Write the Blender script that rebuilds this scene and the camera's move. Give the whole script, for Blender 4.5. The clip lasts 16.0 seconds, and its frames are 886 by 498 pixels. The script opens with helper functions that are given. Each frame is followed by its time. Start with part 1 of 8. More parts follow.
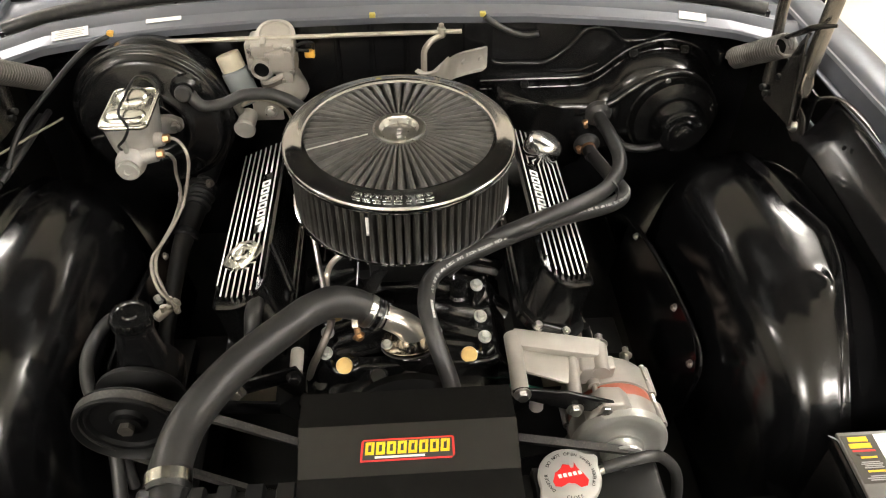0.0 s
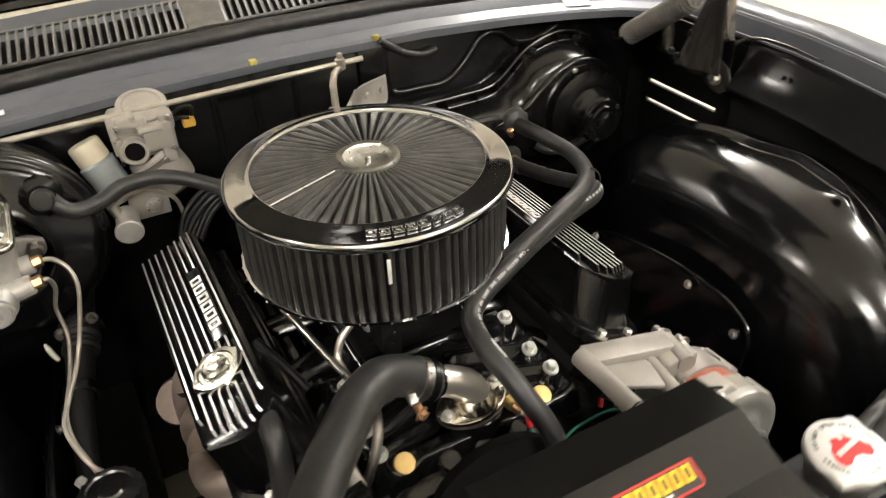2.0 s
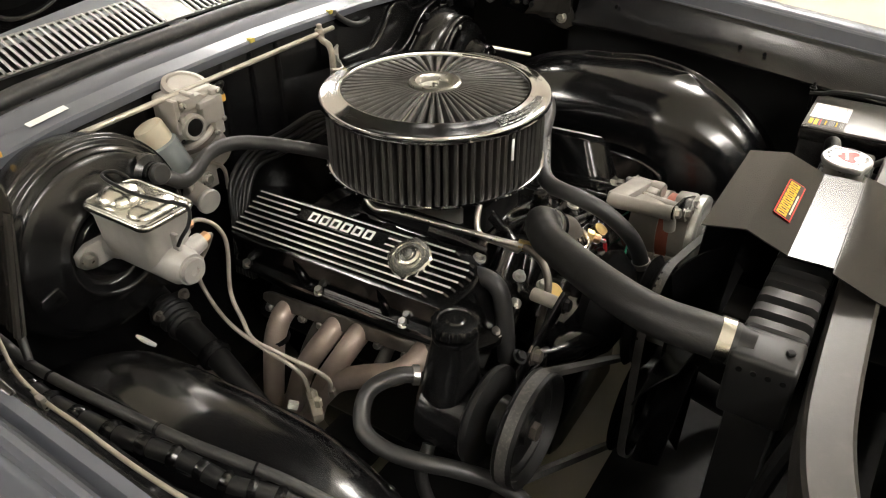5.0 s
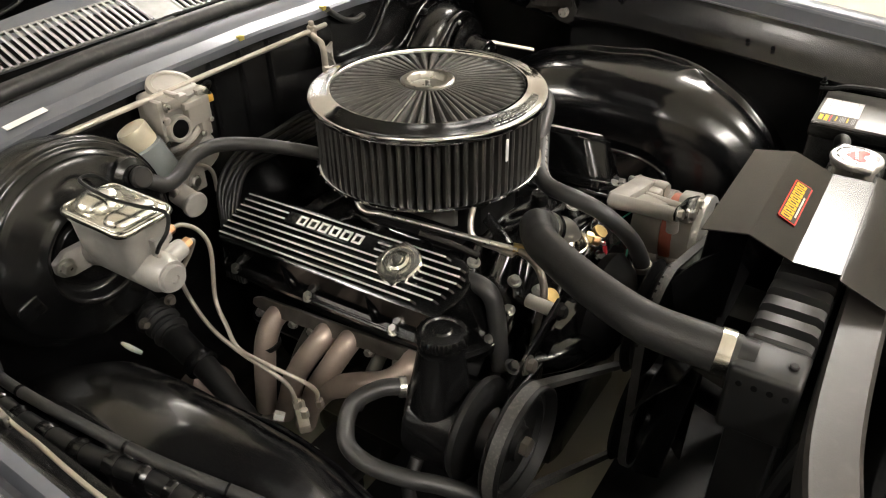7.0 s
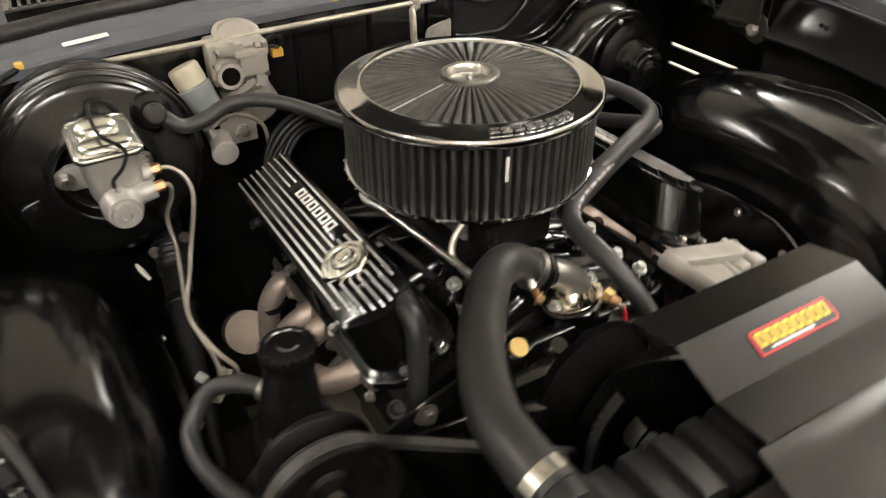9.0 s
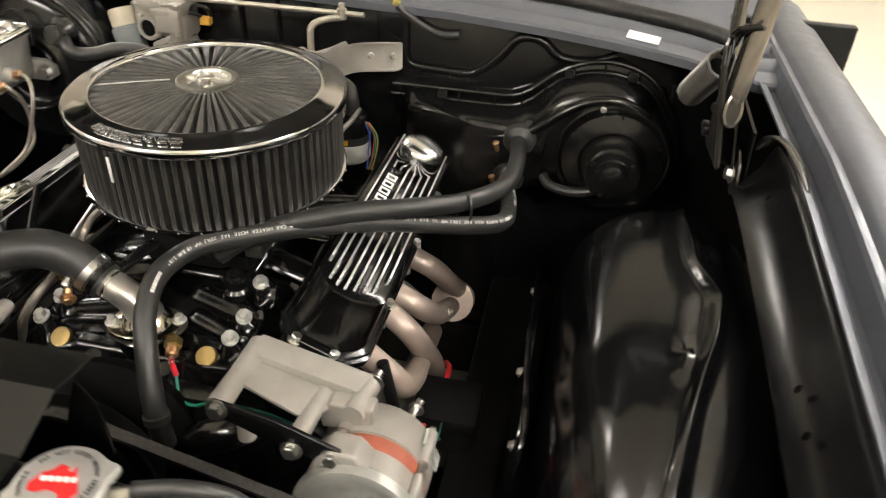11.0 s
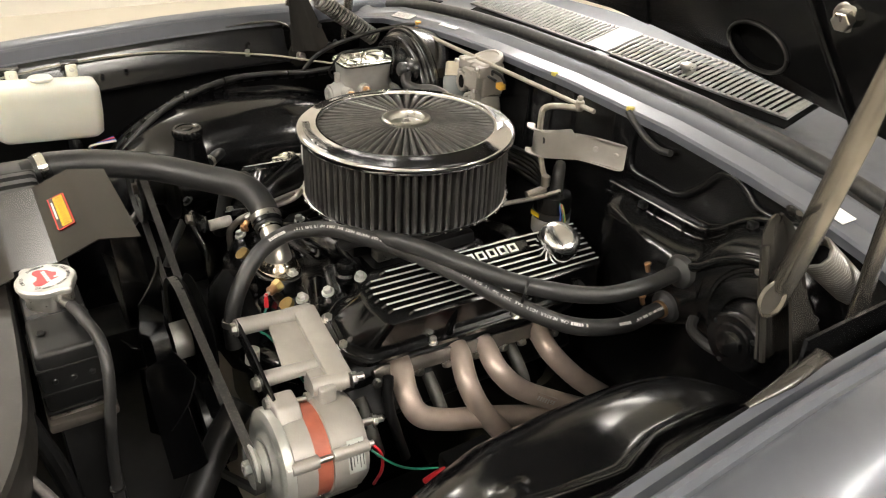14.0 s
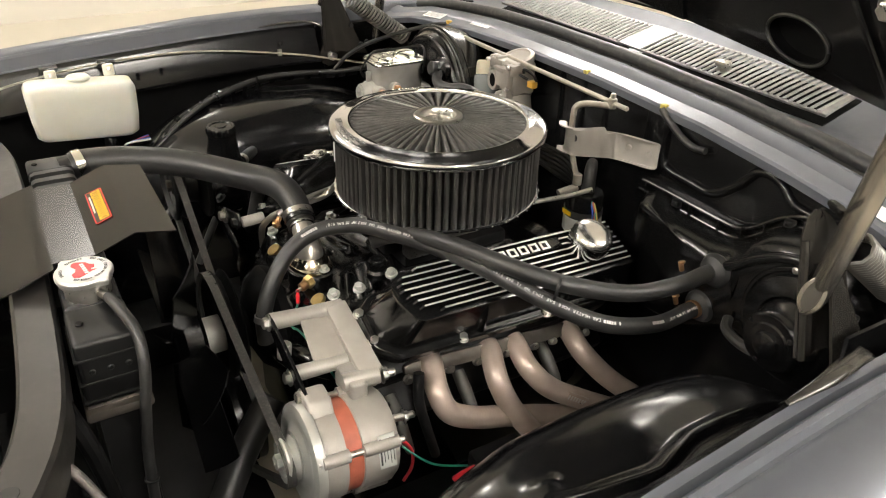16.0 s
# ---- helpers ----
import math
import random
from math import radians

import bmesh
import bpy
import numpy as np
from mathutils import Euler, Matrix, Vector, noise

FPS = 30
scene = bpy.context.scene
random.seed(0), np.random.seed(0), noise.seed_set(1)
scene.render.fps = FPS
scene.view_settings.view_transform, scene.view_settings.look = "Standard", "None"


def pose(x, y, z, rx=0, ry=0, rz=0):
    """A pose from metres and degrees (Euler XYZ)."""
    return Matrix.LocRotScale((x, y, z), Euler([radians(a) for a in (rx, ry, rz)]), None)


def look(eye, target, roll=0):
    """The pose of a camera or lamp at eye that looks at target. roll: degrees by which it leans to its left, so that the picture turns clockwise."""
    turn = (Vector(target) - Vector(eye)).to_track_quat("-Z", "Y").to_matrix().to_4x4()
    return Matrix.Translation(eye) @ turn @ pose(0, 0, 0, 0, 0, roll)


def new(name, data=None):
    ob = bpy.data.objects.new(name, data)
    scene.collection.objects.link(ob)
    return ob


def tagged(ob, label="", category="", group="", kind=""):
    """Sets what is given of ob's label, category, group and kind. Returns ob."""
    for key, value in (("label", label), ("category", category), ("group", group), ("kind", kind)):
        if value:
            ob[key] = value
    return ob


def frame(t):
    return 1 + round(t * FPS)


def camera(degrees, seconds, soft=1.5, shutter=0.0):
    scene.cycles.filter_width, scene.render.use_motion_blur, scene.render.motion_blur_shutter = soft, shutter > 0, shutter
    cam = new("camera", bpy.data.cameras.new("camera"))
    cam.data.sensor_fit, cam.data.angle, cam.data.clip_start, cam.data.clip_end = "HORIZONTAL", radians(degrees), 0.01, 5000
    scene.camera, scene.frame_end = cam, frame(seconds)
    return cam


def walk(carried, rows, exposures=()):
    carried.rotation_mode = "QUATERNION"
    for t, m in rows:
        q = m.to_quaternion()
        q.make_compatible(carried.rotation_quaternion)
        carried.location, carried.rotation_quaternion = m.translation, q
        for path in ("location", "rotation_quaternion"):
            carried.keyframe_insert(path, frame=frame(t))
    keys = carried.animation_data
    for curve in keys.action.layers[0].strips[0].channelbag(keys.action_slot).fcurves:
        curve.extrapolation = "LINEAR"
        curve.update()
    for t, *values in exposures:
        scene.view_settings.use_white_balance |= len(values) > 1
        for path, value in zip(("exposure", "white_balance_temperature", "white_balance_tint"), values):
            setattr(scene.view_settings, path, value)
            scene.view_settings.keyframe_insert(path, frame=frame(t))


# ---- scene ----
cam = camera(60.7, 16.0, soft=1.1, shutter=0.5)
PATH = [
    (0, (0.002, -0.959, 1.569), (0.101, 0.495, 0.199), 0.22),
    (0.5, (0.001, -0.948, 1.561), (0.137, 0.510, 0.198), -0.48),
    (1, (-0.027, -0.893, 1.519), (0.209, 0.576, 0.183), -1.07),
    (1.5, (-0.141, -0.792, 1.435), (0.318, 0.677, 0.156), -0.85),
    (2, (-0.289, -0.772, 1.355), (0.442, 0.690, 0.201), -2.61),
    (2.5, (-0.491, -0.767, 1.322), (0.550, 0.569, 0.259), -3.76),
    (3, (-0.691, -0.659, 1.309), (0.566, 0.482, 0.251), -4.22),
    (3.5, (-0.833, -0.598, 1.324), (0.525, 0.389, 0.238), -2.99),
    (4, (-0.909, -0.596, 1.344), (0.480, 0.331, 0.244), -1.58),
    (4.5, (-0.920, -0.598, 1.343), (0.487, 0.299, 0.239), -0.27),
    (7, (-0.872, -0.604, 1.332), (0.509, 0.318, 0.217), -1.08),
    (7.5, (-0.849, -0.604, 1.327), (0.490, 0.370, 0.204), -1.29),
    (8, (-0.822, -0.612, 1.317), (0.433, 0.458, 0.186), -1.42),
    (8.5, (-0.710, -0.699, 1.294), (0.321, 0.579, 0.152), -2.27),
    (9, (-0.509, -0.795, 1.298), (0.322, 0.619, 0.153), -0.29),
    (9.5, (-0.287, -0.797, 1.270), (0.276, 0.739, 0.119), -0.12),
    (10, (-0.051, -0.831, 1.274), (0.208, 0.771, 0.105), 0.07),
    (10.2, (0.071, -0.848, 1.282), (0.239, 0.763, 0.110), 0.77),
    (12.3, (0.772, -0.701, 1.329), (-0.295, 0.615, 0.267), 3.42),
    (12.5, (0.791, -0.655, 1.326), (-0.360, 0.596, 0.272), 3.34),
    (13, (0.858, -0.598, 1.331), (-0.451, 0.497, 0.290), 2.99),
    (13.5, (0.966, -0.585, 1.349), (-0.423, 0.425, 0.323), 3.01),
    (14, (1.012, -0.583, 1.360), (-0.430, 0.365, 0.348), 2.53),
    (14.5, (1.015, -0.579, 1.356), (-0.449, 0.340, 0.350), 2.14),
    (15, (1.010, -0.577, 1.352), (-0.468, 0.322, 0.349), 1.74),
    (15.5, (1.008, -0.584, 1.351), (-0.471, 0.313, 0.346), 1.74),
    (16, (1.011, -0.591, 1.350), (-0.471, 0.300, 0.344), 1.75),
]
walk(cam, [(t, look(eye, target, roll)) for t, eye, target, roll in PATH], [(0, 0.06), (2, 0.02), (4, -0.12), (7, -0.12), (9, -0.03), (12.5, 0.03), (16, 0.0)])

# ---- light ----
world = bpy.data.worlds.new("world")
scene.world = world
world.use_nodes = True
world.node_tree.nodes["Background"].inputs[0].default_value = (0.9, 0.93, 1.0, 1)
world.node_tree.nodes["Background"].inputs[1].default_value = 0.05
LAMP = 46.5


# ---- materials ----
def material(name, color, rough=0.5, metal=0.0, coat=0.0, vary=0.15, vscale=18.0, grain=0.0, gscale=400.0, rvary=0.12,
             dust=0.0, dusty=(0.30, 0.27, 0.23), wave=0.0, wscale=9.0, sub=0.0, emit=0.0, spec=0.5):
    m = bpy.data.materials.new(name)
    m.use_nodes = True
    nt = m.node_tree
    b = nt.nodes["Principled BSDF"]
    geo = nt.nodes.new("ShaderNodeNewGeometry")

    def noise_node(scale, detail=4.0):
        n = nt.nodes.new("ShaderNodeTexNoise")
        n.inputs["Scale"].default_value = scale
        n.inputs["Detail"].default_value = detail
        nt.links.new(geo.outputs["Position"], n.inputs["Vector"])
        return n

    big = noise_node(vscale)
    ramp = nt.nodes.new("ShaderNodeMapRange")
    ramp.inputs["From Min"].default_value = 0.3
    ramp.inputs["From Max"].default_value = 0.7
    ramp.inputs["To Min"].default_value = 1 - vary
    ramp.inputs["To Max"].default_value = 1 + vary
    nt.links.new(big.outputs["Fac"], ramp.inputs["Value"])
    mul = nt.nodes.new("ShaderNodeVectorMath")
    mul.operation = "SCALE"
    mul.inputs[0].default_value = color
    nt.links.new(ramp.outputs["Result"], mul.inputs["Scale"])
    col = mul.outputs["Vector"]
    fine = noise_node(gscale, 3.0)
    if dust:
        speck = noise_node(vscale * 5, 6.0)
        dr = nt.nodes.new("ShaderNodeMapRange")
        dr.inputs["From Min"].default_value = 0.52
        dr.inputs["From Max"].default_value = 0.72
        dr.inputs["To Max"].default_value = dust
        nt.links.new(speck.outputs["Fac"], dr.inputs["Value"])
        mix = nt.nodes.new("ShaderNodeMix")
        mix.data_type = "RGBA"
        nt.links.new(dr.outputs["Result"], mix.inputs["Factor"])
        nt.links.new(col, mix.inputs["A"])
        mix.inputs["B"].default_value = (*dusty, 1)
        col = mix.outputs["Result"]
    nt.links.new(col, b.inputs["Base Color"])
    rr = nt.nodes.new("ShaderNodeMapRange")
    rr.inputs["From Min"].default_value = 0.3
    rr.inputs["From Max"].default_value = 0.7
    rr.inputs["To Min"].default_value = max(0.02, rough * (1 - rvary))
    rr.inputs["To Max"].default_value = min(1.0, rough * (1 + rvary))
    rn = noise_node(vscale * 3, 5.0)
    nt.links.new(rn.outputs["Fac"], rr.inputs["Value"])
    nt.links.new(rr.outputs["Result"], b.inputs["Roughness"])
    b.inputs["Metallic"].default_value = metal
    b.inputs["Coat Weight"].default_value = coat
    b.inputs["Coat Roughness"].default_value = 0.06
    b.inputs["Specular IOR Level"].default_value = spec
    if sub:
        b.inputs["Subsurface Weight"].default_value = sub
        b.inputs["Subsurface Radius"].default_value = (0.02, 0.015, 0.01)
    if emit:
        b.inputs["Emission Color"].default_value = (*color, 1)
        b.inputs["Emission Strength"].default_value = emit
    last = None
    for strength, scale, dist in ((wave, wscale, 0.006), (grain, gscale, 0.0006)):
        if strength:
            bump = nt.nodes.new("ShaderNodeBump")
            bump.inputs["Strength"].default_value = strength
            bump.inputs["Distance"].default_value = dist
            src = fine if scale == gscale else noise_node(scale, 2.0)
            nt.links.new(src.outputs["Fac"], bump.inputs["Height"])
            if last:
                nt.links.new(last.outputs["Normal"], bump.inputs["Normal"])
            last = bump
    if last:
        nt.links.new(last.outputs["Normal"], b.inputs["Normal"])
    return m


M = {}
M["gloss"] = material("black_gloss_paint", (0.0035, 0.0035, 0.0038), 0.18, coat=0.15, wave=0.10, wscale=14, dust=0.0, vary=0.2, spec=0.45)
M["satin"] = material("black_satin_paint", (0.0045, 0.0045, 0.0047), 0.23, grain=0.05, gscale=700, vary=0.2, rvary=0.06, spec=0.42)
M["matt"] = material("black_matt_metal", (0.005, 0.005, 0.005), 0.5, grain=0.3, gscale=500, dust=0.004, vary=0.35, spec=0.22)
M["engine"] = material("black_engine_enamel", (0.0035, 0.0035, 0.0035), 0.17, coat=0.15, grain=0.22, gscale=200, dust=0.0, spec=0.5)
M["crackle"] = material("black_crackle_coating", (0.0035, 0.0035, 0.0035), 0.17, coat=0.2, grain=0.16, gscale=420, vary=0.2, spec=0.5)
M["panel"] = material("black_anodised_sheet", (0.0055, 0.0054, 0.0050), 0.25, vary=0.06, rvary=0.0, spec=0.5)
M["tank"] = material("satin_black_tank_paint", (0.0075, 0.0075, 0.0075), 0.42, grain=0.04, gscale=900, vary=0.15, rvary=0.05, spec=0.42)
M["bar"] = material("worn_satin_black_sheet", (0.024, 0.022, 0.020), 0.38, grain=0.12, gscale=500, dust=0.03, vary=0.25, spec=0.65)
M["chrome"] = material("polished_chrome", (0.70, 0.70, 0.71), 0.09, metal=1.0, vary=0.03, rvary=0.4)
M["dome"] = material("satin_chrome_dome", (0.70, 0.70, 0.70), 0.20, metal=1.0, vary=0.03, rvary=0.05)
M["brushed"] = material("machined_aluminium", (0.66, 0.655, 0.64), 0.42, metal=0.85, vary=0.08, grain=0.15, gscale=900)
M["alloy"] = material("cast_alloy", (0.38, 0.37, 0.345), 0.42, metal=0.35, vary=0.12, vscale=30, grain=0.5, gscale=450, dust=0.05)
M["castpale"] = material("pale_painted_casting", (0.33, 0.31, 0.28), 0.42, metal=0.25, vary=0.1, vscale=24, grain=0.35, gscale=380, dust=0.1)
M["zinc"] = material("yellow_zinc_plate", (0.70, 0.69, 0.63), 0.22, metal=1.0, vary=0.08, vscale=40)
M["lidzinc"] = material("bright_zinc_plate", (0.72, 0.71, 0.65), 0.24, metal=1.0, vary=0.05, vscale=20, rvary=0.05)
M["capcream"] = material("aged_cream_plastic", (0.50, 0.46, 0.35), 0.4, vary=0.1, vscale=40, sub=0.2)
# near-black that paints the shade of holes and gaps; also on pump and pulley
M["dark"] = material("shade_black", (0.002, 0.002, 0.002), 0.7, vary=0.1, spec=0.1)
M["badge"] = material("bright_badge_metal", (0.86, 0.86, 0.84), 0.38, metal=0.5, vary=0.03)
M["springsteel"] = material("oiled_spring_steel", (0.16, 0.155, 0.145), 0.38, metal=0.6, vary=0.1, vscale=40)
M["satinzinc"] = material("pale_satin_zinc", (0.46, 0.46, 0.43), 0.34, metal=0.55, vary=0.08, vscale=25, rvary=0.1)
M["boot"] = material("heat_faded_boot_rubber", (0.055, 0.054, 0.047), 0.5, vary=0.2, vscale=60, grain=0.2)
M["creamcable"] = material("aged_cream_cable_sheath", (0.36, 0.33, 0.26), 0.4, vary=0.15, vscale=40)
M["hinge"] = material("worn_black_hinge_paint", (0.040, 0.037, 0.033), 0.24, metal=0.35, vary=0.1, vscale=20, rvary=0.05, spec=0.6)
M["arm"] = material("worn_bare_hinge_steel", (0.21, 0.195, 0.172), 0.24, metal=0.9, vary=0.15, vscale=25, rvary=0.1)
M["elbow"] = material("satin_chrome_elbow", (0.50, 0.475, 0.43), 0.30, metal=0.85, vary=0.04, vscale=40, rvary=0.05)
M["warmchrome"] = material("heat_yellowed_chrome", (0.62, 0.56, 0.46), 0.16, metal=1.0, vary=0.22, vscale=45, rvary=0.3)
M["plated"] = material("dull_plated_bolt_steel", (0.44, 0.44, 0.41), 0.42, metal=0.6, vary=0.25, vscale=90, grain=0.4, gscale=600)
M["batlid"] = material("scuffed_grey_battery_plastic", (0.13, 0.125, 0.115), 0.33, vary=0.15, vscale=30, grain=0.05, gscale=700)
M["batfield"] = material("dark_label_print", (0.045, 0.040, 0.033), 0.3, vary=0.1)
M["apron"] = material("black_apron_paint", (0.006, 0.006, 0.0065), 0.24, coat=0.15, wave=0.08, wscale=10, grain=0.06, gscale=900, vary=0.2, spec=0.5)
M["booster"] = material("black_booster_paint", (0.0055, 0.0055, 0.0057), 0.22, coat=0.1, grain=0.03, gscale=700, vary=0.12, spec=0.55)
M["flangesteel"] = material("dull_flange_steel", (0.15, 0.135, 0.118), 0.4, metal=0.7, vary=0.25, vscale=30, grain=0.2)
M["grille"] = material("dull_anodised_grille", (0.25, 0.25, 0.245), 0.45, metal=0.9, vary=0.15, vscale=60, grain=0.2)
M["steel"] = material("zinc_plated_steel", (0.52, 0.51, 0.48), 0.3, metal=1.0, vary=0.15, vscale=60)
M["line"] = material("bundy_steel_line", (0.35, 0.32, 0.27), 0.4, metal=0.5, vary=0.15, vscale=50)
M["brass"] = material("brass", (0.52, 0.38, 0.16), 0.32, metal=1.0, vary=0.12, vscale=50)
M["copper"] = material("copper_fitting", (0.55, 0.33, 0.18), 0.35, metal=1.0, vary=0.2, vscale=60)
M["header"] = material("heat_tinted_steel", (0.40, 0.325, 0.275), 0.42, metal=0.45, vary=0.2, vscale=14, grain=0.15, dust=0.1, dusty=(0.26, 0.24, 0.22))
M["rubber"] = material("black_hose_rubber", (0.021, 0.0208, 0.0204), 0.43, vary=0.25, vscale=30, grain=0.35, gscale=600, dust=0.01)
M["seal"] = material("black_rubber_seal", (0.02, 0.02, 0.02), 0.42, vary=0.2, grain=0.2, dust=0.08)
M["belt"] = material("grey_worn_belt_rubber", (0.03, 0.029, 0.027), 0.5, vary=0.25, vscale=60, dust=0.15)
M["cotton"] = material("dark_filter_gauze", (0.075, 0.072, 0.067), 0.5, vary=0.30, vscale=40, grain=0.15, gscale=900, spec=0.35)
# side gauze repeats the top's, with shade put into its darker colour
M["cotton_shaded"] = material("shaded_filter_side_gauze", (0.028, 0.027, 0.025), 0.5, vary=0.30, vscale=40, grain=0.15, gscale=900, spec=0.4)
M["plastic"] = material("black_plastic", (0.005, 0.005, 0.005), 0.21, vary=0.12, grain=0.04, gscale=800, rvary=0.05, spec=0.5)
M["wire_black"] = material("black_wire_sheath", (0.009, 0.009, 0.009), 0.42, vary=0.2, spec=0.4)
M["red"] = material("red_wire_plastic", (0.5, 0.02, 0.03), 0.4)
M["green"] = material("green_wire_plastic", (0.02, 0.22, 0.15), 0.4)
M["blue"] = material("blue_wire_plastic", (0.03, 0.08, 0.45), 0.4)
M["yellow"] = material("yellow_plastic", (0.42, 0.34, 0.07), 0.4)
M["amber"] = material("amber_plastic", (0.60, 0.34, 0.06), 0.35)
M["creambottle"] = material("cream_translucent_plastic", (0.68, 0.67, 0.585), 0.38, vary=0.06, vscale=12, sub=0.3, grain=0.05)
M["fluid"] = material("grey_translucent_bottle", (0.20, 0.22, 0.22), 0.25, vary=0.1, sub=0.1)
M["coil"] = material("rust_red_insulation", (0.36, 0.10, 0.06), 0.5, vary=0.12, vscale=60, grain=0.3)
M["paint"] = material("gunmetal_metallic_paint", (0.120, 0.128, 0.148), 0.44, metal=0.45, coat=0.15, vary=0.04, grain=0.06, gscale=2200, wave=0.02, wscale=5)
M["white"] = material("white_paper_label", (0.72, 0.72, 0.70), 0.5, vary=0.05)
M["labelgrey"] = material("silver_grey_label", (0.42, 0.43, 0.40), 0.4, vary=0.05)
M["print"] = material("pale_hose_print", (0.55, 0.54, 0.52), 0.6, vary=0.2, vscale=300)
M["grey_ink"] = material("grey_print", (0.35, 0.35, 0.35), 0.5)
M["black_ink"] = material("black_print_and_hole_shade", (0.015, 0.015, 0.015), 0.45)
M["red_ink"] = material("red_print", (0.55, 0.02, 0.02), 0.35)
M["yellow_ink"] = material("yellow_print", (0.75, 0.47, 0.01), 0.35)
M["braid"] = material("braided_grey_sleeve", (0.16, 0.15, 0.14), 0.45, metal=0.4, vary=0.2, vscale=200, grain=0.8, gscale=500)
M["floor"] = material("cream_sealed_concrete", (0.60, 0.56, 0.47), 0.4, vary=0.06, vscale=1.2, grain=0.1, gscale=120, dust=0.15, dusty=(0.5, 0.46, 0.38))
M["wall"] = material("cream_painted_wall", (0.62, 0.59, 0.53), 0.7, vary=0.04, vscale=0.8, grain=0.1, gscale=90)
M["ceil"] = material("white_ceiling_board", (0.78, 0.77, 0.75), 0.8, vary=0.03, vscale=1)
M["hoodgloss"] = material("black_gloss_underside", (0.003, 0.003, 0.0032), 0.18, coat=0.05, wave=0.15, wscale=7, spec=0.22)
M["lamp"] = material("lamp_diffuser", (1.0, 0.945, 0.87), 0.5, emit=LAMP, vary=0.0)
M["ceiling_fill"] = material("ceiling_fill_glow", (1.0, 0.95, 0.88), 0.5, emit=LAMP * 0.22, vary=0.0)
M["glass"] = material("dark_windscreen_glass", (0.01, 0.011, 0.012), 0.03, vary=0.05, coat=0.5)


# ---- builders ----
def thing(name, at, label, category, group="", kind=""):
    e = new(name)
    e.empty_display_size = 0.03
    e.location = at
    return tagged(e, label, category, group, kind)


def finish(name, bm, mat, angle=35):
    bmesh.ops.recalc_face_normals(bm, faces=bm.faces[:])
    me = bpy.data.meshes.new(name)
    bm.to_mesh(me)
    bm.free()
    me.materials.append(M[mat])
    me.polygons.foreach_set("use_smooth", [True] * len(me.polygons))
    me.set_sharp_from_angle(angle=radians(angle))
    return new(name, me)


def origin_of(ob):
    at = Vector()
    while ob:
        at = at + ob.location
        ob = ob.parent
    return at


def part(name, bm, mat, parent, label="", angle=35):
    ob = finish(name, bm, mat, angle)
    ob.parent = parent
    ob.location = -origin_of(parent)
    return tagged(ob, label)


def solo(name, bm, mat, label, category, group="", kind="", angle=35):
    return tagged(finish(name, bm, mat, angle), label, category, group, kind)


def join(*bms):
    out = bms[0]
    for b in bms[1:]:
        me = bpy.data.meshes.new("tmp")
        b.to_mesh(me)
        b.free()
        out.from_mesh(me)
        bpy.data.meshes.remove(me)
    return out


def box(c, s, bev=0.003, rot=None, seg=2):
    bm = bmesh.new()
    bmesh.ops.create_cube(bm, size=1.0)
    bmesh.ops.scale(bm, vec=s, verts=bm.verts[:])
    if bev:
        bmesh.ops.bevel(bm, geom=bm.edges[:], offset=min(bev, min(s) * 0.45), segments=seg, profile=0.5, affect="EDGES")
    m = Matrix.Translation(c) @ (rot if rot else Matrix())
    bmesh.ops.transform(bm, matrix=m, verts=bm.verts[:])
    return bm


def spline(pts, res=6):
    p = [Vector(q) for q in pts]
    if len(p) == 2:
        return p
    p = [p[0] * 2 - p[1]] + p + [p[-1] * 2 - p[-2]]
    out = []
    for i in range(1, len(p) - 2):
        a, b, c, d = p[i - 1:i + 3]
        for k in range(res):
            t = k / res
            out.append(0.5 * (2 * b + (c - a) * t + (2 * a - 5 * b + 4 * c - d) * t * t + (3 * b - a - 3 * c + d) * t ** 3))
    out.append(p[-2])
    return out


def tube(pts, r, n=12, res=6, flat=1.0, caps=True):
    """A swept round (or flattened) section; r is a radius or a list along the points."""
    line = spline(pts, res)
    rad = [r] * len(line) if not isinstance(r, (list, tuple)) else list(np.interp(np.linspace(0, 1, len(line)), np.linspace(0, 1, len(r)), r))
    bm = bmesh.new()
    up, rings = None, []
    for i, p in enumerate(line):
        d = (line[min(i + 1, len(line) - 1)] - line[max(i - 1, 0)]).normalized()
        if up is None:
            up = d.cross(Vector((0.13, 0.21, 0.97)) if abs(d.z) < 0.9 else Vector((1, 0, 0))).normalized()
        up = (up - d * up.dot(d)).normalized()
        side = d.cross(up)
        rings.append([bm.verts.new(p + float(rad[i]) * (math.cos(a) * up + flat * math.sin(a) * side)) for a in (2 * math.pi * k / n for k in range(n))])
    for a, b in zip(rings, rings[1:]):
        for k in range(n):
            bm.faces.new((a[k], a[(k + 1) % n], b[(k + 1) % n], b[k]))
    if caps:
        bm.faces.new(rings[0])
        bm.faces.new(rings[-1])
    return bm


def axis_matrix(at, axis):
    return Matrix.Translation(at) @ Vector(axis).to_track_quat("Z", "Y").to_matrix().to_4x4()


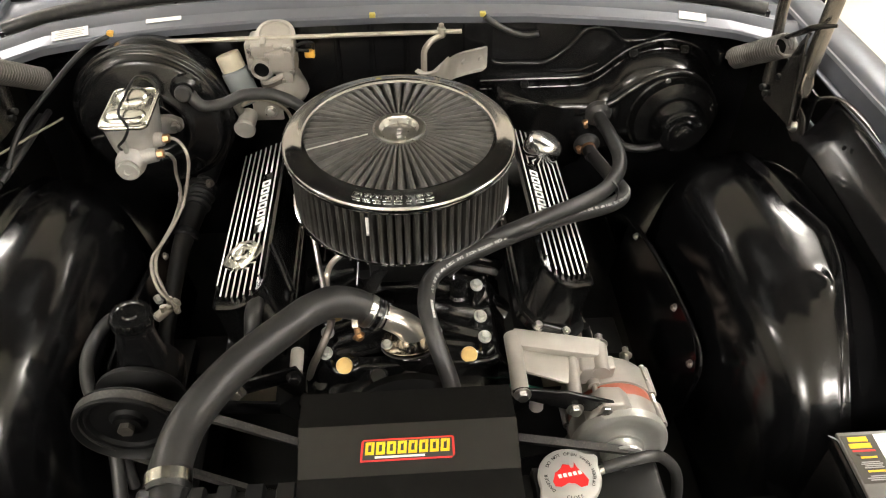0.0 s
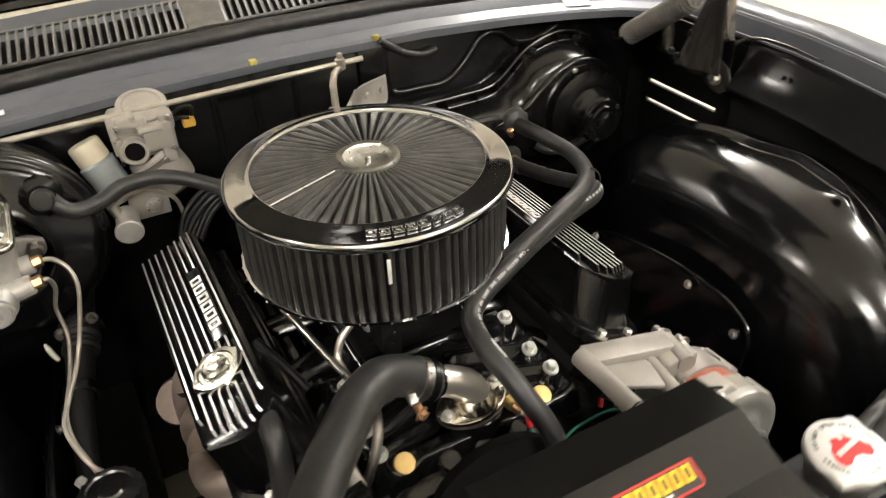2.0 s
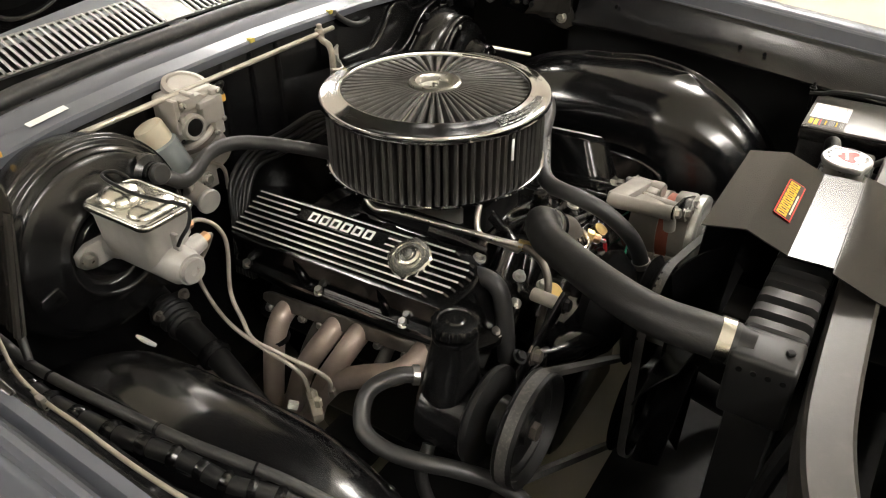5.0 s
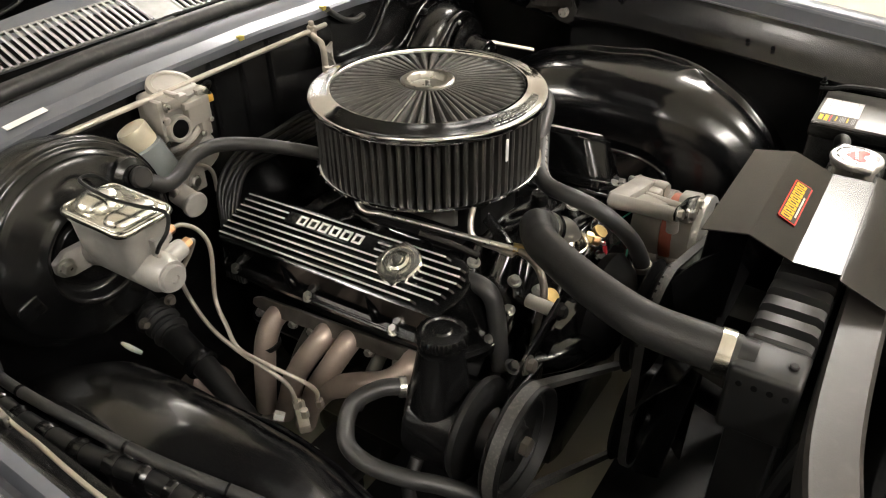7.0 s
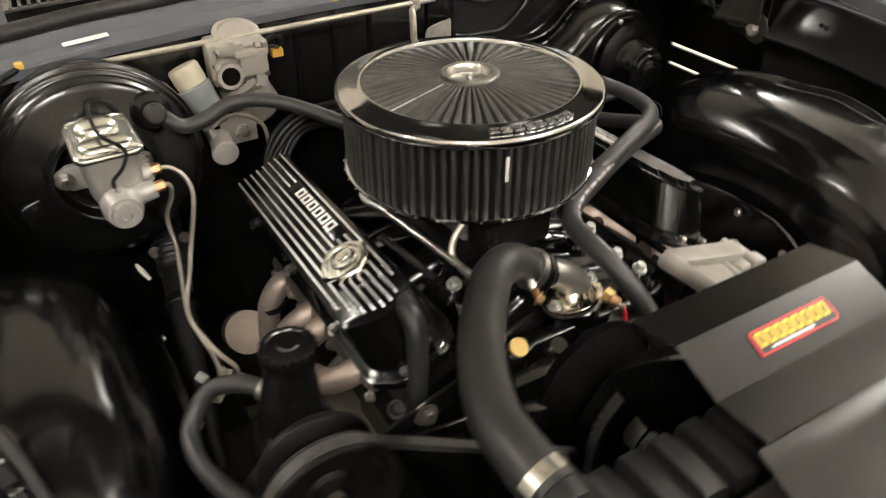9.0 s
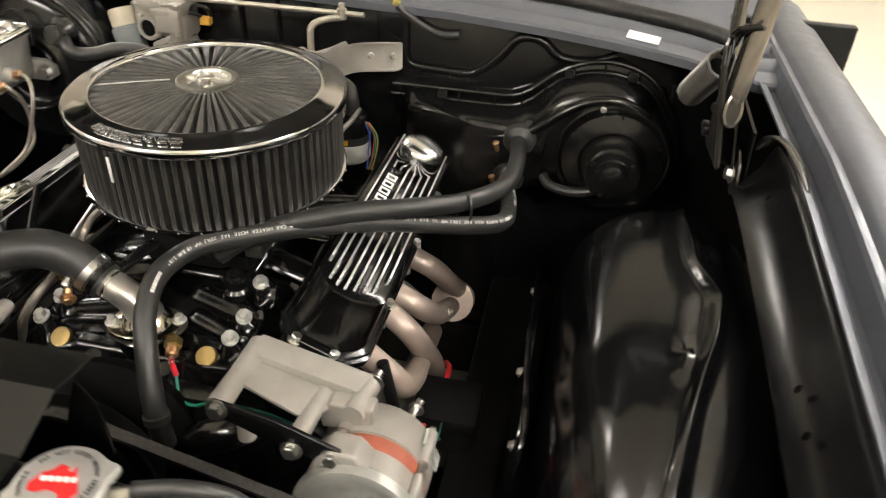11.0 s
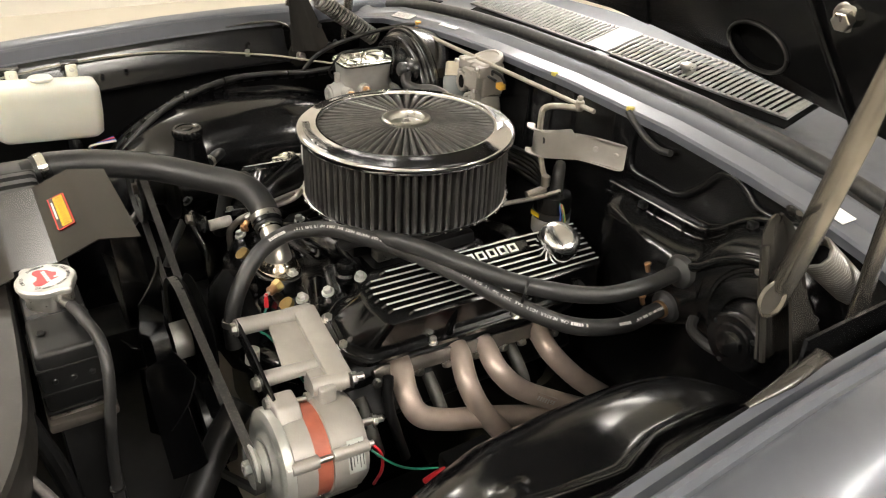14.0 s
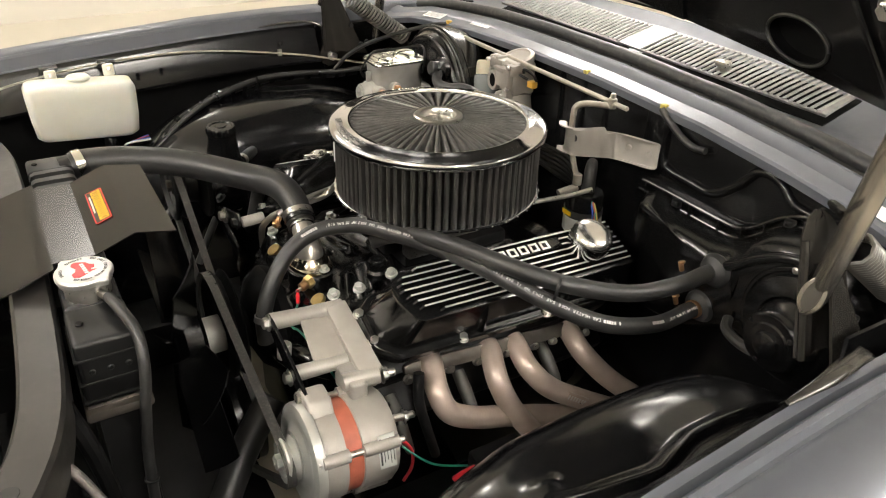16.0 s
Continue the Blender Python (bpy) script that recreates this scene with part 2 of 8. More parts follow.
def lathe(profile, at, axis=(0, 0, 1), n=40, fn=None):
    """Turns (radius, height) pairs round an axis; fn(angle, i) may scale the radius."""
    bm = bmesh.new()
    m = axis_matrix(at, axis)
    rings = []
    for i, (r, h) in enumerate(profile):
        if r < 1e-6:
            rings.append([bm.verts.new(m @ Vector((0, 0, h)))])
        else:
            rings.append([bm.verts.new(m @ Vector((r * (fn(a, i) if fn else 1) * math.cos(a), r * (fn(a, i) if fn else 1) * math.sin(a), h))) for a in (2 * math.pi * k / n for k in range(n))])
    for a, b in zip(rings, rings[1:]):
        for k in range(n):
            q = [a[k % len(a)], a[(k + 1) % len(a)], b[(k + 1) % len(b)], b[k % len(b)]]
            u = []
            for v in q:
                if v not in u:
                    u.append(v)
            if len(u) > 2:
                bm.faces.new(u)
    return bm


def cyl(at, axis, r, h, n=24, bev=0.0015):
    return lathe([(0, 0), (r - bev, 0), (r, bev), (r, h - bev), (r - bev, h), (0, h)], at, axis, n)


def bolt(at, axis, r=0.008, h=0.007):
    """A hexagon head on its washer."""
    a = lathe([(0, 0), (r * 1.45, 0), (r * 1.45, 0.0015), (0, 0.0015)], at, axis, 18)
    b = lathe([(0, 0.0015), (r, 0.0015), (r, h), (r * 0.85, h + 0.001), (0, h + 0.001)], at, axis, 6)
    return join(a, b)


def prism(poly, h, m=None, bev=0.002, seg=2):
    """A flat outline of (x, y) pairs raised by h, then moved by the matrix m."""
    bm = bmesh.new()
    lo = [bm.verts.new((x, y, 0)) for x, y in poly]
    hi = [bm.verts.new((x, y, h)) for x, y in poly]
    bm.faces.new(lo[::-1])
    bm.faces.new(hi)
    for i in range(len(poly)):
        j = (i + 1) % len(poly)
        bm.faces.new((lo[i], lo[j], hi[j], hi[i]))
    if bev:
        bmesh.ops.bevel(bm, geom=[e for e in bm.edges], offset=bev, segments=seg, profile=0.5, affect="EDGES", clamp_overlap=True)
    if m:
        bmesh.ops.transform(bm, matrix=m, verts=bm.verts[:])
    return bm


def sheet(fn, nu, nv, thick=0.0):
    """A surface fn(u, v), u and v from 0 to 1; with a back side at that thickness."""
    bm = bmesh.new()
    g = [[bm.verts.new(fn(i / nu, j / nv)) for j in range(nv + 1)] for i in range(nu + 1)]
    for i in range(nu):
        for j in range(nv):
            bm.faces.new((g[i][j], g[i + 1][j], g[i + 1][j + 1], g[i][j + 1]))
    if thick:
        bmesh.ops.recalc_face_normals(bm, faces=bm.faces[:])
        bmesh.ops.solidify(bm, geom=bm.faces[:], thickness=thick)
    return bm


def profile_run(poly, y0, y1, shift=None, ny=12, thick=0.003):
    """An open (x, z) outline carried along y; shift(y) gives (dx, dz)."""
    n = len(poly) - 1

    def at(u, v):
        k = min(int(u * n + 1e-6), n - 1)
        f = u * n - k
        y = y0 + (y1 - y0) * v
        dx, dz = shift(y) if shift else (0, 0)
        return (poly[k][0] * (1 - f) + poly[k + 1][0] * f + dx, y, poly[k][1] * (1 - f) + poly[k + 1][1] * f + dz)

    return sheet(at, n, ny, thick)


def lerp(a, b, t):
    return a + (b - a) * t


def curve_at(pairs, x):
    return float(np.interp(x, [p[0] for p in pairs], [p[1] for p in pairs]))


def flip(pts, s):
    return [(s * p[0], p[1], p[2]) for p in pts]


# ---- room ----
ROOM = 5.0
solo("floor", box((0, 0, -0.05), (2 * ROOM, 2 * ROOM, 0.1), 0), "floor", "cream sealed concrete workshop floor", "floor", kind="structure")
for nm, c, s in (("wall_north", (0, ROOM + 0.1, 1.6), (2 * ROOM, 0.2, 3.2)), ("wall_south", (0, -ROOM - 0.1, 1.6), (2 * ROOM, 0.2, 3.2)),
                 ("wall_east", (ROOM + 0.1, 0, 1.6), (0.2, 2 * ROOM, 3.2)), ("wall_west", (-ROOM - 0.1, 0, 1.6), (0.2, 2 * ROOM, 3.2))):
    solo(nm, box(c, s, 0), "wall", "cream painted workshop wall", "wall", kind="structure")
solo("ceiling", box((0, 0, 3.25), (2 * ROOM, 2 * ROOM, 0.1), 0), "ceil", "white board ceiling", "ceiling", kind="structure")


def ceiling_light(x, y, lx, ly):
    t = thing("ceiling_light", (x, y, 2.85), "hanging white panel light with an added upward glow", "ceiling light", "ceiling lights")
    part("housing", box((x, y, 2.85), (lx + 0.04, ly + 0.04, 0.04), 0.004), "wall", t)
    part("diffuser", box((x, y, 2.825), (lx, ly, 0.012), 0.002), "lamp", t, "glowing white diffuser")
    # upward glow added to brighten the ceiling and walls
    part("diffuser", box((x, y, 2.875), (lx, ly, 0.012), 0.002), "ceiling_fill", t, "dim top glow added to brighten the ceiling")
    for dx in (-lx / 2 + 0.1, lx / 2 - 0.1):
        part("hanger", cyl((x + dx, y, 2.87), (0, 0, 1), 0.004, 0.33, 8), "steel", t)


for x, y in ((-1.5, -2.5), (1.5, -2.5), (3.0, -0.3), (-2.4, 2.05), (2.4, 2.05)):
    ceiling_light(x, y, 1.2, 0.6)
ceiling_light(-3.0, -0.3, 0.6, 0.3)

# ---- body shell ----
def toe(s):
    drop = [(-1.0, -0.105), (-0.5, -0.050), (-0.2, -0.016), (-0.03, 0.0), (0.6, 0.0)] if s > 0 else [(-1.0, -0.075), (-0.5, -0.028), (-0.2, -0.006), (-0.03, 0.0), (0.6, 0.0)]
    return lambda y: (-s * 0.024 * y, curve_at(drop, y))


FENDER = [(0.726, 0.899), (0.735, 0.897), (0.741, 0.889), (0.748, 0.889), (0.751, 0.905), (0.753, 0.917), (0.757, 0.921), (0.762, 0.920),
          (0.766, 0.914), (0.770, 0.914), (0.774, 0.919), (0.780, 0.922), (0.80, 0.925), (0.825, 0.921), (0.845, 0.911), (0.862, 0.893),
          (0.875, 0.86), (0.887, 0.80), (0.90, 0.72), (0.905, 0.62), (0.90, 0.45), (0.885, 0.10)]
APRON = [(0.728, 0.897), (0.722, 0.895), (0.718, 0.886), (0.708, 0.857), (0.693, 0.835), (0.680, 0.825), (0.682, 0.819), (0.735, 0.814)]
APRON_LOW = [(0.733, 0.880), (0.733, 0.838), (0.735, 0.80), (0.738, 0.72), (0.74, 0.30)]


def vented(poly, s, inset=0.0):
    """The fender's run with two level vent slots behind the wheel house."""
    q = [(s * (x - inset), z) for x, z in poly]
    top = [p for p in q if p[1] > 0.66] + [(s * (0.9035 - inset), 0.656)]
    strips = [top, [(s * (0.904 - inset), 0.646), (s * (0.905 - inset), 0.62), (s * (0.9045 - inset), 0.608)], [(s * (0.904 - inset), 0.599), (s * (0.9025 - inset), 0.556), (s * (0.90 - inset), 0.45), (s * (0.885 - inset), 0.10)]]
    return join(profile_run(q, -1.0, 0.27, toe(s), 14), profile_run(q, 0.475, 0.62, toe(s), 2), *[profile_run(p, 0.27, 0.475, toe(s), 2) for p in strips])


for s, nm in ((1, "passenger"), (-1, "driver")):
    solo("fender", vented(FENDER, s), "paint",
         "gunmetal grey painted front fender with a rolled inner edge", "fender", "fenders", "structure", 30)
    solo("fender_backing", vented([(0.855, 0.885), (0.872, 0.855), (0.887, 0.80), (0.90, 0.72), (0.905, 0.62), (0.90, 0.45), (0.885, 0.10)], s, 0.006), "matt",
         "black inside face of the front fender", "fender", "fender backings", "structure", 30)
    solo("apron_panel", profile_run([(s * x, z) for x, z in APRON], -0.98, 0.072, toe(s), 14, 0.002), "apron",
         "black painted upper inner fender panel", "apron panel", "apron panels", "structure", 60)
    solo("fender_liner", profile_run([(s * x, z) for x, z in APRON_LOW], -0.98, 0.10, toe(s), 14, 0.002), "matt",
         "black lower liner behind the apron panel", "fender liner", "fender liners", "structure", 60)
    for y, z in ((-0.295, 0.852), (-0.345, 0.851), (-0.02, 0.866)):
        # dark disc on the panel paints the shade of a hole
        solo("hole_shade", cyl((s * (0.700 - (0.862 - z) * 0.583 - 0.024 * y), y, z + toe(s)(y)[1]), (-s * 0.84, 0, 0.54), 0.0042, 0.0015, 14, 0.0003), "dark", "small dark disc painting the shade of an apron panel hole", "hole", "apron holes", "structure")


TOP = [(-0.62, 0.30), (-0.52, 0.42), (-0.46, 0.56), (-0.42, 0.64), (-0.38, 0.69), (-0.33, 0.73), (-0.27, 0.760), (-0.20, 0.776), (-0.10, 0.780), (0.0, 0.776), (0.05, 0.768), (0.10, 0.755), (0.16, 0.725), (0.22, 0.68), (0.28, 0.60), (0.34, 0.49)]
ACROSS = [(0.722, -0.060), (0.712, -0.030), (0.695, -0.014), (0.675, -0.005), (0.655, -0.001), (0.642, 0.001), (0.636, 0.007), (0.630, 0.0115), (0.624, 0.007), (0.618, 0.001), (0.606, 0.0005), (0.590, 0.0), (0.568, -0.004),
          (0.545, -0.012), (0.522, -0.028), (0.504, -0.052), (0.491, -0.085), (0.482, -0.13), (0.475, -0.18), (0.470, -0.26), (0.465, -0.40)]
BEND = [(-0.40, -0.035), (-0.35, -0.028), (-0.28, -0.012), (-0.19, 0.018), (-0.12, 0.030), (-0.05, 0.006), (0.10, 0.0)]


def wheel_house(s):
    ny, nx = 60, 72
    idx = np.linspace(0, len(ACROSS) - 1, 400)
    ax = np.interp(idx, range(len(ACROSS)), [p[0] for p in ACROSS])
    az = np.interp(idx, range(len(ACROSS)), [p[1] for p in ACROSS])
    k = np.hanning(23)
    ax, az = (np.convolve(np.pad(q, 11, "edge"), k / k.sum(), "valid") for q in (ax, az))
    ty = np.linspace(-0.66, 0.40, 300)
    k = np.hanning(25)
    tz = np.convolve(np.pad([curve_at(TOP, y) for y in ty], 12, "edge"), k / k.sum(), "valid")

    def at(u, v):
        y = lerp(-0.60, 0.335, v)
        h = float(np.interp(y, ty, tz))
        x = float(np.interp(u * 399, range(400), ax))
        dz = float(np.interp(u * 399, range(400), az))
        pull = 0.03 * max(0.0, (-0.2 - y) / 0.25) + 0.08 * max(0.0, (y - 0.08) / 0.2)
        x += pull * max(0.0, 1 - abs(x - 0.5) / 0.2)
        x += curve_at(BEND, y) * max(0.0, 1 - abs(x - 0.63) / 0.10)
        dent = 0.012 * math.exp(-((y + 0.225) / 0.016) ** 2 - ((x - 0.615) / 0.014) ** 2)
        return (s * x, y, max(0.28, h + dz + dent))

    t = solo("inner_fender", sheet(at, nx, ny, 0.002), "gloss", "glossy black wheel house panel with a pressed ridge", "inner fender", "inner fenders", "structure", 60)
    # flat splash panel with its beaded edge
    edge = flip([(0.448, 0.16, 0.58), (0.450, 0.033, 0.622), (0.451, -0.079, 0.645), (0.458, -0.17, 0.643), (0.463, -0.215, 0.629), (0.460, -0.245, 0.606), (0.455, -0.247, 0.55), (0.452, -0.235, 0.47)], s)
    solo("splash_panel", sheet(lambda u, v: (s * (0.458 - 0.03 * u), lerp(0.16, -0.246, v), lerp(0.36, curve_at([(-0.246, 0.58), (-0.24, 0.61), (-0.215, 0.629), (-0.17, 0.643), (-0.079, 0.645), (0.033, 0.622), (0.16, 0.58)], lerp(0.16, -0.246, v)), 1 - u)), 4, 20, 0.002),
         "gloss", "black splash panel bolted under the wheel house", "splash panel", "splash panels", "structure", 60)
    solo("trim", tube(edge, 0.004, 8), "gloss", "black rolled edge of the splash panel", "trim", kind="structure")
    for y, z, x in ((0.09, 0.592, 0.446), (-0.13, 0.63, 0.448), (-0.225, 0.60, 0.452)):
        solo("panel_bolt", bolt((s * x, y, z), (-s, 0, 0.3), 0.005, 0.005), "steel", "small plated bolt in the splash panel", "bolt", "splash panel bolts")
    return t


for s in (1, -1):
    wheel_house(s)

# firewall and cowl
solo("firewall", box((0, 0.352, 0.62), (1.42, 0.014, 0.60), 0.002), "satin", "black painted steel firewall", "firewall", kind="structure")
LIP = [(-0.72, 0.255, 0.895), (-0.62, 0.288, 0.914), (-0.52, 0.31, 0.920), (-0.41, 0.322, 0.927), (-0.25, 0.333, 0.931), (0, 0.337, 0.933), (0.25, 0.333, 0.929), (0.41, 0.322, 0.922), (0.52, 0.310, 0.915), (0.62, 0.288, 0.908), (0.72, 0.255, 0.895)]


def lip_at(x):
    return (curve_at([(p[0], p[1]) for p in LIP], x), curve_at([(p[0], p[2]) for p in LIP], x))


COWL = [(0.0, -0.012), (0.0, 0.0), (0.004, 0.004), (0.012, 0.006), (0.03, 0.010), (0.036, 0.016), (0.052, 0.022), (0.062, 0.020), (0.068, 0.012), (0.072, 0.010), (0.10, 0.012), (0.108, 0.022), (0.112, 0.026)]


def cowl_pt(u, v):
    x = lerp(-0.745, 0.745, v)
    y, z = lip_at(x)
    f = u * (len(COWL) - 1)
    i = min(int(f), len(COWL) - 2)
    return (x, y + lerp(COWL[i][0], COWL[i + 1][0], f - i), z + lerp(COWL[i][1], COWL[i + 1][1], f - i))


solo("cowl_panel", sheet(cowl_pt, len(COWL) - 1, 60, 0.002), "paint", "gunmetal grey cowl panel above the firewall", "cowl panel", kind="structure", angle=30)
seal = thing("bonnet_seal", (0, 0.42, 0.955), "black rubber weather seal along the cowl", "rubber seal")
part("seal_bulb", tube([(x, lip_at(x)[0] + 0.086, lip_at(x)[1] + 0.026) for x in np.linspace(-0.70, 0.70, 25)], 0.0125, 12, 2), "seal", seal, angle=70)
part("seal_foot", tube([(x, lip_at(x)[0] + 0.086, lip_at(x)[1] + 0.013) for x in np.linspace(-0.70, 0.70, 25)], 0.0155, 8, 2, 0.3), "seal", seal, angle=70)
for x in np.linspace(-0.6, 0.6, 7):
    part("seal_clip", cyl((x, lip_at(x)[0] + 0.072, lip_at(x)[1] + 0.013), (0, -0.3, 1), 0.004, 0.004, 10), "plastic", seal)


# cowl grille, windscreen base, bonnet
def cowl_grille(x0, x1, group):
    t = thing("cowl_grille", ((x0 + x1) / 2, 0.50, 0.955), "bright metal cowl vent grille with many narrow slots", "vent grille", group)
    def pt(x, k):
        y, z = lip_at(0.6 * x)
        return Vector((x, y + 0.128 + 0.085 * k + 0.02 * max(0, x), z + 0.030 + 0.026 * k + 0.004 * max(0, x) / 0.36))
    for nm, a, b in (("frame", 0.0, 0.06), ("frame", 0.94, 1.0)):
        part(nm, sheet(lambda u, v: pt(lerp(x0, x1, v), lerp(a, b, u)), 1, 16, 0.004), "grille", t)
    for nm, a, b in (("end_strip", x0, x0 + 0.012), ("end_strip", x1 - 0.012, x1)):
        part(nm, sheet(lambda u, v: pt(lerp(a, b, v), u) + Vector((0, 0, 0.0006)), 2, 1, 0.004), "grille", t)
    # black sheet in place of the shade under the slats
    part("backing", sheet(lambda u, v: pt(lerp(x0, x1, v), u) - Vector((0, 0, 0.016)), 1, 12, 0.002), "dark", t, "black sheet standing in for the shade behind the slots")
    n = int((x1 - x0) / 0.0125)
    for i in range(1, n):
        x = x0 + (x1 - x0) * i / n
        a, b = pt(x - 0.004, 0.03), pt(x + 0.004, 0.97)
        part("slat", tube([a, (a + b) / 2 + Vector((0, 0, 0.001)), b], 0.0026, 6, 2), "grille", t)


for a, b in ((-0.50, -0.088), (-0.048, 0.362)):
    cowl_grille(a, b, "cowl grilles")
solo("grille_joint", sheet(lambda u, v: (lerp(-0.0885, -0.0475, v), lip_at(0)[0] + 0.128 + 0.085 * u, lip_at(0)[1] + 0.0305 + 0.026 * u), 2, 2, 0.004), "grille", "dull metal joint plate between the cowl grilles", "joint plate")
solo("washer_jet", join(cyl((0.140, 0.492, 0.966), (0, 0, 1), 0.012, 0.012), box((0.140, 0.488, 0.981), (0.026, 0.02, 0.012), 0.005)), "steel", "small silver washer jet on the cowl grille", "washer jet")
solo("scuttle_panel", sheet(lambda u, v: (lerp(-0.745, 0.745, v), lip_at(lerp(-0.745, 0.745, v))[0] + lerp(0.112, 0.32, u), lip_at(lerp(-0.745, 0.745, v))[1] + lerp(0.022, 0.05, u) - 0.025 * math.sin(math.pi * u)), 8, 40, 0.002), "paint",
     "gunmetal grey scuttle under the grilles", "scuttle panel", kind="structure")
solo("windscreen", sheet(lambda u, v: (lerp(-0.68, 0.68, v), 0.68 + 0.55 * u - 0.05 * (2 * v - 1) ** 2, 0.985 + 0.42 * u), 6, 12, 0.006), "glass", "dark sloping windscreen glass", "windscreen", kind="structure")

HOOD = Vector((0, -math.cos(radians(72)), math.sin(radians(72))))
HOODN = Vector((0, -math.sin(radians(72)), -math.cos(radians(72))))


def hood_pt(x, d, h=0.0):
    return Vector((x, 0.29 - 0.27 * (abs(x) ** 1.25), 1.107)) + HOOD * d + HOODN * h


bonnet = thing("bonnet", (0, 0.29, 1.107), "open bonnet with a black inner frame and grey outer skin", "bonnet")
part("outer_skin", sheet(lambda u, v: hood_pt(lerp(-0.74, 0.74, v), lerp(-0.01, 1.27, u), -0.03), 6, 12, 0.002), "paint", bonnet, "gunmetal grey outer skin")
# inner frame with oval holes, built as a ring of strips round each hole
def oval_panel(cx, cd, w, d, rx, rd, od):
    bm = bmesh.new()
    n = 40
    outer, inner, deep = [], [], []
    for k in range(n):
        a = 2 * math.pi * k / n
        c, s = math.cos(a), math.sin(a)
        q = 1 / max(abs(c), abs(s))
        outer.append(bm.verts.new(hood_pt(cx + w / 2 * c * q, cd + d / 2 * s * q)))
        inner.append(bm.verts.new(hood_pt(cx + rx * c, od + rd * s, 0.002)))
        deep.append(bm.verts.new(hood_pt(cx + rx * 0.93 * c, od + rd * 0.93 * s, -0.014)))
    for k in range(n):
        j = (k + 1) % n
        bm.faces.new((outer[k], outer[j], inner[j], inner[k]))
        bm.faces.new((inner[k], inner[j], deep[j], deep[k]))
    return bm


for cx in (-0.49, 0.49):
    part("inner_frame", oval_panel(cx, 0.06, 0.46, 0.12, 0.050, 0.027, 0.037), "hoodgloss", bonnet)
part("inner_frame", sheet(lambda u, v: hood_pt(lerp(-0.262, 0.262, v), lerp(0.0, 0.122, u), 0.001), 4, 16, 0.002), "hoodgloss", bonnet)
part("inner_frame", sheet(lambda u, v: hood_pt(lerp(-0.72, 0.72, v), lerp(0.118, 1.25, u), 0.012 * min(1.0, 3 * u) * math.sin(8 * math.pi * v) ** 2), 8, 48, 0.002), "hoodgloss", bonnet, angle=60)
for s in (1, -1):
    # dark sheet paints the shade inside the oval
    part("oval_shade", sheet(lambda u, v: hood_pt(s * 0.49 + lerp(-0.06, 0.06, v), 0.037 + lerp(-0.035, 0.04, u), -0.015), 1, 6, 0.002), "dark", bonnet, "dark sheet standing in for the shade behind the oval hole")
    part("oval_rim", tube([hood_pt(s * 0.49 + 0.050 * math.cos(a), 0.037 + 0.027 * math.sin(a), 0.003) for a in np.linspace(0, 2 * math.pi, 37)], 0.0025, 8, 1), "tank", bonnet)
    part("seam", tube([hood_pt(s * 0.64, 0.0, 0.004), hood_pt(s * 0.60, 0.06, 0.005), hood_pt(s * 0.55, 0.14, 0.006)], 0.0035, 8, 3), "hoodgloss", bonnet)
    part("bump_stop", join(bolt(hood_pt(s * 0.615, 0.105, 0.0), HOODN, 0.010, 0.012), cyl(hood_pt(s * 0.615, 0.105, 0.0), HOODN, 0.015, 0.003)), "steel", bonnet, "plated adjuster bolt")


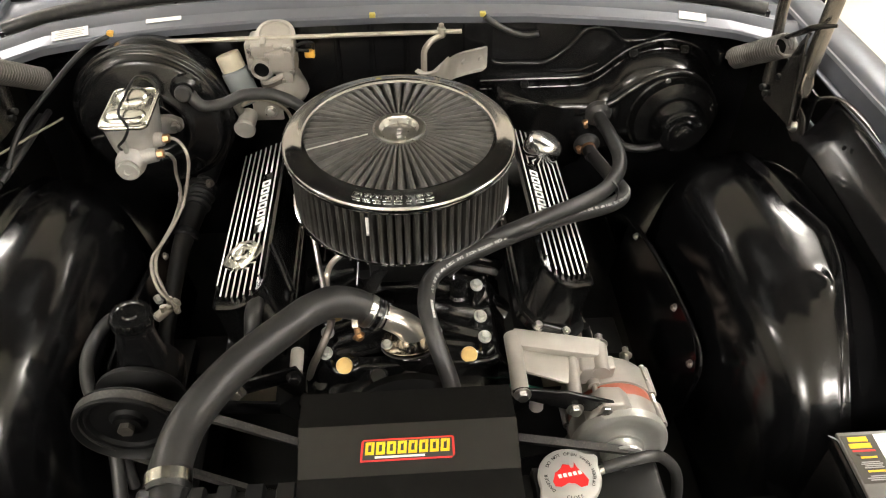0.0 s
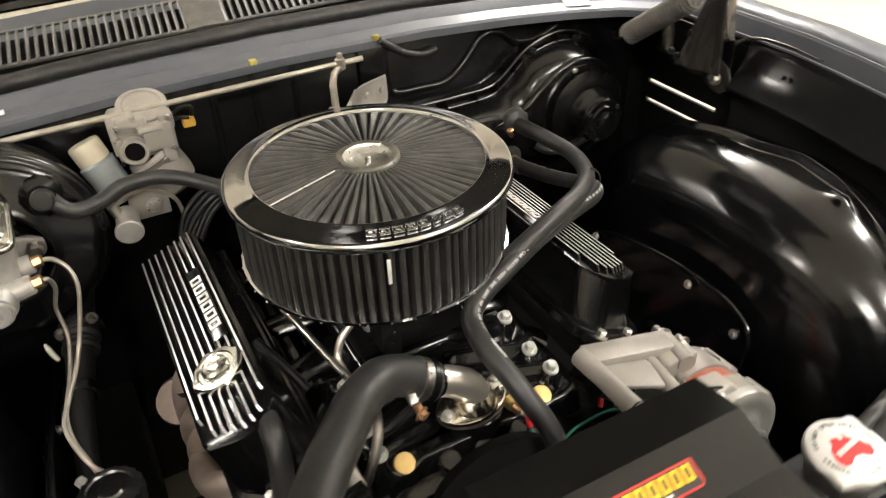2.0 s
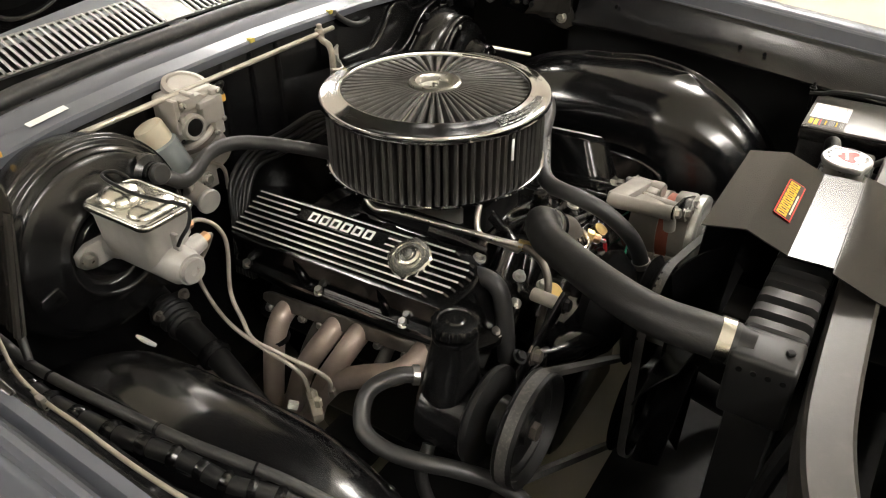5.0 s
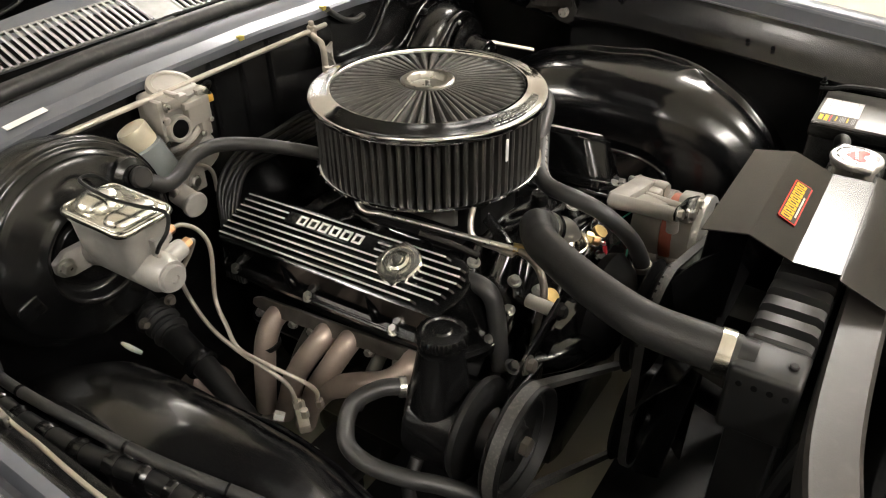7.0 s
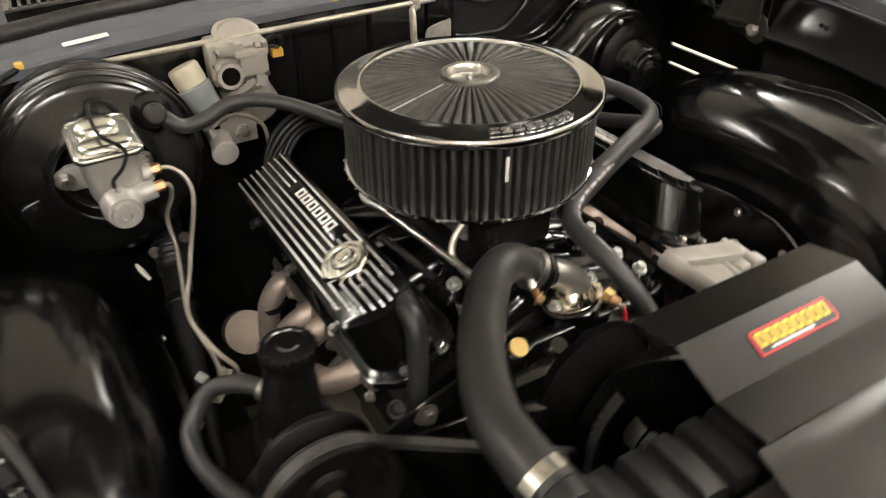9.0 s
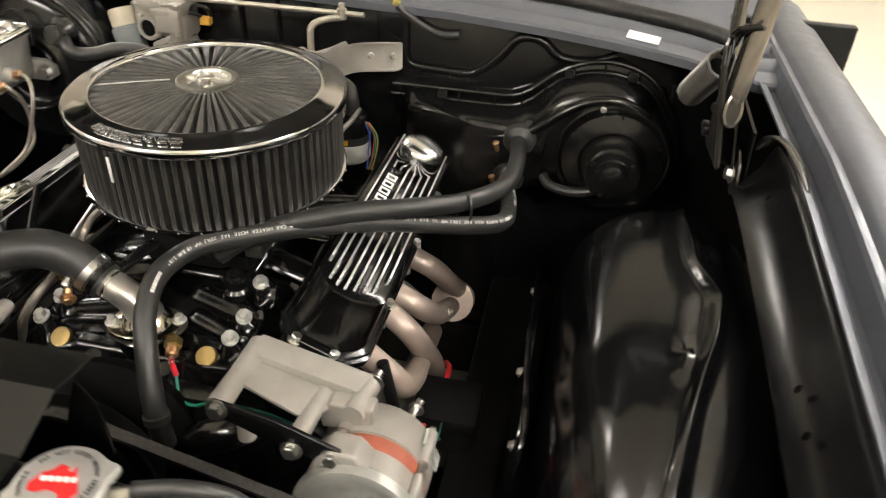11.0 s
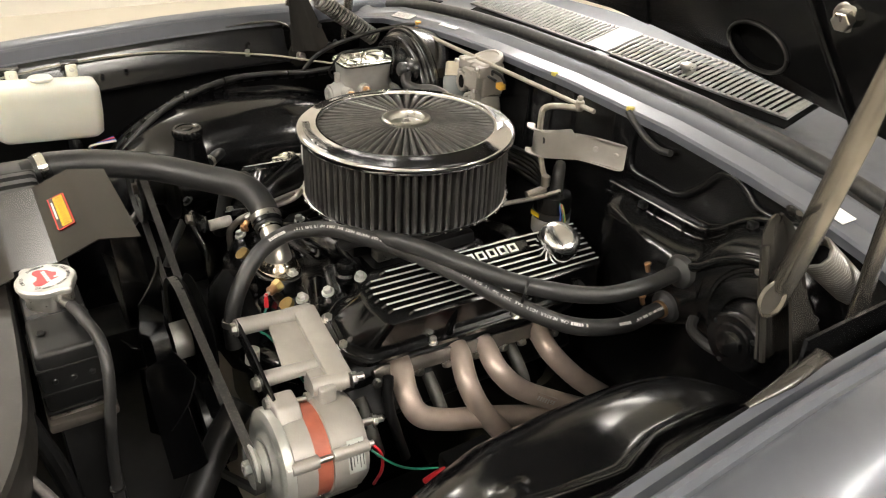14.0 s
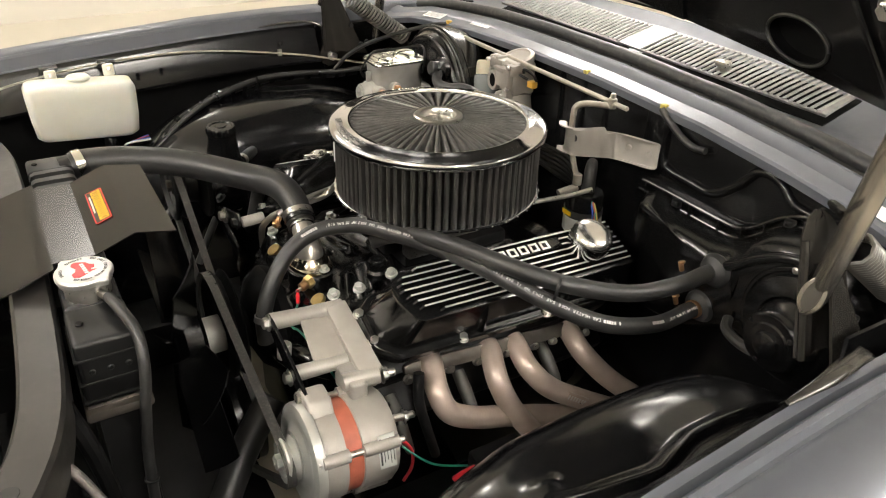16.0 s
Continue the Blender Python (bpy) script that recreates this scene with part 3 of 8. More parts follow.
# ---- air cleaner ----
def air_cleaner():
    t = thing("air_cleaner", (0, 0, 0.79), "large round chrome-lidded air cleaner with a dark pleated element", "air cleaner")
    part("lid_ring", lathe([(0.142, 0.907), (0.1422, 0.913), (0.1435, 0.9155), (0.147, 0.9160), (0.149, 0.9150), (0.160, 0.9128), (0.1725, 0.9104), (0.1755, 0.9096), (0.1772, 0.9080), (0.1778, 0.9055), (0.1778, 0.8995), (0.1755, 0.8968), (0.168, 0.8965), (0.142, 0.905), (0.142, 0.907)], (0, 0, 0), n=96), "chrome", t, "polished chrome lid ring", 50)
    n = 54
    def pleat(u, v):
        a = 2 * math.pi * v
        r = lerp(0.034, 0.1435, u)
        j = int(n * v + 1e-6)
        w = n * v - j
        k = (0.0, 0.92, 1.0, 0.92)[int(round(w * 4)) % 4]
        amp = lerp(0.003, 0.0170, min(1, u * 1.3)) * (1 - 0.6 * max(0, (u - 0.95) / 0.05)) * (1 + 0.12 * math.sin(11.0 * j))
        a += 0.18 * math.sin(37.0 * j) * u * 2 * math.pi / n * (1 if k > 0.5 else 0)
        return (r * math.cos(a), r * math.sin(a), 0.9185 - 0.0095 * u ** 1.5 - amp * (1 - k))
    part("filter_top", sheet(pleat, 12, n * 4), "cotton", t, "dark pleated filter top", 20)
    m = 80
    def side(u, v):
        a = 2 * math.pi * v
        j = int(m * v + 1e-6)
        k = (0.0, 0.9, 1.0, 0.9)[int(round((m * v - j) * 4)) % 4]
        r = 0.1480 + 0.0210 * k + 0.0007 * math.sin(9.0 * j)
        a += 0.006 * math.sin(23.0 * j) * k
        return (r * math.cos(a), r * math.sin(a), lerp(0.799, 0.899, u))
    part("filter_element", sheet(side, 4, m * 4), "cotton_shaded", t, "pleated filter side with shade put into its gauze colour", 20)
    part("base_plate", lathe([(0.0, 0.793), (0.10, 0.789), (0.165, 0.7945), (0.1715, 0.7950), (0.1735, 0.7975), (0.1728, 0.8008), (0.170, 0.8018), (0.150, 0.800), (0.0, 0.800)], (0, 0, 0), n=96), "chrome", t, "chrome rim of the base plate", 50)
    part("centre_ring", lathe([(0.040, 0.916), (0.040, 0.9205), (0.037, 0.9225), (0.030, 0.9222), (0.0275, 0.919), (0.0265, 0.911), (0.0, 0.9095)], (0, 0, 0), n=56), "steel", t, "spun aluminium centre dish")
    part("wing_nut", join(cyl((0, 0, 0.909), (0, 0, 1), 0.0035, 0.011, 14), box((0.0, 0, 0.913), (0.016, 0.004, 0.006), 0.0018, Matrix.Rotation(0.9, 4, "Z"))), "steel", t)
    # raised lettering shapes round the front of the lid ring
    for k in range(8):
        a = radians(-90 + (k - 4.35) * 5.1)
        w = 0.0115 if k not in (5,) else 0.007
        c = Vector((0.1615 * math.cos(a), 0.1615 * math.sin(a), 0.9150))
        rot = Matrix.Rotation(a + math.pi / 2, 4, "Z") @ Matrix.Shear("XY", 4, (0.0, 0.0))
        bm = join(box((0, 0.0045, 0), (w, 0.0022, 0.003), 0.0006), box((0, -0.0045, 0), (w, 0.0022, 0.003), 0.0006), box((-w * 0.36, 0, 0), (0.0026, 0.011, 0.003), 0.0006), box((w * 0.25, 0.0, 0), (0.0024, 0.008, 0.003), 0.0006))
        bmesh.ops.transform(bm, matrix=Matrix.Translation(c) @ rot, verts=bm.verts[:])
        part("raised_mark", bm, "chrome", t)
    a = radians(-107)
    part("sticker", box((0.1705 * math.cos(a), 0.1705 * math.sin(a), 0.868), (0.0045, 0.0016, 0.033), 0.0004, Matrix.Rotation(a + math.pi / 2, 4, "Z")), "white", t, "narrow white printed strip")
    a = radians(193)
    part("seam_strip", tube([(0.048 * math.cos(a), 0.048 * math.sin(a), 0.9185), (0.143 * math.cos(a), 0.143 * math.sin(a), 0.9085)], 0.0010, 6, 2), "steel", t, "pale seam between pleats")
    # heads of the rolled rim, tiny dimples
    for k in range(40):
        a = 2 * math.pi * k / 40
        part("crimp", cyl((0.1732 * math.cos(a), 0.1732 * math.sin(a), 0.7978), (math.cos(a), math.sin(a), 0), 0.0014, 0.001, 6, 0.0003), "steel", t)
    return t


air_cleaner()


# ---- engine ----
def carburettor():
    t = thing("carburettor", (0, 0, 0.70), "four-barrel carburettor under the air cleaner with black and silver parts", "carburettor")
    part("throttle_body", box((0, 0.0, 0.705), (0.15, 0.20, 0.03), 0.006), "matt", t)
    part("main_body", box((0, 0.0, 0.745), (0.12, 0.17, 0.055), 0.01), "alloy", t)
    part("air_horn", lathe([(0.066, 0.765), (0.064, 0.80), (0.06, 0.80), (0.06, 0.765)], (0, 0, 0), n=32), "alloy", t)
    for y in (-0.105, 0.105):
        part("float_bowl", box((0, y, 0.74), (0.11, 0.045, 0.05), 0.008), "matt", t)
    pipe = part("fuel_pipe", tube([(-0.062, -0.118, 0.802), (-0.088, -0.134, 0.795), (-0.108, -0.141, 0.780), (-0.117, -0.149, 0.763), (-0.117, -0.166, 0.756), (-0.114, -0.195, 0.754)], 0.0046, 12), "elbow", t, "bright bent fuel pipe")
    part("pipe_end", join(box((-0.113, -0.203, 0.753), (0.016, 0.026, 0.006), 0.002, Matrix.Rotation(-0.12, 4, "Z")), cyl((-0.113, -0.200, 0.7555), (0, 0, 1), 0.0035, 0.003, 12, 0.0004)), "elbow", pipe, "flattened pipe end")
    part("cable_strap", tube([(-0.067, -0.178, 0.728), (-0.050, -0.148, 0.738), (-0.034, -0.120, 0.744)], 0.0105, 12, 4, 0.45), "satin", t)
    part("linkage_rod", tube([(0.075, 0.02, 0.772), (0.12, 0.17, 0.785), (0.128, 0.235, 0.79)], 0.004, 8, 3), "steel", t, "throttle rod")
    part("return_spring", tube([(0.078 + 0.0045 * math.cos(k * 0.9), -0.10 + 0.0045 * k / 10 + 0.0, 0.742 + 0.0045 * math.sin(k * 0.9)) for k in range(0, 90)], 0.0011, 5, 1), "steel", t, "coil return spring")
    part("choke_link", box((0.085, -0.08, 0.735), (0.025, 0.05, 0.02), 0.004), "steel", t)
    return t


carburettor()


def intake():
    t = thing("intake_manifold", (0, -0.02, 0.6), "glossy black cast intake manifold between the valve covers", "intake manifold")
    part("plenum", box((0, 0.0, 0.675), (0.17, 0.24, 0.05), 0.012, None, 3), "engine", t)
    for s in (1, -1):
        for y, y2 in ((-0.16, -0.06), (-0.06, -0.03), (0.05, 0.03), (0.15, 0.06)):
            part("runner", tube([(s * 0.04, y2, 0.675), (s * 0.09, (y + y2) / 2, 0.678), (s * 0.165, y, 0.665)], [0.028, 0.026, 0.024], 12, 4, 0.75), "engine", t)
        part("flange", box((s * 0.155, -0.02, 0.655), (0.06, 0.44, 0.022), 0.006, Matrix.Rotation(s * radians(28), 4, "Y")), "engine", t)
        part("rail", box((s * 0.183, -0.02, 0.70), (0.006, 0.45, 0.012), 0.002, Matrix.Rotation(s * radians(20), 4, "Y")), "engine", t)
    part("water_crossover", box((0, -0.235, 0.672), (0.26, 0.055, 0.036), 0.012, None, 3), "engine", t)
    part("front_rail", box((0, -0.255, 0.645), (0.30, 0.03, 0.05), 0.006), "engine", t)
    spots = ((0.110, -0.142, 0.723), (0.111, -0.198, 0.713), (0.113, -0.241, 0.716), (-0.118, -0.218, 0.715), (-0.119, -0.256, 0.714), (-0.114, -0.150, 0.720))
    plugs = ((0.089, -0.255, 0.694), (-0.094, -0.261, 0.690))
    ridges = []
    for s in (1, -1):
        ridges += [(s * 0.035, -0.105, s * 0.125, -0.135, 0.016, 0.010), (s * 0.03, -0.150, s * 0.122, -0.178, 0.015, 0.008), (s * 0.045, -0.190, s * 0.120, -0.220, 0.011, 0.0065), (s * 0.125, -0.12, s * 0.134, -0.262, 0.013, 0.009), (s * 0.05, -0.225, s * 0.105, -0.236, 0.006, 0.005)]
    def casting(u, v):
        x, y = lerp(-0.150, 0.150, v), lerp(-0.292, -0.095, u)
        z = 0.690 - 2.2 * max(0.0, -0.268 - y) - 0.5 * max(0.0, abs(x) - 0.128)
        for ax, ay, bx, by, h, w in ridges:
            dx, dy = bx - ax, by - ay
            k = max(0.0, min(1.0, ((x - ax) * dx + (y - ay) * dy) / (dx * dx + dy * dy)))
            d = math.hypot(x - ax - k * dx, y - ay - k * dy) / w
            z += 0.75 * h * math.exp(-d * d * 0.8)
        for px, py, pz in spots:
            d = math.hypot(x - px, y - py) / 0.0115
            z = lerp(z, max(z, pz - 0.006), math.exp(-d ** 6))
        for px, py, pz in plugs:
            d = math.hypot(x - px, y - py) / 0.018
            z = lerp(z, pz - 0.004, math.exp(-d ** 6))
        return (x, y, z)
    part("casting", sheet(casting, 60, 84, 0.0), "engine", t, "glossy black cast top with runner ridges", 50)
    for x, y, z in spots:
        axis = (0.12 * (1 if x > 0 else -1), -0.25, 1)
        part("washer", cyl((x, y, z - 0.006), axis, 0.0098, 0.002, 18, 0.0004), "plated", t)
        part("bolt", bolt((x, y, z - 0.004), axis, 0.0068, 0.008), "plated", t, "plated hexagon bolt")
    for x, y, z in plugs:
        part("core_plug", lathe([(0, 0), (0.0125, 0), (0.0125, 0.006), (0.0118, 0.0085), (0, 0.009)], (x, y, z - 0.006), (0, -0.55, 0.85), 20), "brass", t, "brass plug")
        part("plug_seat", lathe([(0.0128, -0.004), (0.0155, -0.004), (0.0150, 0.002), (0.0128, 0.003)], (x, y, z - 0.006), (0, -0.55, 0.85), 24), "engine", t)
    for x, y, z, r in ((0.045, -0.270, 0.680, 0.012), (-0.045, -0.272, 0.680, 0.014), (-0.13, -0.27, 0.665, 0.012), (0.0, -0.276, 0.672, 0.018)):
        part("cast_boss", cyl((x, y, z - 0.015), (0, -0.5, 1), r, 0.02, 18, 0.003), "engine", t)
    sensor = part("sensor", lathe([(0, 0), (0.017, 0), (0.017, 0.010), (0.0135, 0.014), (0.0135, 0.020), (0, 0.020)], (0.081, -0.153, 0.702), (0, 0, 1), 28), "engine", t, "black sensor stub")
    part("sensor_cap", lathe([(0, 0), (0.0125, 0), (0.0132, 0.002), (0.0132, 0.010), (0.0115, 0.013), (0.004, 0.0135), (0, 0.012)], (0.081, -0.153, 0.722), (0, 0, 1), 48, lambda a, i: 1 + 0.05 * math.cos(12 * a) if i in (2, 3) else 1), "plastic", sensor)
    for k in range(9):
        p = Vector((-0.064, -0.172, 0.740)).lerp(Vector((-0.034, -0.122, 0.754)), k / 8)
        part("chain_bead", lathe([(0, -0.0024), (0.0018, -0.0018), (0.0025, 0), (0.0018, 0.0018), (0, 0.0024)], p + Vector((0, 0, -0.006 * math.sin(math.pi * k / 8))), (0.5, 0.7, 0.3), 10), "satin", t)
    return t


intake()


def block():
    t = thing("engine_block", (0, 0, 0.25), "black painted V8 engine block with cylinder heads", "engine block")
    part("crankcase", box((0, 0.0, 0.42), (0.30, 0.46, 0.30), 0.02), "engine", t)
    part("valley_cover", box((0, 0, 0.60), (0.24, 0.46, 0.08), 0.02), "engine", t)
    part("oil_pan", box((0, 0.0, 0.22), (0.24, 0.44, 0.14), 0.03), "engine", t)
    part("bell_housing", lathe([(0.0, 0), (0.17, 0), (0.18, 0.02), (0.13, 0.12), (0, 0.12)], (0, 0.225, 0.47), (0, 1, 0), 32), "engine", t)
    for s in (1, -1):
        part("cylinder_head", box((s * 0.172, -0.01, 0.625), (0.095, 0.44, 0.085), 0.01, Matrix.Rotation(s * radians(40), 4, "Y")), "matt", t)
        part("bank", box((s * 0.132, 0.0, 0.53), (0.14, 0.45, 0.13), 0.012, Matrix.Rotation(s * radians(42), 4, "Y")), "matt", t)
        for y in ((-0.205, -0.085, 0.075) if s > 0 else (-0.06, 0.07)):
            part("spark_plug", tube([(s * 0.225, y, 0.585), (s * 0.25, y, 0.565), (s * 0.272, y, 0.545), (s * 0.275, y + 0.01, 0.51)], [0.010, 0.011, 0.010, 0.007], 14, 3), "boot", t, "heat-faded grey plug boot")
    part("timing_cover", box((0, -0.27, 0.52), (0.26, 0.07, 0.30), 0.03), "engine", t)
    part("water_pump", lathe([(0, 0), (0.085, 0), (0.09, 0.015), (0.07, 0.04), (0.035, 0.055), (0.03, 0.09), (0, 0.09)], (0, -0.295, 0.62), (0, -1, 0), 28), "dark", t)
    for s in (1, -1):
        part("pump_outlet", tube([(s * 0.05, -0.31, 0.60), (s * 0.11, -0.30, 0.615), (s * 0.15, -0.26, 0.61)], 0.026, 12, 4), "engine", t)
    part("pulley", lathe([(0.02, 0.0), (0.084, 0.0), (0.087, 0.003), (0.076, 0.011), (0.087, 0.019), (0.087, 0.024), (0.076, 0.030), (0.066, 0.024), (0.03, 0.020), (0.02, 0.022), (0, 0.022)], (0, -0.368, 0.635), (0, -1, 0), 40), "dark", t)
    part("crank_pulley", lathe([(0.02, 0.0), (0.083, 0.0), (0.085, 0.003), (0.075, 0.011), (0.085, 0.019), (0.085, 0.03), (0.072, 0.032), (0.066, 0.018), (0.03, 0.016), (0, 0.016)], (0, -0.37, 0.446), (0, -1, 0), 40), "satin", t)
    return t


block()


def valve_cover(s):
    deg = 23.5
    U = Vector((s * math.cos(radians(deg)), 0, -math.sin(radians(deg))))
    V = Vector((0, 1, -0.034)).normalized()
    N = Vector((s * math.sin(radians(deg)), 0.031, math.cos(radians(deg))))
    O = Vector((s * 0.243, -0.012 if s < 0 else 0.002, 0.7635))
    P = lambda u, v, n=0.0: O + U * u + V * v + N * n
    t = thing("valve_cover", O - N * 0.07, "black finned alloy valve cover with bright machined fin tops", "valve cover", "valve covers")
    # body: top plate outline with rounded corners lofted down to the flange
    top = [(-0.040, -0.172), (-0.016, -0.196), (0.004, -0.196), (0.041, -0.180), (0.041, 0.196), (-0.040, 0.196)]
    mid = [(-0.044, -0.178), (-0.018, -0.203), (0.006, -0.203), (0.045, -0.186), (0.045, 0.200), (-0.044, 0.200)]
    low = [(-0.047, -0.203), (-0.026, -0.228), (0.024, -0.228), (0.049, -0.202), (0.049, 0.213), (-0.047, 0.213)]
    flg = [(-0.056, -0.214), (-0.032, -0.242), (0.032, -0.242), (0.060, -0.212), (0.060, 0.224), (-0.056, 0.224)]

    def rounded(poly, r=0.010, n=5):
        out = []
        for k, p in enumerate(poly):
            p, a, b = Vector(p), Vector(poly[k - 1]), Vector(poly[(k + 1) % len(poly)])
            i0 = p + (a - p).normalized() * r
            i1 = p + (b - p).normalized() * r
            out += [i0 * (1 - q) ** 2 + p * 2 * q * (1 - q) + i1 * q * q for q in (j / (n - 1) for j in range(n))]
        return out

    bm = bmesh.new()
    rings = [[bm.verts.new(P(q.x, q.y, n)) for q in rounded(o)] for o, n in ((top, 0.0), (mid, -0.002), (mid, -0.007), (low, -0.058), (low, -0.063), (flg, -0.066), (flg, -0.068), (flg, -0.076))]
    bm.faces.new(rings[0])
    nr = len(rings[0])
    for a, b in zip(rings, rings[1:]):
        for k in range(nr):
            bm.faces.new((a[k], a[(k + 1) % nr], b[(k + 1) % nr], b[k]))
    bm.faces.new(rings[-1][::-1])
    lip = rounded([(x * 0.93, y * 0.972) for x, y in flg])
    part("lip", tube([P(q.x, q.y, -0.0655) for q in lip + lip[:1]], 0.0022, 8, 1), "crackle", t)
    part("body", bm, "crackle", t)
    mid_v = 0.025 if s < 0 else 0.010
    n = 8
    for i in range(n):
        u = lerp(-0.036, 0.037, i / (n - 1))
        v0 = -0.170 - (0.022 if 0 < i < n - 1 else 0) + (0.016 * abs(i - 2.6) / 3)
        spans = [(v0, 0.193)]
        if i in (1, 2):
            spans = [(v0, mid_v - 0.080), (mid_v + 0.080, 0.193)]
        for a, b in spans:
            bm = bmesh.new()
            w = 0.0026
            vs = [bm.verts.new(P(u + du, v, h)) for v, h0 in ((a - 0.006, 0.0), (a, 1.0), (b, 1.0), (b + 0.003, 0.0)) for du, h in ((-w, 0.0), (-w * 0.62, 0.0062 * h0), (w * 0.62, 0.0062 * h0), (w, 0.0))]
            for k in range(3):
                for j in range(3):
                    bm.faces.new((vs[k * 4 + j], vs[k * 4 + j + 1], vs[k * 4 + j + 5], vs[k * 4 + j + 4]))
            part("fin", bm, "engine", t)
            part("fin_top", box(P(u, (a + b) / 2, 0.0062), (0.0027, b - a, 0.0007), 0.0003, Matrix((U, V, N)).transposed().to_4x4()), "brushed", t, "bright machined fin top")
    frame_m = Matrix((U, V, N)).transposed().to_4x4()
    part("badge_plate", box(P(-0.0205, mid_v, 0.0042), (0.020, 0.158, 0.0035), 0.001, frame_m), "crackle", t, "black badge plaque")
    for k in range(6):
        v = mid_v + (k - 2.5) * 0.0198
        bmk = join(*[box((0, d * 0.0058, 0), (0.0150, 0.0036, 0.0014), 0.0003) for d in (-1, 1)], *[box((d * 0.0060, 0, 0), (0.0030, 0.0090, 0.0014), 0.0003) for d in (-1, 1)])
        bmesh.ops.transform(bmk, matrix=Matrix.Translation(P(-0.0205, v, 0.0066)) @ frame_m, verts=bmk.verts[:])
        part("badge_mark", bmk, "badge", t, "bright raised badge shape")
    for u, v in ((0.020, -0.233), (-0.028, -0.235), (0.0545, -0.105), (0.0545, 0.045), (0.0545, 0.190)):
        part("bolt", bolt(P(u, v, -0.067), N, 0.0062, 0.008), "steel", t, "plated cover bolt")
    for v in (-0.075, 0.075):
        part("bolt_recess", tube([P(0.042, v, -0.010), P(0.046, v, -0.035), P(0.048, v, -0.062)], [0.003, 0.006, 0.009], 10, 3), "engine", t)
    return t, P, N


coverL, PL, NL = valve_cover(-1)
coverR, PR, NR = valve_cover(1)


def filler_cap(at, axis):
    t = coverL
    ears = lambda a, i: 1.0 + (0.10 * max(0, math.cos(4 * (a - 0.3))) ** 4 if i in (1, 2, 3, 4) else 0)
    part("filler_cap", lathe([(0.0, 0.0), (0.0285, 0.0), (0.030, 0.003), (0.030, 0.009), (0.028, 0.0115), (0.023, 0.012), (0.0215, 0.010), (0.017, 0.010), (0.0155, 0.0145), (0.012, 0.0165), (0.008, 0.016), (0.007, 0.0175), (0, 0.018)], at, axis, 48, ears), "zinc", t, "zinc-plated twist filler cap")
    return t


filler_cap(PL(-0.004, -0.105, 0.004), NL)


def breather(at, axis):
    t = part("breather_neck", cyl(at, axis, 0.022, 0.014), "chrome", coverR, "chrome breather neck")
    part("breather_dome", lathe([(0.0, 0.010), (0.031, 0.010), (0.0325, 0.013), (0.0335, 0.020), (0.0335, 0.034), (0.031, 0.041), (0.025, 0.046), (0.015, 0.0485), (0, 0.049)], at, axis, 44), "dome", t)


breather(PR(0.0, 0.128, -0.004), NR)


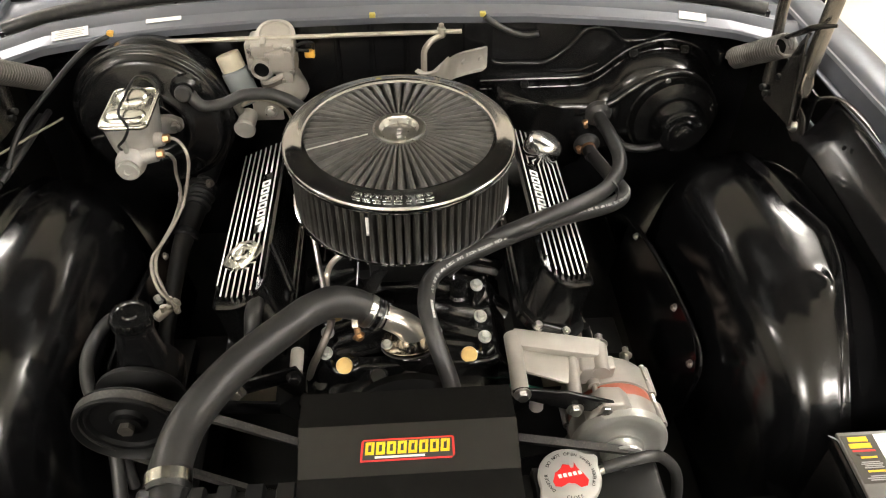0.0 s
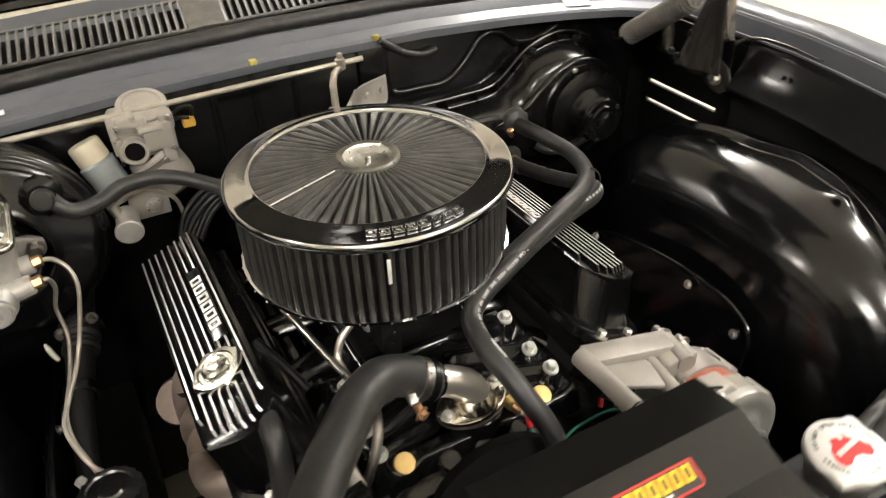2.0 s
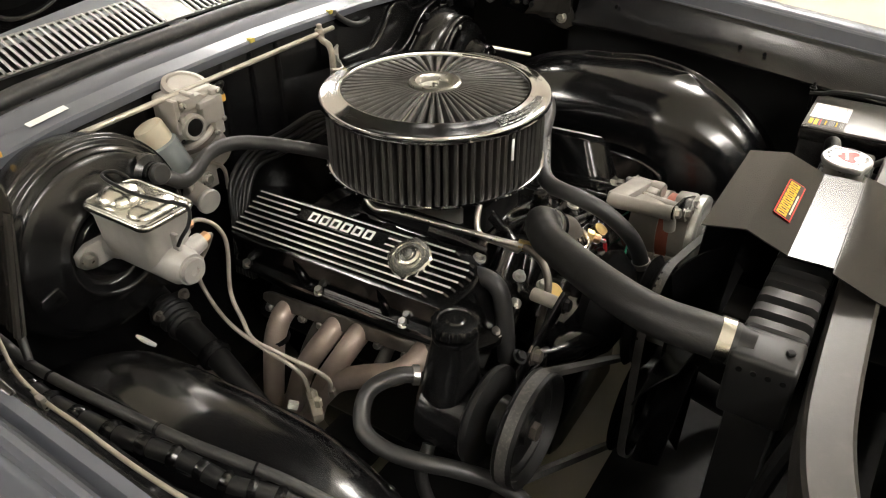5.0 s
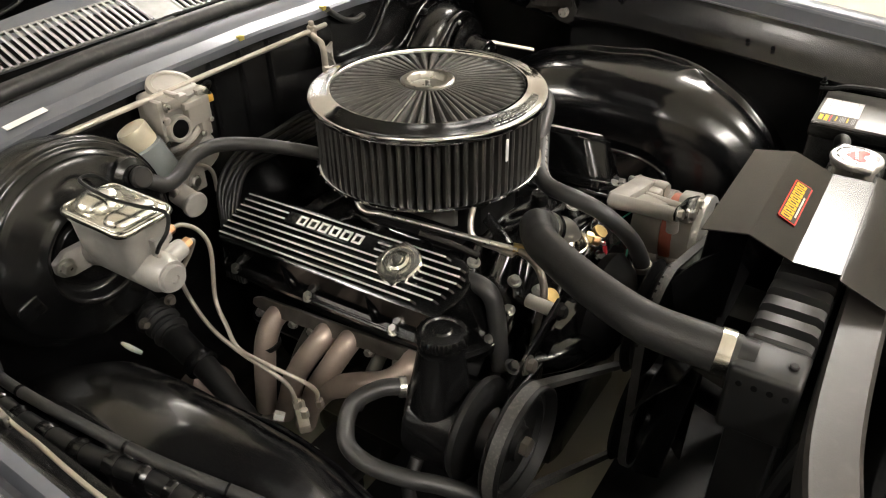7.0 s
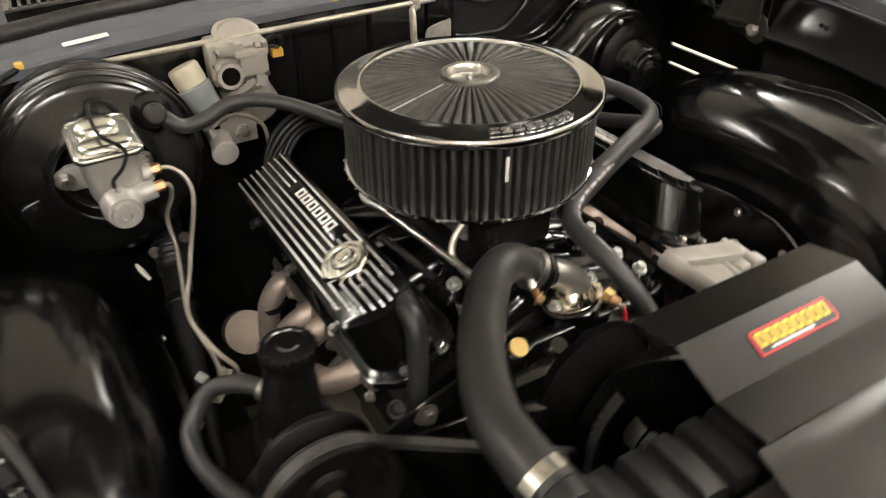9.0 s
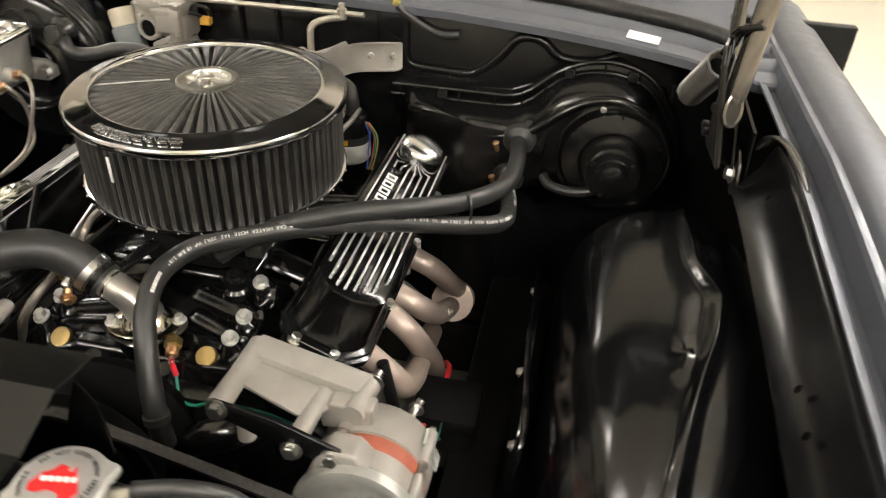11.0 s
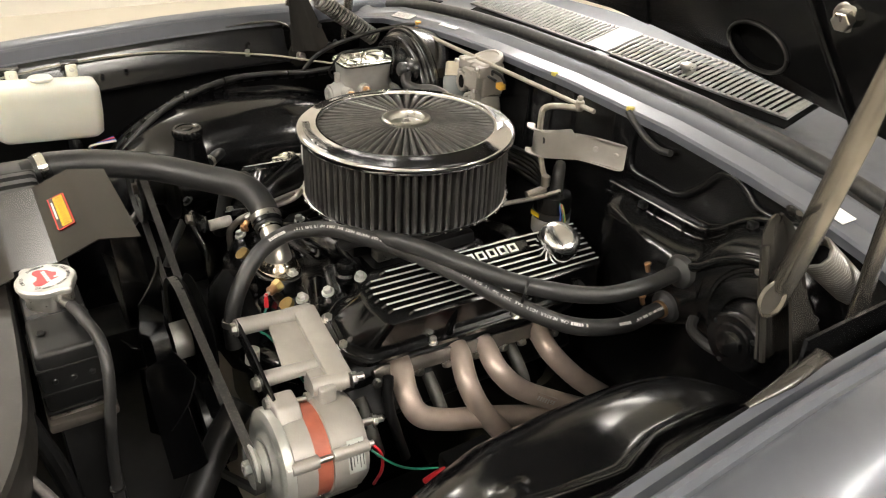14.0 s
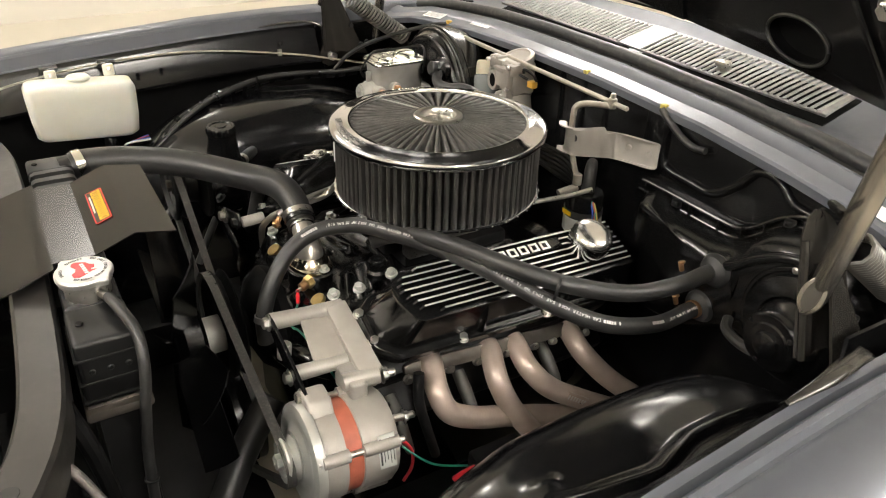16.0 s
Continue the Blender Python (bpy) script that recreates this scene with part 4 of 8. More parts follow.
def header_set(s):
    t = thing("exhaust_header", (s * 0.27, 0, 0.5), "heat-tinted steel tube exhaust header with a plated flange", "exhaust header", "exhaust headers")
    m = Matrix.Translation((0.230 if s > 0 else -0.241, -0.006, 0.615)) @ Matrix(((0, s * -0.35, s * 0.94, 0), (1, 0, 0, 0), (-0.085, 0.94, 0.35, 0), (0, 0, 0, 1)))
    part("flange", prism([(-0.180, -0.006), (-0.165, -0.010), (-0.13, -0.012), (0.13, -0.012), (0.165, -0.010), (0.180, -0.005), (0.180, 0.006), (0.165, 0.010), (-0.165, 0.010), (-0.180, 0.006)], 0.010, m, 0.002), "flangesteel", t, "plated header flange")
    runs = [[(0.228, -0.140, 0.636), (0.245, -0.143, 0.629), (0.278, -0.152, 0.611), (0.296, -0.140, 0.580), (0.299, -0.094, 0.552), (0.294, -0.037, 0.526), (0.288, 0.04, 0.49), (0.282, 0.12, 0.45)],
            [(0.228, -0.035, 0.622), (0.245, -0.037, 0.615), (0.281, -0.046, 0.591), (0.300, -0.030, 0.545), (0.306, 0.014, 0.478), (0.302, 0.05, 0.42)],
            [(0.228, 0.014, 0.615), (0.245, 0.014, 0.609), (0.279, 0.014, 0.591), (0.298, 0.047, 0.552), (0.300, 0.117, 0.500), (0.295, 0.217, 0.430)],
            [(0.228, 0.123, 0.604), (0.245, 0.123, 0.598), (0.278, 0.125, 0.580), (0.295, 0.172, 0.523), (0.297, 0.238, 0.461), (0.295, 0.323, 0.388)]]
    if s < 0:
        runs = [[(0.240, -0.134, 0.624), (0.262, -0.132, 0.616), (0.283, -0.112, 0.600), (0.290, -0.060, 0.575), (0.286, 0.000, 0.530), (0.28, 0.05, 0.46)],
                [(0.240, -0.022, 0.612), (0.262, -0.020, 0.602), (0.280, -0.008, 0.575), (0.286, 0.018, 0.528), (0.282, 0.045, 0.47), (0.275, 0.07, 0.41)],
                [(0.240, 0.024, 0.606), (0.262, 0.026, 0.596), (0.280, 0.040, 0.570), (0.286, 0.066, 0.522), (0.282, 0.09, 0.465), (0.275, 0.115, 0.41)],
                [(0.240, 0.126, 0.596), (0.262, 0.126, 0.586), (0.279, 0.128, 0.555), (0.284, 0.134, 0.505), (0.282, 0.145, 0.45), (0.275, 0.16, 0.40)]]
    for p in runs:
        part("tube", tube(flip(p, s), 0.0174, 22, 7), "header", t, angle=60)
    if s < 0:
        part("clip", lathe([(0.0178, 0), (0.0205, 0.001), (0.0205, 0.009), (0.0178, 0.010)], (-0.275, 0.127, 0.562), (0.2, 0.05, -1), 24), "matt", t, "dark band clip round a tube")
    for y, z in ((-0.182, 0.621), (-0.110, 0.614), (-0.060, 0.610), (-0.006, 0.606), (0.050, 0.600), (0.088, 0.597), (0.158, 0.590)):
        part("bolt", bolt((0.241 if s > 0 else -0.251, y, z - 0.002), (s, 0, 0.15), 0.006, 0.007), "steel", t)
    if s > 0:
        part("maker_plate", box((0.3150, 0.090, 0.523), (0.004, 0.056, 0.017), 0.0015, Matrix.Rotation(radians(-37), 4, "X")), "header", t)
        for k in range(7):
            part("plate_mark", box((0.3173, 0.0715 + 0.0058 * k, 0.5366 - 0.0044 * k), (0.0012, 0.0034, 0.008), 0, Matrix.Rotation(radians(-37), 4, "X")), "steel", t)
    part("collector", tube(flip([(0.290, 0.27, 0.40), (0.285, 0.36, 0.34), (0.28, 0.5, 0.28)], s), [0.040, 0.038, 0.032], 20, 4), "header", t)
    return t


header_set(1)
header_set(-1)

# hoses
def hose(name, pts, r, label, clamps=(), mat="rubber", n=18):
    t = thing(name, pts[0], label, "hose")
    part("hose_body", tube(pts, r, n, 8), mat, t, angle=70)
    line = spline(pts, 8)
    for f, wid, m in clamps:
        i = int(f * (len(line) - 1))
        i = max(1, min(len(line) - 2, i))
        d = (line[i + 1] - line[i - 1]).normalized()
        c = line[i] - d * wid / 2
        part("clamp", lathe([(r + 0.0002, 0), (r + 0.0022, 0.0004), (r + 0.0022, wid - 0.0004), (r + 0.0002, wid)], c, d, 30), m, t, "worm-drive hose clamp")
    return t, line


RAD = [(-0.260, -0.535, 0.832), (-0.262, -0.505, 0.834), (-0.253, -0.440, 0.829), (-0.214, -0.362, 0.821), (-0.152, -0.280, 0.806), (-0.128, -0.255, 0.803), (-0.100, -0.238, 0.798), (-0.072, -0.229, 0.781), (-0.055, -0.230, 0.768), (-0.038, -0.232, 0.758)]
topo, _ = hose("radiator_hose", RAD, 0.0228, "thick black rubber top radiator hose", ((0.06, 0.014, "zinc"), (0.90, 0.010, "steel"), (0.965, 0.007, "satin")))
part("clamp_screw", join(cyl((-0.071, -0.256, 0.762), (0.2, -0.55, -0.8), 0.0048, 0.014, 12), bolt((-0.069, -0.262, 0.752), (0.35, -0.75, -0.2), 0.0062, 0.006)), "copper", topo, "copper-coloured clamp screw")
part("screw_housing", box((-0.073, -0.252, 0.766), (0.009, 0.012, 0.010), 0.002, Matrix.Rotation(0.5, 4, "X")), "steel", topo)


def thermostat():
    t = thing("thermostat_housing", (0.0, -0.235, 0.70), "chrome-plated thermostat gooseneck bolted to the manifold", "thermostat housing")
    part("neck", tube([(-0.052, -0.230, 0.764), (-0.034, -0.232, 0.757), (-0.016, -0.234, 0.748), (-0.003, -0.235, 0.738), (0.004, -0.236, 0.727), (0.006, -0.237, 0.716)], [0.0180, 0.0178, 0.0182, 0.0195, 0.0215, 0.0245], 28, 5), "elbow", t, "satin chrome elbow", 60)
    part("neck_bead", lathe([(0.0178, 0), (0.0195, 0.001), (0.0195, 0.003), (0.0178, 0.004)], (-0.034, -0.232, 0.757), (0.9, -0.1, -0.42), 28), "chrome", t)
    part("shoulder", lathe([(0.020, 0.016), (0.024, 0.011), (0.029, 0.005), (0.031, 0.0), (0.0, 0.0)], (0.006, -0.237, 0.712), (0, 0, 1), 32), "warmchrome", t, "heat-yellowed shoulder of the elbow")
    part("flange", prism([(0.046 * math.cos(a) * (1 if abs(math.cos(a)) > .3 else .9), 0.032 * math.sin(a)) for a in np.linspace(0, 2 * math.pi, 28, endpoint=False)], 0.006, Matrix.Translation((0.006, -0.238, 0.707)) @ Matrix.Rotation(0.25, 4, "Z")), "warmchrome", t)
    part("gasket", prism([(0.047 * math.cos(a), 0.033 * math.sin(a)) for a in np.linspace(0, 2 * math.pi, 28, endpoint=False)], 0.0015, Matrix.Translation((0.006, -0.238, 0.7052)) @ Matrix.Rotation(0.25, 4, "Z"), 0), "seal", t)
    part("base", cyl((0.006, -0.238, 0.675), (0, 0, 1), 0.036, 0.030, 28), "engine", t, "black cast seat")
    for x, y in ((0.043, -0.227), (-0.031, -0.249)):
        part("bolt", bolt((x, y, 0.713), (0, 0, 1), 0.0055, 0.007), "plated", t)
        part("washer", cyl((x, y, 0.7128), (0, 0, 1), 0.0085, 0.0015, 16, 0.0003), "plated", t)


thermostat()

HA = [(0.386, 0.285, 0.757), (0.385, 0.249, 0.758), (0.391, 0.183, 0.761), (0.385, 0.093, 0.770), (0.343, 0.005, 0.789), (0.285, -0.055, 0.806), (0.226, -0.090, 0.812), (0.165, -0.112, 0.803), (0.124, -0.122, 0.790), (0.085, -0.135, 0.772), (0.06, -0.145, 0.755)]
HB = [(0.372, 0.275, 0.685), (0.375, 0.235, 0.686), (0.388, 0.155, 0.698), (0.388, 0.055, 0.732), (0.345, -0.014, 0.763), (0.258, -0.067, 0.787), (0.180, -0.105, 0.793), (0.115, -0.136, 0.790), (0.062, -0.162, 0.785), (0.036, -0.188, 0.780), (0.028, -0.232, 0.777), (0.037, -0.279, 0.759), (0.056, -0.320, 0.716), (0.066, -0.338, 0.67), (0.07, -0.34, 0.63)]
heatA, lineA = hose("heater_hose", HA, 0.0125, "black heater hose tied to a second hose", ((0.05, 0.010, "copper"),))
heatB, lineB = hose("heater_hose", HB, 0.0125, "black heater hose running down to the water pump", ((0.05, 0.010, "copper"), (0.93, 0.010, "steel")))
for at, d, r in (((0.343, -0.004, 0.776), (1, 0.85, -0.2), 0.029), ((0.052, -0.155, 0.778), (1, 0.4, 0), 0.019)):
    solo("cable_tie", lathe([(r * 0.86, -0.002), (r * 0.86 + 0.0015, -0.002), (r * 0.86 + 0.0015, 0.002), (r * 0.86, 0.002), (r * 0.86, -0.002)], at, d, 24, lambda a, i: 1.0 - 0.42 * abs(math.cos(a)) ** 2), "wire_black", "black cable tie round the heater hoses", "cable tie", "cable ties")

VAC = [(-0.367, 0.222, 0.872), (-0.352, 0.20, 0.857), (-0.335, 0.196, 0.846), (-0.305, 0.205, 0.845), (-0.268, 0.218, 0.853), (-0.22, 0.222, 0.849), (-0.17, 0.20, 0.835), (-0.11, 0.15, 0.81), (-0.05, 0.10, 0.775)]
hose("vacuum_hose", VAC, 0.0105, "black vacuum hose from the brake booster")

# ---- firewall things ----
def solo_tube(name, pts, r, mat, label, category, group="", n=10, kind="", flat=1.0):
    return solo(name, tube(pts, r, n, 6, flat), mat, label, category, group, kind, 70)


solo("firewall_bead", tube([(0.172, 0.346, 0.90), (0.176, 0.346, 0.85), (0.19, 0.346, 0.831), (0.24, 0.346, 0.828), (0.29, 0.346, 0.829), (0.332, 0.346, 0.860), (0.358, 0.346, 0.892), (0.381, 0.346, 0.899), (0.405, 0.346, 0.892), (0.433, 0.346, 0.871), (0.482, 0.346, 0.870), (0.52, 0.346, 0.885)], 0.010, 10, 6, 0.8), "satin",
     "pressed curved bead in the black firewall", "firewall bead", kind="structure", angle=70)
solo("firewall_recess", box((0.155, 0.343, 0.885), (0.055, 0.012, 0.075), 0.006), "satin", "raised pressed pad on the firewall", "firewall pad", kind="structure")
for x in (-0.11, -0.045, 0.02):
    solo("firewall_rib", tube([(x, 0.346, 0.92), (x, 0.345, 0.80), (x - 0.005, 0.346, 0.70)], 0.006, 8, 4), "satin", "vertical pressed rib in the black firewall", "firewall rib", "firewall ribs", "structure")


def heater_box():
    t = thing("heater_box", (0.42, 0.30, 0.66), "black moulded heater and blower housing on the firewall", "heater box")
    top = [(0.160, 0.803), (0.24, 0.804), (0.30, 0.804), (0.360, 0.806), (0.392, 0.820), (0.432, 0.854), (0.469, 0.872), (0.514, 0.879), (0.560, 0.868), (0.591, 0.844), (0.622, 0.80), (0.640, 0.75), (0.642, 0.70), (0.60, 0.655), (0.54, 0.64), (0.46, 0.645), (0.40, 0.64), (0.30, 0.60), (0.20, 0.60), (0.164, 0.62)]
    to3 = Matrix(((1, 0, 0, 0), (0, 0, -1, 0.345), (0, 1, 0, 0), (0, 0, 0, 1)))
    part("flange", prism(top, 0.018, to3, 0.003), "plastic", t)
    c = (0.42, 0.745)
    inn = [(c[0] + (x - c[0]) * 0.93, c[1] + (z - c[1]) * (0.90 if z > 0.80 else 0.95) - (0.008 if x < 0.4 else 0)) for x, z in top]
    ring = [Vector((x, z, 0)) for x, z in inn]
    soft = []
    for k, p in enumerate(ring):
        a, b, d = ring[k - 1], ring[(k + 1) % len(ring)], ring[(k + 2) % len(ring)]
        soft += [0.5 * (2 * p + (b - a) * q + (2 * a - 5 * p + 4 * b - d) * q * q + (3 * p - a - 3 * b + d) * q ** 3) for q in (0.0, 0.25, 0.5, 0.75)]
    bm = bmesh.new()
    mid = Vector((0.42, 0.745, 0))
    rows = []
    for inset, y in ((0.0, 0.328), (0.001, 0.318), (0.005, 0.304), (0.013, 0.288), (0.024, 0.275), (0.040, 0.268), (0.075, 0.265)):
        rows.append([bm.verts.new((p.x + (mid - p).normalized().x * inset, y, p.y + (mid - p).normalized().y * inset)) for p in soft])
    for a, b in zip(rows, rows[1:]):
        for k in range(len(soft)):
            bm.faces.new((a[k], a[(k + 1) % len(soft)], b[(k + 1) % len(soft)], b[k]))
    bm.faces.new(rows[-1])
    part("case", bm, "plastic", t, angle=60)
    ln = [(x, 0.322, z) for x, z in top[:11]]
    part("rim", tube([(x, y, z + 0.001) for x, y, z in ln], 0.0038, 8, 5), "plastic", t)
    part("rim", tube([(x - 0.001, y - 0.004, z - 0.015) for x, y, z in ln], 0.0032, 8, 5), "plastic", t)
    for x, z in ((0.175, 0.797), (0.215, 0.797), (0.275, 0.797), (0.335, 0.798), (0.378, 0.807), (0.414, 0.832), (0.504, 0.872), (0.56, 0.860)):
        part("web", box((x, 0.319, z), (0.003, 0.014, 0.018), 0.001), "plastic", t)
    for x, z in ((0.246, 0.798), (0.450, 0.857), (0.548, 0.862)):
        part("clip", join(box((x, 0.316, z), (0.014, 0.012, 0.012), 0.002), cyl((x, 0.311, z), (0, -1, 0), 0.004, 0.003, 10)), "matt", t)
    # moulded steps across the case
    part("moulded_step", tube([(0.205, 0.300, 0.778), (0.27, 0.296, 0.777), (0.335, 0.294, 0.773)], 0.003, 10, 5), "plastic", t)
    part("moulded_step", tube([(0.24, 0.284, 0.755), (0.30, 0.276, 0.752), (0.36, 0.271, 0.758), (0.41, 0.268, 0.779), (0.445, 0.268, 0.808), (0.485, 0.270, 0.832), (0.53, 0.272, 0.838), (0.575, 0.274, 0.818), (0.605, 0.280, 0.770)], 0.008, 12, 6), "plastic", t)
    part("scroll", lathe([(0.0, 0), (0.090, 0), (0.090, 0.003), (0.087, 0.006), (0.083, 0.006), (0.080, 0.002), (0.0, 0.002)], (0.533, 0.268, 0.745), (0.02, -1, 0.03), 48), "plastic", t)
    part("motor_ring", lathe([(0.052, 0), (0.078, 0.0), (0.078, 0.004), (0.062, 0.010), (0.052, 0.012)], (0.534, 0.258, 0.745), (0.02, -1, 0.03), 40), "plastic", t)
    part("blower_motor", lathe([(0.05, 0.0), (0.05, 0.020), (0.046, 0.026), (0.0435, 0.045), (0.043, 0.052), (0.040, 0.056), (0.030, 0.057), (0.028, 0.060), (0.020, 0.061), (0.018, 0.066), (0.012, 0.069), (0.0, 0.070)], (0.535, 0.262, 0.744), (0.02, -1, 0.0), 36), "satin", t, "black blower motor can")
    for a in (0.4, 1.5, 2.6, 3.7, 4.8, 5.9):
        part("web", box((0.534 + 0.068 * math.cos(a), 0.259, 0.745 + 0.068 * math.sin(a)), (0.026, 0.010, 0.003), 0.001, Matrix.Rotation(-a, 4, "Y")), "plastic", t)
    for a in (0.6, 2.6, 4.4):
        part("screw", cyl((0.535 + 0.036 * math.cos(a), 0.208, 0.744 + 0.036 * math.sin(a)), (0, -1, 0), 0.004, 0.004, 10), "matt", t)
    part("screw", cyl((0.509, 0.266, 0.826), (0, -1, 0), 0.005, 0.004, 12), "steel", t, "bright screw head")
    part("vent_tube", tube([(0.555, 0.235, 0.715), (0.49, 0.24, 0.69), (0.445, 0.245, 0.692), (0.43, 0.262, 0.70)], 0.008, 10, 5), "rubber", t)
    for x, z in ((0.385, 0.757), (0.372, 0.686)):
        part("pipe_stub", lathe([(0.0, 0), (0.026, 0), (0.028, 0.004), (0.024, 0.012), (0.016, 0.016), (0.0115, 0.02), (0.0115, 0.05), (0, 0.05)], (x, 0.272, z), (0, -1, 0), 28), "rubber", t, "rubber grommet and pipe stub")
    for x, y, z in ((0.355, 0.229, 0.755), (0.352, 0.236, 0.690)):
        part("clamp_screw", join(cyl((x, y, z - 0.004), (-0.3, -0.1, 1), 0.004, 0.014, 10), cyl((x - 0.003, y, z + 0.008), (-0.3, -0.1, 1), 0.006, 0.004, 8)), "copper", t)
    return t


heater_box()


def wiper_motor():
    t = thing("wiper_motor", (-0.225, 0.33, 0.84), "beige cast wiper motor with a round motor can on the firewall", "wiper motor")
    part("gearbox", box((-0.222, 0.305, 0.885), (0.082, 0.055, 0.068), 0.008, None, 3), "castpale", t)
    part("cover", box((-0.205, 0.272, 0.888), (0.042, 0.016, 0.040), 0.004), "castpale", t)
    part("cam_housing", lathe([(0, 0), (0.034, 0), (0.036, 0.004), (0.035, 0.012), (0.028, 0.014), (0.026, 0.011), (0, 0.011)], (-0.214, 0.310, 0.912), (0, -0.35, 1), 32), "castpale", t)
    # dark plug paints the shade inside the socket
    part("socket_shade", lathe([(0.0135, 0), (0.0135, 0.0075), (0.012, 0.0080), (0, 0.0080)], (-0.241, 0.276, 0.872), (-0.1, -1, 0.05), 28), "dark", t, "dark round disc painting the shade in the socket")
    for c, sz in (((-0.236, 0.280, 0.909), (0.040, 0.020, 0.018)), ((-0.196, 0.276, 0.862), (0.018, 0.020, 0.034)), ((-0.190, 0.284, 0.905), (0.020, 0.030, 0.022)), ((-0.262, 0.292, 0.893), (0.010, 0.034, 0.052)), ((-0.215, 0.268, 0.902), (0.034, 0.012, 0.010))):
        part("cast_step", box(c, sz, 0.003), "castpale", t)
    for x, z in ((-0.258, 0.912), (-0.188, 0.912), (-0.188, 0.868), (-0.204, 0.850)):
        part("screw", cyl((x, 0.270, z), (0, -1, 0.1), 0.0042, 0.008, 8, 0.0008), "steel", t)
    part("clamp_band", lathe([(0.0365, 0), (0.039, 0.0008), (0.039, 0.007), (0.0365, 0.008)], Vector((-0.222, 0.305, 0.852)) + Vector((0.42, -0.1, -0.9)).normalized() * 0.008, (0.42, -0.1, -0.9), 32), "flangesteel", t)
    part("socket_ring", lathe([(0.0205, 0), (0.0205, 0.007), (0.0185, 0.010), (0.0145, 0.010), (0.0135, 0.007)], (-0.241, 0.276, 0.872), (-0.1, -1, 0.05), 28), "castpale", t)
    for a in (0.4, 1.9, 3.5, 5.0):
        part("cast_rib", box((-0.222 + 0.038 * math.cos(a), 0.300, 0.896 + 0.022 * math.sin(a)), (0.010, 0.06, 0.012), 0.003), "castpale", t)
    for dx, dz in ((-0.02, 0.017), (0.02, 0.017), (0.02, -0.017), (-0.02, -0.017)):
        part("screw", cyl((-0.241 + dx, 0.278, 0.872 + dz), (0, -1, 0), 0.0035, 0.004, 10), "matt", t)
    part("motor_can", lathe([(0.0, 0), (0.034, 0), (0.037, 0.004), (0.036, 0.05), (0.033, 0.062), (0.022, 0.070), (0.0, 0.072)], (-0.222, 0.305, 0.852), (0.42, -0.1, -0.9), 32), "castpale", t)
    part("wire", tube([(-0.18, 0.30, 0.90), (-0.165, 0.29, 0.912), (-0.15, 0.30, 0.905), (-0.15, 0.31, 0.89)], 0.003, 8), "wire_black", t)
    part("wire", tube([(-0.18, 0.295, 0.895), (-0.17, 0.285, 0.90), (-0.158, 0.295, 0.893)], 0.003, 8), "wire_black", t)
    part("connector", box((-0.157, 0.306, 0.882), (0.018, 0.014, 0.013), 0.002), "amber", t, "amber plastic connector")
    return t


wiper_motor()


def fluid_bottle():
    t = thing("fluid_bottle", (-0.272, 0.28, 0.80), "small translucent reservoir with a cream screw cap", "fluid bottle")
    ax = Vector((-0.30, 0.25, 0.92)).normalized()
    at = Vector((-0.275, 0.272, 0.805))
    part("bottle", lathe([(0.0, 0), (0.022, 0), (0.0245, 0.004), (0.0245, 0.045), (0.0255, 0.05), (0.0255, 0.062), (0.020, 0.066), (0, 0.066)], at, ax, 30), "fluid", t, "grey half-full bottle")
    part("cap", lathe([(0.0, 0.064), (0.0215, 0.064), (0.0225, 0.068), (0.0225, 0.090), (0.021, 0.094), (0, 0.094)], at, ax, 30, lambda a, i: 1 + 0.02 * math.cos(24 * a) if i in (2, 3) else 1), "capcream", t, "cream ribbed cap")


fluid_bottle()


def proportioning_valve():
    t = thing("brake_valve", (-0.28, 0.24, 0.77), "cast brake proportioning valve with a round end cap", "brake valve")
    ax = Vector((-0.1, -0.95, -0.1)).normalized()
    part("body", cyl((-0.277, 0.262, 0.786), ax, 0.0165, 0.04, 24, 0.003), "castpale", t)
    part("end_cap", lathe([(0, 0), (0.0185, 0), (0.0195, 0.002), (0.0195, 0.006), (0.018, 0.008), (0, 0.0085)], (-0.281, 0.224, 0.781), ax, 28), "alloy", t)
    part("bracket", box((-0.243, 0.272, 0.79), (0.055, 0.005, 0.05), 0.002), "castpale", t)
    part("bolt", bolt((-0.238, 0.268, 0.785), (0, -1, 0.1), 0.008, 0.007), "steel", t)
    part("port", cyl((-0.287, 0.25, 0.79), (-0.3, -0.1, 1), 0.008, 0.024, 12), "steel", t)
    part("pipe", tube([(-0.285, 0.248, 0.812), (-0.265, 0.25, 0.822), (-0.235, 0.255, 0.815), (-0.208, 0.262, 0.79), (-0.20, 0.27, 0.75)], 0.0032, 8), "line", t)
    return t


proportioning_valve()

link = thing("throttle_linkage", (0.08, 0.32, 0.84), "bare metal throttle shaft with a bracket on the firewall", "throttle linkage")
part("shaft", tube([(-0.43, 0.297, 0.918), (0.12, 0.297, 0.922)], 0.0042, 10), "line", link, "long thin cross shaft")
part("shaft_joint", join(cyl((0.083, 0.297, 0.912), (0, 0, 1), 0.008, 0.018, 14), cyl((0.083, 0.297, 0.93), (0, 0, 1), 0.005, 0.008, 12)), "line", link)
part("crank_rod", tube([(0.083, 0.297, 0.915), (0.065, 0.275, 0.917), (0.055, 0.255, 0.917), (0.050, 0.246, 0.912), (0.049, 0.243, 0.90), (0.049, 0.243, 0.845)], 0.0055, 12, 5), "line", link)


